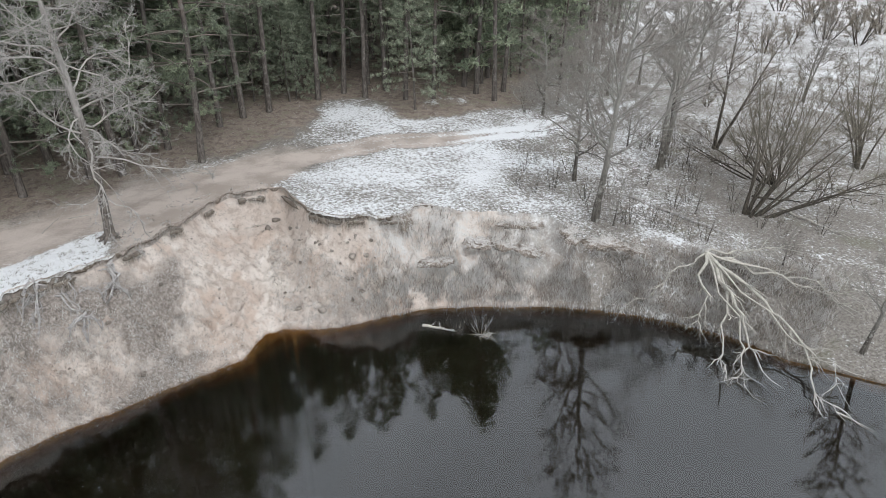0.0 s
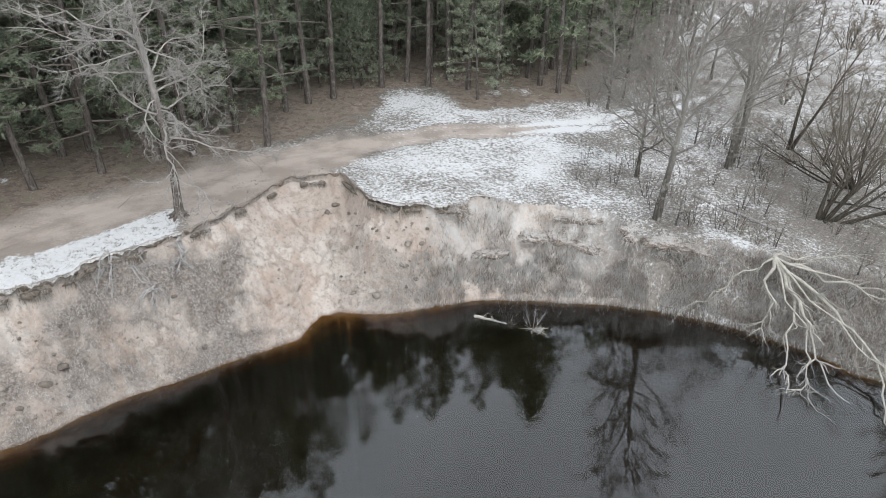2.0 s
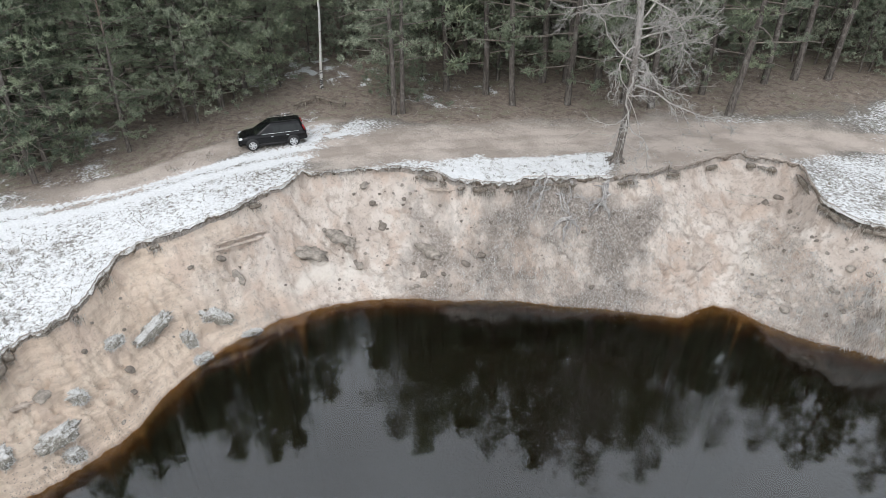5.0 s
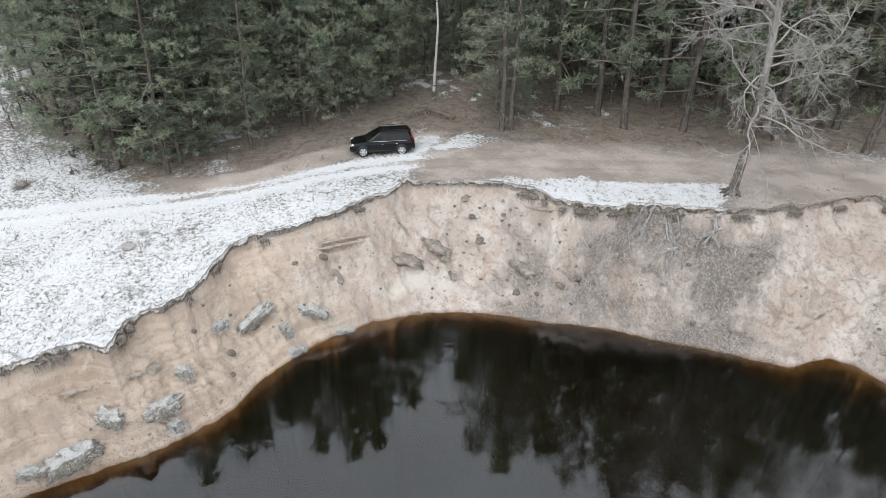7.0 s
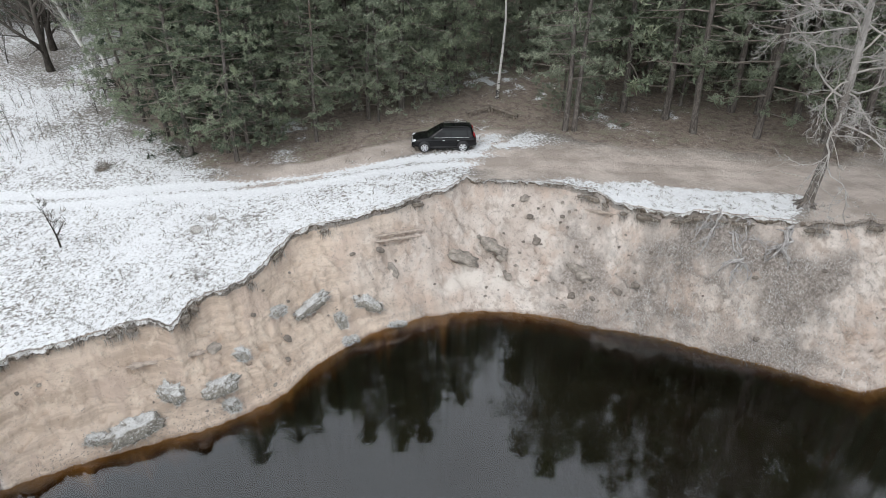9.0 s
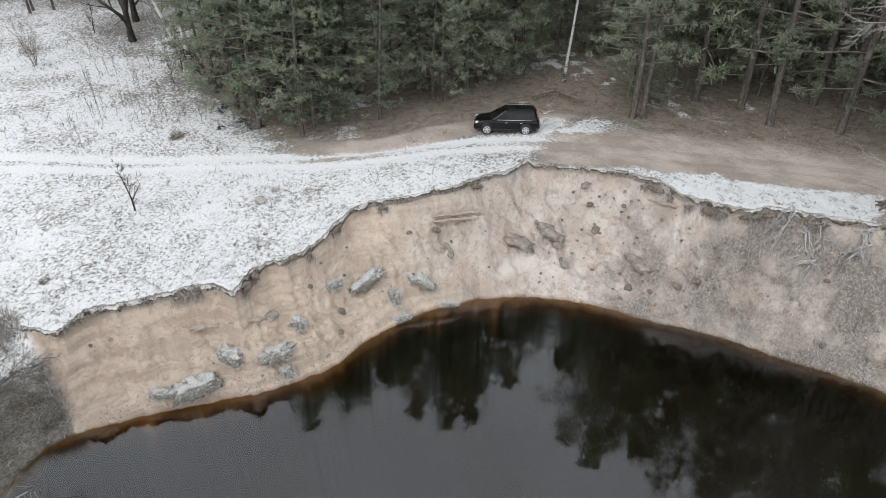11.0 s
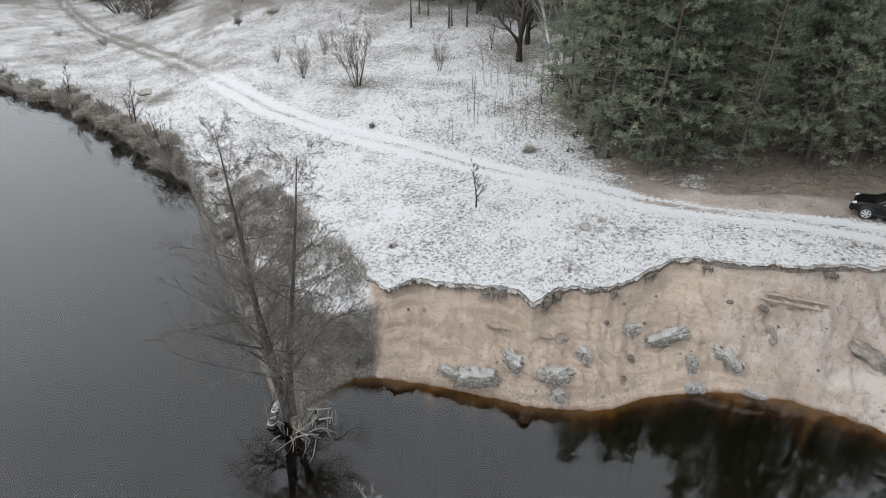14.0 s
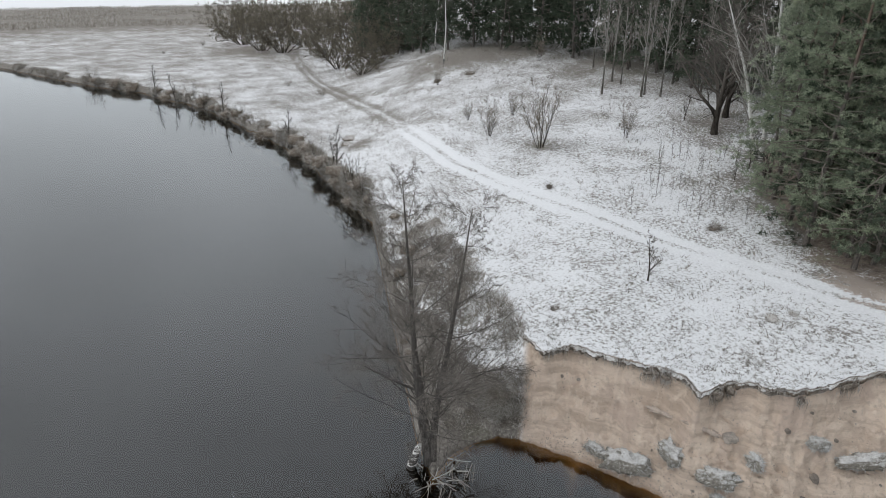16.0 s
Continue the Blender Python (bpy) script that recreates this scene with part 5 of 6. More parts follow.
    for p, size in (((-59.82, -4.28), 1.0), ((-55.51, -2.53), 1.1), ((-56.61, -4.96), 0.7), ((-72.84, -12.76), 1.0), ((-51.06, -45.58), 1.5), ((-51.6, -46.4), 1.1), ((-58.62, -60.79), 1.6), ((-58.1, -60.0), 1.2), ((-68.30, -85.18), 1.6), ((-69.84, -94.54), 1.2), ((-73.44, -104.73), 1.5), ((-74.77, -112.56), 1.7), ((-55.93, -2.59), 1.1), ((-56.78, -1.66), 0.8), ((-61.94, -4.18), 1.0)):
        copy_at(sapling, p, rng.uniform(0, 360), size)
    # thin stalks in the young growth in front of the wood
    stalk = make_bare("sapling", bare_parts(2.4, 0.014, 209, ((0.03, 0.02),), 0.25, 8, 0.35, 0.22, 0.04, 2, 3, 0.04, fine=0.010), "thin bare shoot standing in the snow", "sapling", stand((-56, -8), 0), GREY_BARK, TWIG, "young shoots at the edge of the wood")
    for _ in range(70):
        x, y = rng.uniform(-66, -46), rng.uniform(-13, -2)
        if float(inside(np.array([x]), np.array([y]), WOOD)[0]) < 0.3:
            copy_at(stalk, (x, y), rng.uniform(0, 360), rng.uniform(0.5, 1.15))
    # dark oaks with crooked limbs
    oak = make_bare("oak", bare_parts(13, 0.34, 210, ((0.0, 0.0),), 0.13, 26, 0.9, 0.50, 0.03, 6, 6, 0.09, fine=0.011, slim=1.5, haze=7), "dark bare oak with crooked limbs in the meadow", "tree", stand((-69.28, -8.94), 0), DARK_BARK, TWIG_DARK)
    copy_at(oak, (-76.03, -8.95), 110, 0.95)
    # birches
    birch = make_bare("birch", bare_parts(20, 0.135, 211, ((0.02, 0.0),), 0.42, 24, 0.5, 0.17, 0.02, 5, 4, 0.08, fine=0.010), "slender white birch with bare drooping twigs", "birch tree", stand((-44.50, 25.98), 0), BIRCH_BARK, TWIG_DARK, "birches", DARK_BARK)
    make_bare("birch", bare_parts(21, 0.25, 216, ((0.02, 0.03), (0.03, 0.30)), 0.22, 20, 0.6, 0.30, 0.03, 6, 5, 0.10, fine=0.012), "big forked white birch with wide bare limbs", "birch tree", stand((-61.62, -3.58), 200), BIRCH_BARK, TWIG, "birches", GREY_BARK)
    for p, turn, size, tilt in (((-94.45, -57.80), 60, 1.0, 0), ((-108.63, -68.49), 160, 1.0, 0), ((-158.31, -110.78), 160, 1.0, 0), ((-109.49, -3.67), 30, 1.1, 0), ((-143.91, -66.72), 90, 0.9, 0)):
        copy_at(birch, p, turn, size, tilt)
    # slender aspens and alders in front of the north-western wood
    aspen = make_bare("aspen", bare_parts(15, 0.13, 212, ((0.02, 0.01),), 0.3, 22, 0.55, 0.22, 0.05, 4, 4, 0.05, fine=0.010, haze=8), "slender bare aspen at the edge of the wood", "tree", stand((-81.08, -25.01), 0), GREY_BARK, TWIG, "aspens at the edge of the wood")
    for p in ((-87.96, -25.86), (-86.91, -24.32), (-81.58, -20.01), (-82.62, -19.87), (-82.27, -17.76), (-95.87, -31.35), (-103.46, -36.46), (-97.50, -26.11), (-89.42, -17.89), (-86.09, -13.56), (-102.59, -24.47), (-100.56, -18.85),
              (-109.59, -33.11), (-127.72, -69.93), (-135.18, -69.48), (-123.04, -81.42), (-141.27, -103.61), (-99.11, -11.49), (-89.68, -8.01), (-82.09, -4.29), (-110.54, -15.79), (-119.58, -25.93), (-124.88, -42.55), (-109.99, -40.48),
              (-160.58, -79.13), (-121.85, -69.51), (-138.38, -82.21)):
        copy_at(aspen, p, rng.uniform(0, 360), rng.uniform(0.8, 1.1))
    return birch


def build_north_west_wood():
    """Dark pines behind the aspens and birches."""
    rng = np.random.RandomState(8)
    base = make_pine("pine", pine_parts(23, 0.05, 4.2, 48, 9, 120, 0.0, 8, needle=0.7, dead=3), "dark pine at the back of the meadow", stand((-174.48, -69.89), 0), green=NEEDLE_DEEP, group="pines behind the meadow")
    used = []
    for _ in range(3000):
        a, r = rng.uniform(177, 219), rng.uniform(66, 190)
        edge = np.interp(a, [177, 186, 192, 197, 200, 204, 208, 214, 219], [70, 82, 92, 98, 108, 112, 118, 132, 165])
        if r < edge or r > edge + 26:
            continue
        p = (r * math.cos(radians(a)), r * math.sin(radians(a)))
        if used and min(math.hypot(p[0] - q[0], p[1] - q[1]) for q in used) < 4.2:
            continue
        copy_at(base, p, rng.uniform(0, 360), rng.uniform(0.85, 1.15))
        used.append(p)
        if len(used) > 120:
            break


build_pines()
build_bare_trees()
build_north_west_wood()


# ---- things on the banks ----
def face_at(az, s, off=0.0):
    """A point of the cut bank, s of the way from the water to the brink, off metres proud of it."""
    rw = float(shore_of(np.array([az]))[0])
    rr = max(float(brink_of(np.array([az]))[0]), rw + 1.5)
    r = rw + (rr - rw) * s
    x, y = r * math.cos(radians(az)), r * math.sin(radians(az))
    z = ground_at(x, y)
    return np.array((x - math.cos(radians(az)) * off * 0.75, y - math.sin(radians(az)) * off * 0.75, z + off * 0.65))


def build_snag():
    """The dead pine at the brink: each limb with its own crooked twigs."""
    rng = np.random.RandomState(77)
    at = (-19.61, 32.25)
    ob = thing("dead_pine", stand(at), "dead bleached pine with crooked bare limbs at the brink", "dead tree")
    n, height = 12, 18.5
    pts = [np.array((0.0, 0, -0.4))]
    for k in range(n):
        u = (k + 1) / n
        pts.append(np.array((0.25 * math.sin(u * 5.2) * (1 - 0.3 * u) + 0.1 * u, 0.18 * math.sin(u * 4 + 1) - 0.15, -0.4 + u * height)))
    pts = np.array(pts)
    rad = [0.34, 0.25, 0.23, 0.215, 0.20, 0.185, 0.17, 0.15, 0.13, 0.105, 0.08, 0.05, 0.02]
    trunk = Mesh()
    trunk.tube(pts, rad, 12)
    for k in range(7):
        a = k * 0.9 + 0.2
        foot = bent((0.15 * math.cos(a), 0.15 * math.sin(a), 0.32), (math.cos(a), math.sin(a), -0.5), 0.75, 3, 0.1, -0.05, rng)
        trunk.tube(foot, [0.13, 0.10, 0.07, 0.03], 6)
    part("trunk", trunk, DEAD_WOOD, ob)
    for b in range(40):
        u = 0.29 + 0.69 * ((b + rng.rand() * 0.7) / 40)
        k = min(int(u * n), n - 1)
        p = pts[k] + (pts[k + 1] - pts[k]) * (u * n - k)
        a = b * 2.399 + rng.randn() * 0.4
        length = (7.4 if u < 0.75 else 5.4) * rng.uniform(0.55, 1.2) * (1.12 - 0.45 * u)
        limb_m, twig_m = Mesh(), Mesh()
        limb = bent(p, (math.cos(a), math.sin(a), rng.uniform(-0.25, 0.35)), length, 8, 0.25, -0.035 if u < 0.5 else 0.0, rng)
        r = 0.018 + 0.0062 * length
        limb_m.tube(limb, taper(r, 8, 0.22), 6)
        for c in range(rng.randint(9, 14)):
            v = rng.uniform(0.25, 0.98)
            i = min(int(v * 8), 7)
            q = limb[i] + (limb[i + 1] - limb[i]) * (v * 8 - i)
            l2 = length * rng.uniform(0.18, 0.42)
            br = bent(q, turned(limb[i + 1] - limb[i], rng.uniform(0.5, 1.1), rng), l2, 5, 0.24, -0.02, rng)
            limb_m.tube(br, taper(r * 0.42, 5, 0.25), 4, close=False)
            for e in range(11):
                j = rng.randint(1, 6)
                q2 = br[j]
                l3 = rng.uniform(0.25, 0.75)
                tw = bent(q2, turned(br[j] - br[j - 1], rng.uniform(0.3, 1.1), rng), l3, 3, 0.25, 0.02, rng)
                twig_m.tube(tw, [0.012, 0.010, 0.008, 0], 3, close=False)
                for g in range(3):
                    j2 = rng.randint(0, 3)
                    twig_m.tube([tw[j2], tw[j2] + turned(tw[j2 + 1] - tw[j2], rng.uniform(0.4, 1.0), rng) * l3 * 0.5], [0.009, 0], 3, close=False)
        limb_ob = part("limb", limb_m, PALE_LIMB, ob)
        tagged(part("twig_spray", twig_m, TWIG_PALE, limb_ob, smooth=False), kind="stuff")


def build_roots():
    """Roots of the dead pine, each hanging out of the bank below its foot."""
    rng = np.random.RandomState(31)
    lines = ((((-21.16, 27.44), (-20.93, 27.08), (-20.81, 26.69), (-20.46, 25.61)), 0.05, 5), (((-21.42, 27.04), (-21.34, 26.52), (-21.22, 25.83)), 0.04, 5), (((-20.24, 28.35), (-20.46, 27.68)), 0.10, 1),
             (((-20.19, 28.33), (-19.79, 27.99), (-19.49, 27.48)), 0.05, 2), (((-20.24, 27.46), (-19.61, 27.20), (-18.87, 26.98)), 0.06, 2), (((-18.77, 26.87), (-18.91, 26.23), (-19.14, 25.78)), 0.055, 3),
             (((-18.75, 26.85), (-18.63, 26.36), (-18.37, 25.91)), 0.05, 3), (((-18.72, 26.92), (-18.34, 26.93), (-17.98, 26.69)), 0.045, 2), (((-18.58, 30.12), (-18.42, 29.67), (-18.17, 29.09), (-18.27, 28.33)), 0.09, 5),
             (((-18.18, 29.10), (-17.66, 28.76), (-17.38, 28.85)), 0.055, 2), (((-18.20, 29.21), (-18.30, 28.77), (-18.45, 28.30)), 0.05, 3), (((-18.20, 31.36), (-17.94, 31.26)), 0.03, 0), (((-17.71, 31.85), (-17.40, 31.58)), 0.03, 0),
             (((-21.06, 26.92), (-21.22, 26.37), (-21.52, 25.94)), 0.03, 4), (((-20.81, 26.93), (-20.72, 26.19), (-20.71, 25.77)), 0.03, 4), (((-19.54, 28.14), (-19.04, 28.34), (-18.57, 28.48)), 0.035, 3))
    first = np.array((*lines[0][0][0], 0.0))
    ob = thing("exposed_root", pose(*first), "grey tree roots hanging out of the eroded bank", "root")
    for line, r, forks in [l for l in lines for _ in range(3 if l[2] > 1 else 1)]:
        me, pts = Mesh(), []
        r = r * rng.uniform(0.8, 1.6)
        for k, (p, q) in enumerate(zip(line, line[1:])):
            for u in (0.0, 0.5):
                x, y = p[0] + (q[0] - p[0]) * u, p[1] + (q[1] - p[1]) * u
                pts.append(np.array((x, y, ground_at(x, y) + (0.34 if k or u else 0.02))) + rng.randn(3) * 0.11 - first)
        x, y = line[-1]
        pts.append(np.array((x, y, ground_at(x, y) + 0.12)) - first)
        me.tube(pts, taper(r, len(pts) - 1, 0.35), 6)
        for c in range(forks):
            j = rng.randint(1, len(pts))
            way = pts[j] - pts[j - 1]
            me.tube(bent(pts[j], turned(way, rng.uniform(0.3, 0.8), rng), rng.uniform(0.25, 0.6), 4, 0.18, -0.05, rng), taper(r * 0.5, 4, 0.3), 4)
        part("root_strand", me, ROOT_WOOD, ob)


def lump(axis, thick, height, rng, rough=0.22, n=4):
    """An uneven block, long along axis."""
    bm = bmesh.new()
    bmesh.ops.create_icosphere(bm, subdivisions=n, radius=1.0)
    off = Vector(rng.uniform(-50, 50, 3))
    length = np.linalg.norm(axis) / 2
    turn = Matrix.Rotation(math.atan2(axis[1], axis[0]), 3, "Z") @ Matrix.Rotation(-math.asin(max(-1, min(1, axis[2] / (2 * length)))), 3, "Y")
    for v in bm.verts:
        c = v.co.copy()
        box = Vector([math.copysign(abs(t) ** 0.8, t) for t in c])
        real = Vector((box.x * length, box.y * thick, box.z * height))
        k = 1 + rough * noise.fractal(real * 2.6 + off, 1.0, 2.0, 4) + 0.5 * rough * noise.noise(real * 9 + off)
        v.co = turn @ Vector((box.x * length * k, box.y * thick * k, box.z * height * k))
    me = Mesh()
    me.take(bm)
    return me


def fuzz(ob, me, n, length, fall, material, rng):
    """Dry grass on an uneven block."""
    v = np.concatenate(me.v)
    base = v[rng.randint(0, len(v), n)]
    way = base / (np.linalg.norm(base, axis=1, keepdims=True) + 1e-6) + rng.randn(n, 3) * 0.55 + np.array((0, 0, fall))
    hair = Mesh()
    hair.spikes(base * 0.96, base + way * rng.uniform(0.4, 1.0, (n, 1)) * length, 0.024)
    tagged(part("grass_tuft", hair, material, ob, smooth=False), kind="stuff")


def build_clods():
    rng = np.random.RandomState(9)
    # ends on the slope, thickness, height
    for a, b, thick, high in (((-26.53, 3.94), (-27.79, 6.07), 0.34, 0.30), ((-27.41, 7.26), (-26.63, 8.83), 0.36, 0.30), ((-26.69, 6.22), (-26.21, 6.33), 0.26, 0.26), ((-26.56, 2.66), (-26.98, 3.59), 0.26, 0.22),
                              ((-24.76, 0.51), (-24.99, 1.23), 0.34, 0.28), ((-24.30, -2.99), (-23.35, -1.87), 0.42, 0.36), ((-23.50, -1.20), (-23.75, 0.46), 0.40, 0.34), ((-23.15, -5.37), (-23.30, -3.11), 0.52, 0.42),
                              ((-23.47, -6.27), (-23.34, -5.25), 0.30, 0.22), ((-25.59, 6.07), (-25.75, 6.94), 0.22, 0.18), ((-22.96, -0.41), (-23.09, 0.26), 0.30, 0.28), ((-26.08, 8.86), (-25.97, 9.84), 0.14, 0.12)):
        pa, pb = np.array((*a, ground_at(*a))), np.array((*b, ground_at(*b)))
        me = lump((pb - pa) * 0.92, thick * 1.05, high * 1.0, rng, 0.42)
        mid = (pa + pb) / 2
        block = single("turf_block", me, CLOD, "fallen block of grey turf dusted with snow, on the sand slope", "turf block", m=pose(mid[0], mid[1], max(mid[2], 0.0) + high * 0.45), group="fallen turf blocks")
        fuzz(block, me, 1300, 0.13, -0.15, STRAW_FROST, rng)
    for a, b, thick, high in (((-28.29, 13.69), (-27.31, 15.31), 0.5, 0.3), ((-28.44, 15.88), (-27.16, 17.18), 0.5, 0.3), ((-28.46, 9.95), (-27.85, 10.11), 0.2, 0.2), ((-24.89, 20.19), (-23.00, 20.45), 0.35, 0.25)):
        pa, pb = np.array((*a, ground_at(*a))), np.array((*b, ground_at(*b)))
        mid = (pa + pb) / 2
        single("soil_block", lump(pb - pa, thick * 1.1, high * 0.8, rng, 0.45), SOIL_GREY, "slumped block of grey soil stuck on the sand face", "soil block", m=pose(mid[0], mid[1], mid[2] + high * 0.02), group="slumped soil blocks")
    # sods that have slid part of the way down the eastern bank
    for a, b, thick, high in (((1.43, 36.28), (3.32, 36.42), 0.34, 0.22), ((3.17, 36.39), (5.32, 36.28), 0.30, 0.2), ((4.93, 36.17), (6.69, 35.89), 0.30, 0.2), ((8.22, 36.64), (9.00, 35.27), 0.34, 0.24), ((9.00, 35.31), (11.67, 35.65), 0.4, 0.26),
                              ((-1.58, 35.66), (0.67, 35.40), 0.30, 0.2), ((-2.56, 36.59), (-2.32, 36.54), 0.3, 0.25), ((11.67, 35.62), (13.36, 34.92), 0.3, 0.2), ((3.68, 37.59), (6.79, 37.78), 0.25, 0.18)):
        pa, pb = np.array((*a, ground_at(*a))), np.array((*b, ground_at(*b)))
        mid = (pa + pb) / 2
        me = lump(pb - pa, thick * 2.6, high * 1.2, rng, 0.34)
        sod = single("slipped_sod", me, SOD, "slipped ledge of frosted sod on the grassy bank", "sod", m=pose(mid[0], mid[1], mid[2] - high * 0.15), group="slipped sods")
        fuzz(sod, me, 1100, 0.42, -0.5, STRAW, rng)
    # crusts of layered sand that stand out near the top
    for a, b in (((-29.28, 9.34), (-29.25, 12.28)), ((-29.64, 9.69), (-29.49, 12.02)), ((-29.82, 10.18), (-29.84, 11.91)), ((-24.90, -2.14), (-25.17, -0.48)), ((-25.27, -4.29), (-25.19, -2.52)), ((-26.32, 22.11), (-24.53, 22.55))):
        pa, pb = np.array((*a, ground_at(*a))), np.array((*b, ground_at(*b)))
        mid = (pa + pb) / 2
        single("sand_ledge", lump((pb - pa) * 0.9, 0.14, 0.06, rng, 0.9), SANDROCK, "thin crusted ledge of layered sand on the bank", "sand ledge", m=pose(mid[0], mid[1], mid[2] + 0.03), group="sand ledges", smooth=False)
    # torn sods that hang over the brink, dark with roots
    for k in range(46):
        a = rng.choice([rng.uniform(117, 140), rng.uniform(94, 117), rng.uniform(140, 200)], p=[0.5, 0.28, 0.22])
        p, q = face_at(a, 0.955, 0.05), face_at(a + rng.uniform(0.5, 1.5), 0.955, 0.05)
        mid, big = (p + q) / 2, rng.uniform(0.5, 1.0)
        sod = thing("hanging_sod", pose(mid[0], mid[1], mid[2] + 0.10), "torn dark sod with dry grass hanging over the brink", "sod", "hanging sods")
        part("turf", lump(q - p, 0.24 * big, 0.17 * big, rng, 0.5, 3), SOD_DARK, sod)
        n, hair = 130, Mesh()
        u = rng.rand(n, 1)
        base = (p - mid) * (1 - u) + (q - mid) * u + rng.randn(n, 3) * 0.10
        out = np.array((-math.cos(radians(a)), -math.sin(radians(a)), 0)) * rng.uniform(0.05, 0.3, (n, 1))
        hair.spikes(base, base + out + np.array((0, 0, -1)) * rng.uniform(0.1, 0.5, (n, 1)) + rng.randn(n, 3) * 0.06, 0.022)
        tagged(part("grass_tuft", hair, STRAW_BRINK, sod, smooth=False), kind="stuff")
    # small dark lumps of soil that stick to the face
    shapes = [lump(np.array((0.42, 0.1, 0)), 0.19, 0.12, rng, 0.5, 3).data("soil_lump", m) for m in (SOIL, SOIL_GREY, SOIL, SOIL_GREY)]
    count = 0
    while count < 170:
        a, s = rng.uniform(94, 201), rng.uniform(0.1, 0.93)
        w = 0.10 + 0.9 * math.exp(-((a - 141) / 8) ** 2) + 0.5 * math.exp(-((a - 101) / 6) ** 2)
        if rng.rand() > w:
            continue
        p, size = face_at(a, s, 0.02), rng.choice([0.3, 0.5, 0.8, 1.3], p=[0.4, 0.35, 0.18, 0.07])
        o = single("soil_lump", shapes[rng.randint(4)], SOIL, "small lump of dark soil stuck to the sand face", "soil lump", group="soil lumps", m=pose(p[0], p[1], p[2], rng.uniform(-30, 30), rng.uniform(-30, 30), rng.uniform(0, 360)) @ Matrix.Diagonal((size, size * rng.uniform(0.7, 1.3), size, 1)), smooth=False)
        count += 1
    # pebbles and crumbs of sand at the foot
    n = 1400
    a = np.concatenate([rng.uniform(171, 200, n // 2), rng.uniform(98, 200, n // 2)])
    s = np.abs(rng.randn(n)) * 0.10
    s[n // 2:] = rng.uniform(0, 0.8, n - n // 2)
    m = Mesh()
    for q, t in zip(a, s):
        p, r = face_at(q, t, 0.01), rng.uniform(0.02, 0.07)
        v = p + r * np.array(((1, 0, 0), (-0.5, 0.8, 0), (-0.6, -0.7, 0), (0.1, 0.1, 0.8), (0, 0, -0.5))) * rng.uniform(0.6, 1.4, (5, 3))
        m.add(v, ((0, 1, 3), (1, 2, 3), (2, 0, 3), (1, 0, 4), (2, 1, 4), (0, 2, 4)))
    single("sand_crumbs", m, SANDROCK, "crumbs of sand and pebbles on the slope", "pebbles", "stuff", smooth=False)


def stick(name, pts, r, material, label, category, sides=6, forks=0, seed=0, group=""):
    """A lying branch with a few side shoots."""
    rng = np.random.RandomState(seed)
    pts = np.asarray(pts, float)
    ob = thing(name, pose(*pts[0]), label, category, group)
    line = pts - pts[0]
    fine = [line[0]]
    for a, b in zip(line, line[1:]):
        for u in (0.34, 0.67, 1.0):
            fine.append(a + (b - a) * u + (rng.randn(3) * 0.03 * np.linalg.norm(b - a) if u < 1 else 0))
    me = Mesh()
    me.tube(fine, taper(r, len(fine) - 1, 0.25), sides)
    part("stem", me, material, ob)
    for k in range(forks):
        j = rng.randint(1, len(fine) - 1)
        sh = Mesh()
        way = turned(fine[j] - fine[j - 1], rng.uniform(0.4, 0.9), rng) + np.array((0, 0, 0.1))
        l = np.linalg.norm(line[-1]) * rng.uniform(0.12, 0.3)
        br = bent(fine[j], way, l, 4, 0.2, 0, rng)
        sh.tube(br, taper(r * 0.4, 4, 0.2), 4, close=False)
        for _ in range(3):
            i = rng.randint(1, 5)
            sh.tube(bent(br[i], turned(br[i] - br[i - 1], 0.7, rng), l * 0.4, 2, 0.2, 0, rng), [r * 0.16, r * 0.12, 0.002], 3, close=False)
        part("shoot", sh, material, ob)
    return ob


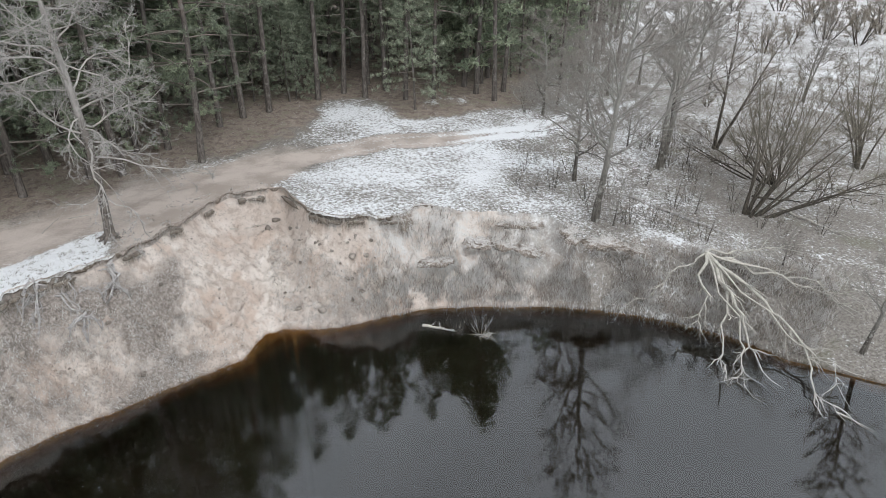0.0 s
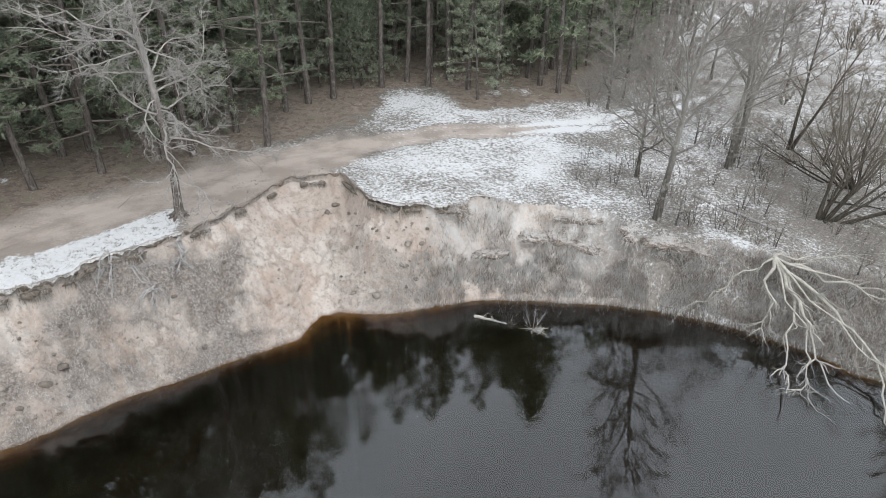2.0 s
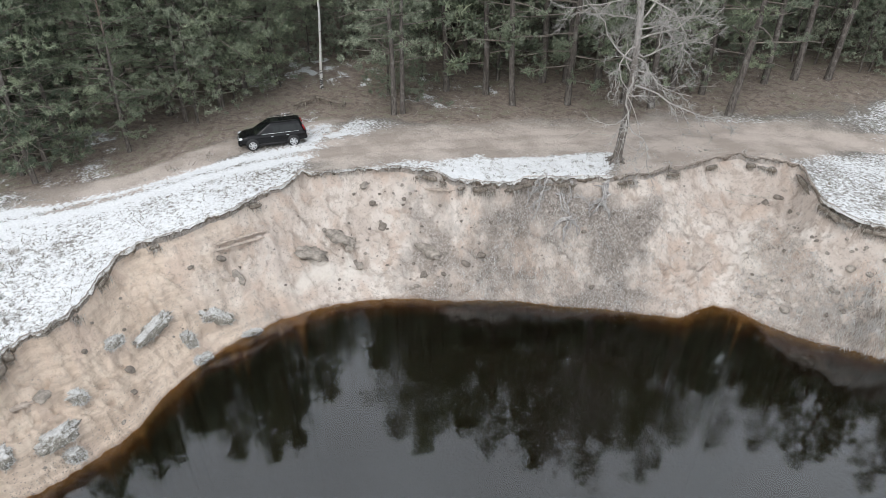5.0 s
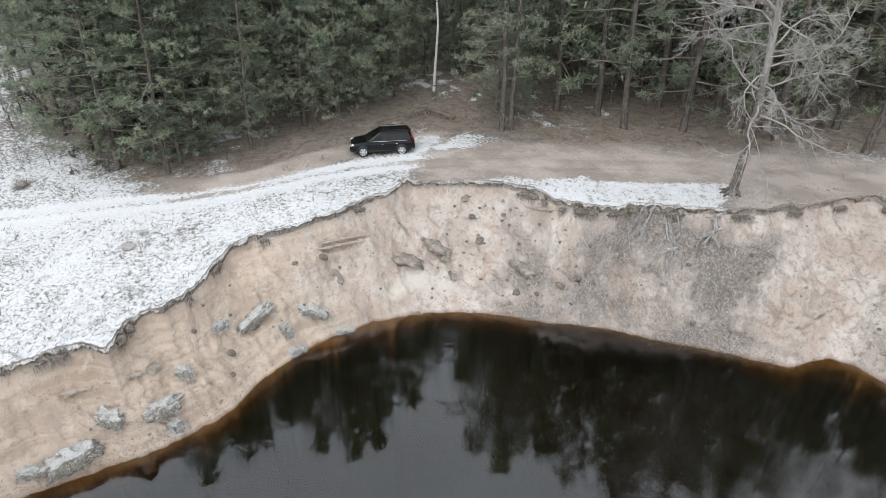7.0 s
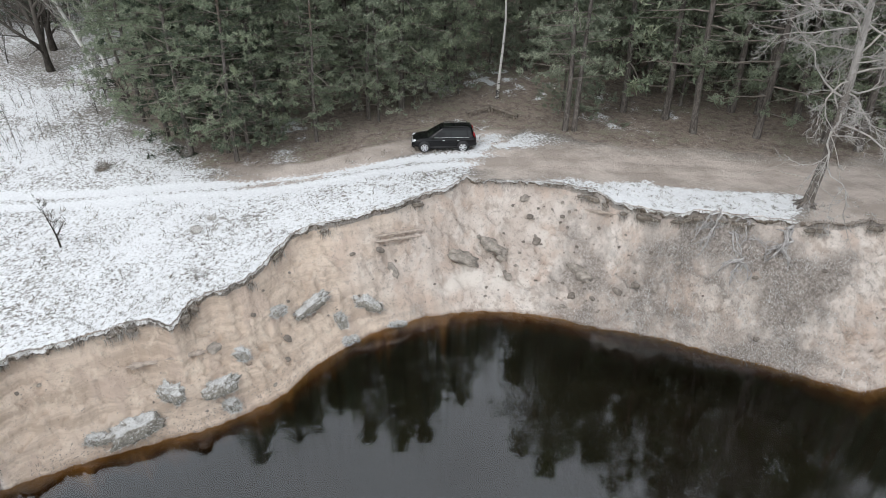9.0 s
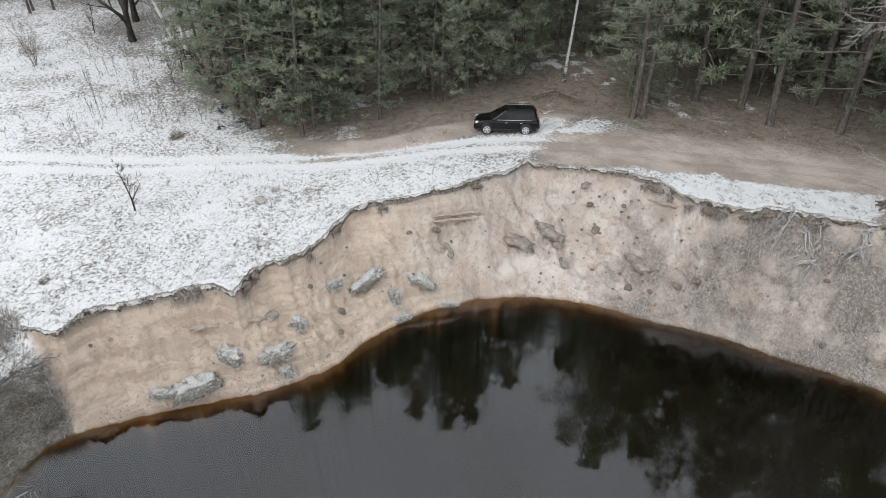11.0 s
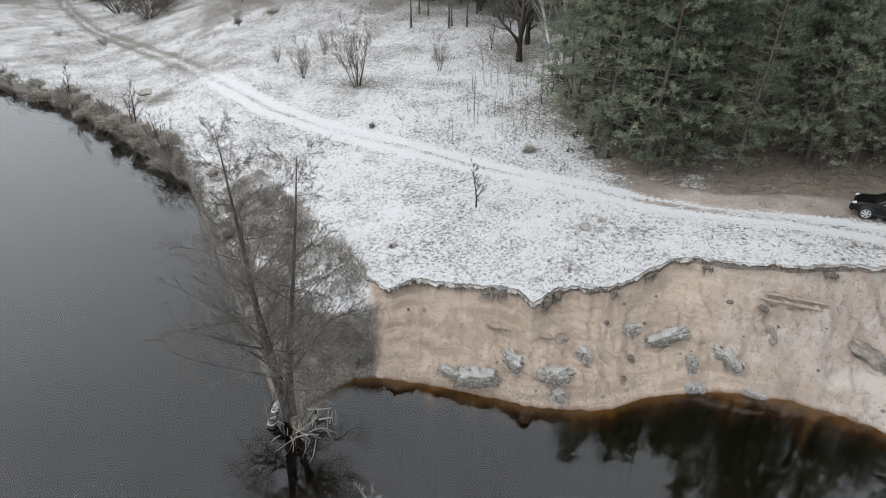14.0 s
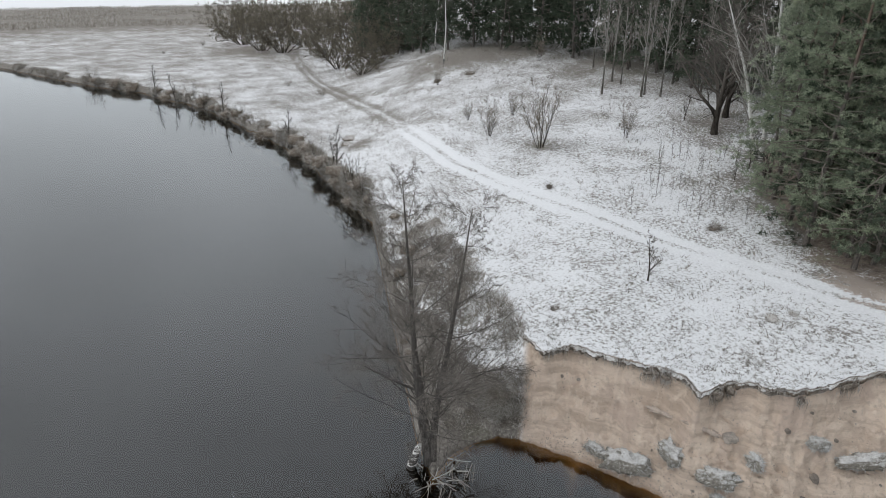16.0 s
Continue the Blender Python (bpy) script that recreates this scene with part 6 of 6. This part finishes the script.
def build_fallen_tree():
    """Bleached crown that hangs from the brink down into the river."""
    rng = np.random.RandomState(12)
    top = np.array((16.50, 33.89, 3.75))
    ob = thing("fallen_tree", pose(*top), "dead bleached tree hanging down the bank into the river", "dead tree")
    stump = Mesh()
    root = np.array((*(17.34, 34.35), 0))
    root[2] = ground_at(root[0], root[1]) - 0.2
    stump.tube([root - top, (root - top) * 0.5 + (0.1, 0.1, 0.1), (0, 0, 0), (-0.12, -0.15, 0.12)], [0.24, 0.2, 0.16, 0.08], 9)
    part("trunk", stump, PALE_WOOD, ob)
    lines = (((0, 0, 0), (15.53, 31.48, 2.20), (15.39, 30.07, 0.30), 0.085),
             ((0, 0, 0), (17.25, 31.47, 2.40), (15.79, 28.51, 1.00), (15.27, 25.72, 0.05), 0.085),
             ((0, 0, 0), (17.37, 30.52, 2.00), (17.12, 27.97, 1.00), (17.57, 25.35, 0.05), 0.095),
             ((0, 0, 0), (16.88, 28.23, 1.20), (16.07, 26.47, 0.40), (16.04, 25.26, 0.05), 0.05),
             ((0, 0, 0), (19.07, 30.98, 2.10), (20.07, 27.95, 1.20), (19.20, 24.72, 0.50), (19.74, 22.93, 0.05), 0.09),
             ((0, 0, 0), (19.34, 28.48, 1.40), (20.66, 26.06, 0.90), (20.52, 23.89, 0.10), 0.05),
             ((0, 0, 0), (19.37, 32.82, 3.00), (21.71, 31.78, 2.60), (23.60, 29.87, 2.20), 0.075),
             ((0, 0, 0), (21.27, 32.46, 3.00), (23.52, 30.79, 2.60), (25.08, 29.28, 2.00), 0.055),
             ((0, 0, 0), (19.16, 34.29, 3.70), (21.82, 34.39, 3.60), 0.06),
             ((0, 0, 0), (14.95, 32.84, 3.40), (13.15, 32.15, 2.40), (10.62, 32.12, 0.50), 0.05))
    for line in lines:
        r = line[-1] * 1.5
        pts = np.array([np.array(p) - top if k else np.zeros(3) for k, p in enumerate(line[:-1])])
        fine = [pts[0]]
        for a, b in zip(pts, pts[1:]):
            for u in (0.25, 0.5, 0.75, 1.0):
                fine.append(a + (b - a) * u + rng.randn(3) * 0.085 * np.linalg.norm(b - a) ** 0.5)
        me, tw = Mesh(), Mesh()
        me.tube(fine, [r * (1 - 0.9 * (k / (len(fine) - 1)) ** 0.75) for k in range(len(fine))], 8)
        for c in range(15):
            j = rng.randint(2, len(fine) - 1)
            l = rng.uniform(0.6, 1.9)
            br = bent(fine[j], turned(fine[j] - fine[j - 1], rng.uniform(0.35, 0.9), rng), l, 5, 0.2, -0.05, rng)
            br[:, 2] = np.maximum(br[:, 2], -top[2] + 0.02)
            me.tube(br, taper(r * 0.38, 5, 0.25), 4, close=False)
            for e in range(5):
                i = rng.randint(1, 6)
                t = bent(br[i], turned(br[i] - br[i - 1], rng.uniform(0.3, 0.9), rng), l * rng.uniform(0.2, 0.5), 3, 0.2, -0.03, rng)
                tw.tube(t, [0.011, 0.009, 0.006, 0], 3, close=False)
        limb = part("limb", me, PALE_WOOD, ob)
        tagged(part("twig_spray", tw, TWIG_PALE, limb, smooth=False), kind="stuff")


def build_point():
    """The alder clump on the western point, with the drift that has caught on it."""
    rng = np.random.RandomState(14)
    foot = (-18.59, -12.10, 0.40)
    make_bare("alder_clump", bare_parts(14.5, 0.21, 301, ((0.0, -0.02), (0.05, -0.09), (-0.04, 0.07)), 0.14, 36, 1.1, 0.31, 0.02, 7, 7, 0.06, fine=0.0055, slim=0.5, haze=12), "bare alder with three stems at the water's edge", "tree", pose(foot[0] - 0.3, foot[1] - 0.2, 0.35), WET_BARK, TWIG_ALDER)
    ob = thing("driftwood_pile", pose(foot[0], foot[1], 0), "tangle of pale driftwood and reeds caught round the trunks", "driftwood")
    for k in range(46):
        me = Mesh()
        p = np.array((rng.uniform(-1.4, 0.9), rng.uniform(-0.3, 1.8), rng.uniform(0.0, 0.45)))
        d = rng.randn(3) * np.array((1, 1, 0.35))
        me.tube(bent(p, d, rng.uniform(0.4, 1.5), 3, 0.12, 0, rng), taper(rng.uniform(0.012, 0.045), 3, 0.4), 5)
        part("stick", me, DRIFT_WOOD if k % 4 else PALE_WOOD, ob)
    log = Mesh()
    log.tube([(0.35, -0.9, 0.0), (0.25, -0.75, 0.5), (0.1, -0.6, 1.1), (0.0, -0.55, 1.35)], [0.24, 0.2, 0.17, 0.05], 9)
    part("broken_trunk", log, BIRCH_BARK, ob, "splintered white trunk stump")
    for p, size in (((-15.72, -7.18, 0.00), 0.36), ((-15.36, -3.59, 0.00), 0.2)):
        make_bare("sunken_bush", bare_parts(4.0, 0.035, 302 + int(size * 100), ((0.3, 0), (-0.4, 0.1), (0.1, 0.4), (0, -0.5)), 0.1, 8, 0.5, 0.4, 0.02, 4, 3, 0.1), "pale twigs of a sunken bush above the water", "bush", pose(p[0], p[1], -0.15) @ Matrix.Diagonal((size, size, size * 0.6, 1)), PALE_WOOD, TWIG_PALE)


def build_drift():
    a, b = np.array((-1.26, 31.34, 0.00)), np.array((0.75, 30.73, 0.00))
    stick("floating_branch", [a + (0, 0, 0.05), a * 0.5 + b * 0.5 + (0, 0, 0.07), b + (0, 0, 0.02)], 0.10, PALE_WOOD, "pale stripped branch lying in the shallows", "branch", 7, 4, 3)
    c = np.array((2.51, 30.31, -0.00))
    ob = thing("snagged_debris", pose(*c), "pale twigs and reed debris snagged in the river", "driftwood")
    rng = np.random.RandomState(4)
    for k in range(26):
        me = Mesh()
        me.tube(bent(rng.randn(3) * (0.25, 0.2, 0.03) + (0, 0, 0.03), rng.randn(3) * (1, 1, 0.12), rng.uniform(0.3, 1.0), 3, 0.15, 0, rng), taper(rng.uniform(0.01, 0.028), 3, 0.4), 4)
        part("stick", me, PALE_WOOD, ob)
    make_bare("sunken_bush", bare_parts(3.6, 0.03, 311, ((0.1, 0.1), (-0.3, 0.3), (0.4, 0.2)), 0.1, 7, 0.5, 0.4, 0.02, 3, 3, 0.1), "bare twigs of a sunken bush above the water", "bush", pose(c[0] - 0.2, c[1] + 0.5, -0.1) @ Matrix.Diagonal((0.6, 0.6, 0.45, 1)), ROOT_WOOD, TWIG)

    def lie(name, p, q, r, mat, label, forks, seed, lift=0.06):
        pts = []
        for u in (0, 0.33, 0.67, 1):
            x, y = p[0] + (q[0] - p[0]) * u, p[1] + (q[1] - p[1]) * u
            pts.append((x, y, ground_at(x, y) + lift))
        stick(name, pts, r, mat, label, "branch", 7, forks, seed, "fallen branches")
    lie("fallen_log", (14.06, 43.18), (19.86, 38.05), 0.14, ROOT_WOOD, "rotten fallen trunk lying on the snowy ground", 4, 21, 0.1)
    lie("fallen_branch", (26.09, 43.39), (28.85, 38.70), 0.10, PALE_WOOD, "pale fallen branch lying under the willow", 5, 22, 0.1)
    lie("fallen_branch", (24.79, 45.44), (29.53, 44.81), 0.09, WILLOW_BARK, "dead branch lying under the willow", 5, 23, 0.1)
    lie("fallen_branch", (-14.44, 37.42), (-11.74, 38.84), 0.035, PALE_WOOD, "thin bare branch lying on the sand slope", 2, 24, 0.05)
    lie("fallen_branch", (-23.75, 35.25), (-21.20, 36.65), 0.03, PALE_WOOD, "thin dead branches lying below the dead pine", 4, 25, 0.04)
    lie("fallen_branch", (-24.09, 33.05), (-24.78, 37.43), 0.025, PALE_WOOD, "thin dead branches lying below the dead pine", 4, 26, 0.04)
    # flecks of foam
    n, m = 330, Mesh()
    t = rng.rand(n)
    x = np.where(t < 0.35, -13.5 + rng.randn(n) * 1.4, np.where(t < 0.8, rng.uniform(-17, 2, n), rng.uniform(-60, -20, n)))
    y = np.where(t < 0.35, -14 + rng.randn(n) * 3.5, np.where(t < 0.8, rng.uniform(15, 27, n), rng.uniform(-70, -25, n)))
    for u, v in zip(x, y):
        r0, r1 = polar(np.array(u), np.array(v))
        if r1 > shore_of(np.array([float(r0)]))[0] - 0.4:
            continue
        r = rng.choice([0.009, 0.015, 0.024], p=[0.6, 0.3, 0.1])
        ring = [(u + r * math.cos(k * 1.047) * rng.uniform(0.6, 1.4), v + r * math.sin(k * 1.047) * rng.uniform(0.6, 1.4), 0.003) for k in range(6)]
        m.add(ring + [(u, v, 0.003 + r * 0.4)], [(k, (k + 1) % 6, 6) for k in range(6)])
    single("foam_flecks", m, plain("white_foam", (0.75, 0.76, 0.76), 0.7, 10, 0.1), "small white flecks of foam on the water", "foam", "stuff", smooth=False)


def build_clumps():
    """Clumps of old grass standing out of meadow snow; one replaces a dark hole."""
    rng = np.random.RandomState(63)
    for p, wide, high, label in (((-33.9, 0.2), 0.55, 0.20, "low mound of snowy grass in the meadow"), ((-34.9, 1.2), 0.3, 0.14, "low mound of snowy grass in the meadow"), ((-46.0, -4.7), 0.35, 0.5, "clump of dark dead weeds in the meadow"),
                                 ((-48.85, -18.9), 0.24, 0.34, "clump of dark dead weeds in the meadow"), ((-29.85, -10.65), 0.24, 0.16, "small dark weed clump standing in for a hole in the snow"), ((-86.5, -48.0), 0.7, 0.7, "clump of dark dead weeds in the meadow"),
                                 ((-83.1, -51.9), 0.6, 0.6, "clump of dark dead weeds in the meadow"), ((-60.7, -51.4), 1.3, 0.3, "flat patch of brown matted weeds near the river"), ((-58.6, -50.2), 0.9, 0.25, "flat patch of brown matted weeds near the river")):
        me = lump(np.array((wide * 2, 0.0, 0.0)), wide * 0.7, high * 0.45, rng, 0.4, 3)
        ob = single("grass_clump", me, SOD, label, "grass clump", m=pose(p[0], p[1], ground_at(*p), 0, 0, rng.uniform(0, 360)), group="grass clumps in the meadow")
        fuzz(ob, me, 500, high * 0.8, 0.5, STRAW_FROST if "snowy" in label else REED_DARK, rng)


def build_shore_tussocks():
    """Tussocks along the low western shore."""
    rng = np.random.RandomState(71)
    shapes = []
    for k in range(4):
        a = (220.5, 224, 228, 232)[k]
        r = float(shore_of(np.array([a]))[0]) + 0.6
        p = (r * math.cos(radians(a)), r * math.sin(radians(a)))
        me = lump(np.array((1.7, 0.0, 0.0)), 0.65, 0.42, rng, 0.45, 3)
        ob = single("tussock", me, TUSSOCK, "brown grass tussock dusted with snow at the water's edge", "tussock", m=pose(p[0], p[1], ground_at(*p), 0, 0, a + 90), group="tussocks on the shore")
        fuzz(ob, me, 420, 0.55, 0.0, REED, rng)
        shapes.append(ob)
    for _ in range(46):
        a = rng.uniform(213, 241)
        rw = float(shore_of(np.array([a]))[0])
        wide = max(float(brink_of(np.array([a]))[0]) - rw, 1.5)
        r = rw + (rng.uniform(0.1, 1.3) * min(wide, 4) if a > 219 else rng.uniform(0.1, 0.9) * wide)
        size = rng.uniform(0.35, 1.15) * (0.7 if a < 219 else 1.0 + 0.005 * r)
        copy_at(shapes[rng.randint(4)], (r * math.cos(radians(a)), r * math.sin(radians(a))), rng.uniform(0, 360), size)


def build_bench():
    """Log bench in three pieces at the edge of the wood."""
    ends = [np.array((*p, 0.0)) for p in ((-42.19, 22.02), (-42.41, 24.21), (-39.80, 25.06))]
    for p in ends:
        p[2] = ground_at(p[0], p[1])
    o = ends[1]
    ob = thing("log_bench", pose(*o), "low weathered log bench at the edge of the wood", "bench")
    wood = plain("weathered_bench_wood", (0.20, 0.17, 0.14), 0.9, 3, 0.35, 0.5)
    for a, b in ((0, 1), (1, 2)):
        pa, pb = ends[a] - o + (0, 0, 0.38), ends[b] - o + (0, 0, 0.38)
        d = (pb - pa) / np.linalg.norm(pb - pa)
        me = Mesh()
        me.tube([pa - d * 0.15, pa * 0.66 + pb * 0.34 + (0, 0, 0.015), pa * 0.33 + pb * 0.67, pb + d * 0.12], [0.12, 0.115, 0.12, 0.11], 9)
        me.add(*disc(pa - d * 0.15, -d, 0.12))
        part("seat_log", me, wood, ob)
        for u in (0.08, 0.5, 0.92):
            p = pa + (pb - pa) * u
            leg = Mesh()
            leg.tube([(p[0], p[1], p[2] - 0.62), (p[0], p[1], p[2] - 0.08)], [0.10, 0.09], 8)
            part("leg", leg, wood, ob)


def disc(p, d, r, n=9):
    s = np.cross(d, (0.31, 0.17, 0.93))
    s = s / np.linalg.norm(s)
    t = np.cross(d, s)
    return [p + r * (math.cos(2 * math.pi * k / n) * s + math.sin(2 * math.pi * k / n) * t) for k in range(n)], [tuple(range(n))]


def build_car():
    at, heading = (-37.23, 17.53), -112.8
    car = thing("car", pose(at[0], at[1], ground_at(at[0], at[1]) - 0.03, 0, 0, heading), "black off-road estate car with roof rails on the sandy track", "car")
    paint = plain("black_car_paint", (0.006, 0.006, 0.007), 0.2, 2, 0.1, 0, 0.0, 0.12, 0.25)
    trim = plain("black_plastic_trim", (0.012, 0.012, 0.013), 0.6, 9, 0.2)
    glass = plain("tinted_car_glass", (0.008, 0.010, 0.010), 0.06, 2, 0.1, 0, 0.0, 0.1, 0.35)
    chrome = plain("silver_alloy", (0.66, 0.67, 0.68), 0.38, 6, 0.1, 0, 0.35)
    rubber = plain("tyre_rubber", (0.02, 0.02, 0.02), 0.85, 20, 0.2)
    lamp = plain("clear_lamp_cover", (0.78, 0.80, 0.82), 0.12, 3, 0.1, 0, 0.3, 1.0)
    red = plain("red_lamp_cover", (0.35, 0.012, 0.015), 0.2, 3, 0.1, 0, 0.0, 1.0)
    # lower body, lofted from tail to nose
    st = ((-2.24, 0.74, 0.50, 0.92), (-2.18, 0.82, 0.42, 1.00), (-2.0, 0.87, 0.36, 1.04), (-1.3, 0.885, 0.30, 1.05), (-0.4, 0.885, 0.28, 1.04), (0.6, 0.885, 0.28, 1.02), (1.1, 0.88, 0.30, 1.01), (1.55, 0.87, 0.32, 0.975),
          (1.95, 0.83, 0.34, 0.90), (2.15, 0.76, 0.38, 0.80), (2.25, 0.64, 0.44, 0.66))
    V, ring = [], 0
    for x, w, lo, hi in st:
        half = [(0.80 * w, lo), (0.97 * w, lo + 0.08), (w, lo + 0.22), (w, hi - 0.22), (0.975 * w, hi - 0.08), (0.90 * w, hi - 0.01), (0.55 * w, hi + 0.025), (0, hi + 0.035)]
        loop = [(x, y, z) for y, z in half] + [(x, -y, z) for y, z in half[-2::-1]]
        ring = len(loop)
        V += loop
    F = [(k * ring + j, k * ring + (j + 1) % ring, (k + 1) * ring + (j + 1) % ring, (k + 1) * ring + j) for k in range(len(st) - 1) for j in range(ring)]
    F += [tuple(range(ring))[::-1], tuple(range((len(st) - 1) * ring, len(st) * ring))]
    me = Mesh()
    me.add(V, F)
    body = part("body", me, paint, car)
    # cabin
    low = [(1.12, 0.80), (0.7, 0.845), (-0.6, 0.85), (-1.9, 0.835), (-2.16, 0.77)]
    high = [(0.22, 0.62), (0.05, 0.655), (-0.6, 0.67), (-1.75, 0.655), (-1.93, 0.60)]
    loop = lambda pts, z: [(x, y, z) for x, y in pts] + [(x, -y, z) for x, y in pts[::-1]]
    levels = [loop(low, 1.0), loop([(a[0] * 0.97 + b[0] * 0.03, a[1] * 0.97 + b[1] * 0.03) for a, b in zip(low, high)], 1.04), loop(high, 1.58), loop([(x * 0.985 - 0.01, y * 0.93) for x, y in high], 1.645), loop([(x * 0.93 - 0.05, y * 0.7) for x, y in high], 1.672)]
    me = Mesh()
    n = len(levels[0])
    me.add(sum(levels, []), [(k * n + j, k * n + (j + 1) % n, (k + 1) * n + (j + 1) % n, (k + 1) * n + j) for k in range(len(levels) - 1) for j in range(n)] + [tuple(range((len(levels) - 1) * n, len(levels) * n))])
    part("cabin", me, paint, car)

    def between(u, v, side):
        """A point of the cabin's flank: u along from front to back, v up."""
        xs = np.linspace(0, 1, len(low))
        lx, ly = np.interp(u, xs, [p[0] for p in low]), np.interp(u, xs, [p[1] for p in low])
        hx, hy = np.interp(u, xs, [p[0] for p in high]), np.interp(u, xs, [p[1] for p in high])
        return np.array((lx + (hx - lx) * v, side * (ly + (hy - ly) * v + 0.008), 1.0 + 0.58 * v))

    for side in (1, -1):
        for u0, u1 in ((0.17, 0.46), (0.48, 0.70), (0.72, 0.84)):
            us = np.linspace(u0, u1, 5)
            pts = [between(u, 0.10, side) for u in us] + [between(u, 0.88, side) for u in us[::-1]]
            me = Mesh()
            me.add(pts + [p - np.array((0, side * 0.012, 0)) for p in pts], [tuple(range(10)), tuple(range(19, 9, -1))] + [(k, (k + 1) % 10, 10 + (k + 1) % 10, 10 + k) for k in range(10)])
            part("side_window", me, glass, car, smooth=False)
    for name, a, b, dx in (("windscreen", (1.10, 0.74, 1.03), (0.25, 0.57, 1.56), 0.012), ("rear_window", (-2.15, 0.68, 1.10), (-1.955, 0.55, 1.53), -0.012)):
        me = Mesh()
        p = [(a[0] + dx, a[1], a[2] + 0.01), (a[0] + dx * 2.5, 0, a[2] + 0.01), (a[0] + dx, -a[1], a[2] + 0.01), (b[0] + dx, -b[1], b[2] + 0.01), (b[0] + dx * 2.5, 0, b[2] + 0.01), (b[0] + dx, b[1], b[2] + 0.01)]
        q = [(x - dx, y, z - 0.012) for x, y, z in p]
        me.add(p + q, [(0, 1, 4, 5), (1, 2, 3, 4), (7, 6, 11, 10), (8, 7, 10, 9)] + [(k, (k + 1) % 6, 6 + (k + 1) % 6, 6 + k) for k in range(6)])
        part(name, me, glass, car, smooth=False)
    me = Mesh()
    me.box((0.85, 0.86, 0.02), pose(-0.45, 0, 1.682), 0.008)
    part("sunroof", me, glass, car, "dark glass sunroof", smooth=False)
    for side in (1, -1):
        me = Mesh()
        me.tube([(0.0, side * 0.575, 1.66), (-0.08, side * 0.58, 1.73), (-1.6, side * 0.575, 1.745), (-1.7, side * 0.57, 1.66)], [0.022] * 4, 6)
        part("roof_rail", me, trim, car)
        me = Mesh()
        me.box((0.12, 0.20, 0.15), pose(0.78, side * 0.96, 1.06), 0.03)
        part("door_mirror", me, paint, car)
        for x in (0.02, -0.98):
            me = Mesh()
            me.box((0.17, 0.03, 0.03), pose(x, side * 0.889, 0.86), 0.008)
            part("door_handle", me, chrome, car, "silver door handle")
        me = Mesh()
        me.box((0.30, 0.26, 0.17), pose(2.06, side * 0.66, 0.80, 0, 16, -side * 24), 0.05)
        part("headlight", me, lamp, car, "clear headlight")
        me = Mesh()
        me.box((0.10, 0.13, 0.42), pose(-2.10, side * 0.735, 1.20, 0, 16, 0), 0.03)
        part("tail_light", me, red, car, "tall red tail light")
        me = Mesh()
        me.box((2.0, 0.04, 0.16), pose(0.02, side * 0.885, 0.36), 0.015)
        part("sill", me, trim, car)
        me = Mesh()
        me.box((2.6, 0.02, 0.025), pose(-0.45, side * 0.862, 1.045), 0.006)
        part("belt_trim", me, chrome, car, "thin silver window trim")
        for x in (1.36, -1.32):
            arch = Mesh()
            arch.tube([(x, side * 0.80, 0.40), (x, side * 0.895, 0.40)], [0.425, 0.415], 28)
            part("wheel_arch", arch, trim, car)
            wheel = part("wheel", tyre(), rubber, car, at=pose(x, side * 0.80, 0.34, 0, 0, 0 if side > 0 else 180))
            part("rim", alloy(), chrome, wheel, "silver alloy rim")
    for name, x, z, d in (("front_bumper", 2.12, 0.45, 0.30), ("rear_bumper", -2.17, 0.52, 0.22)):
        me = Mesh()
        me.box((d, 1.62, 0.26), pose(x, 0, z), 0.07)
        part(name, me, paint if x > 0 else trim, car)
    me = Mesh()
    me.box((0.05, 0.70, 0.12), pose(2.19, 0, 0.72, 0, 15, 0), 0.02)
    part("grille", me, chrome, car, "silver grille bar")
    for x in (2.285, -2.285):
        me = Mesh()
        me.box((0.02, 0.50, 0.11), pose(x, 0, 0.50 if x > 0 else 0.80), 0.004)
        part("number_plate", me, lamp, car, "pale blank number plate", smooth=False)


def tyre():
    me, prof, n = Mesh(), [(0.20, -0.09), (0.32, -0.115), (0.345, -0.08), (0.35, 0), (0.345, 0.08), (0.32, 0.115), (0.235, 0.10), (0.225, 0.07)], 32
    V = [(r * math.cos(2 * math.pi * k / n), y, r * math.sin(2 * math.pi * k / n)) for k in range(n) for r, y in prof]
    m = len(prof)
    me.add(V, [(k * m + j, k * m + j + 1, ((k + 1) % n) * m + j + 1, ((k + 1) % n) * m + j) for k in range(n) for j in range(m - 1)])
    return me


def alloy():
    me, n = Mesh(), 32
    V = [(r * math.cos(2 * math.pi * k / n), y, r * math.sin(2 * math.pi * k / n)) for k in range(n) for r, y in ((0.255, 0.075), (0.255, 0.112), (0.225, 0.108), (0.215, 0.05))]
    me.add(V, [(k * 4 + j, k * 4 + j + 1, ((k + 1) % n) * 4 + j + 1, ((k + 1) % n) * 4 + j) for k in range(n) for j in range(3)])
    me.tube([(0, 0.03, 0), (0, 0.10, 0)], [0.07, 0.055], 16)
    for k in range(6):
        a = 360 * k / 6
        me.box((0.19, 0.035, 0.085), pose(0, 0, 0, 0, a, 0) @ pose(0.14, 0.092, 0), 0.01)
    return me


build_car()
build_snag()
build_roots()
build_fallen_tree()
build_point()
build_clumps()
build_shore_tussocks()
build_bench()
build_drift()
build_clods()
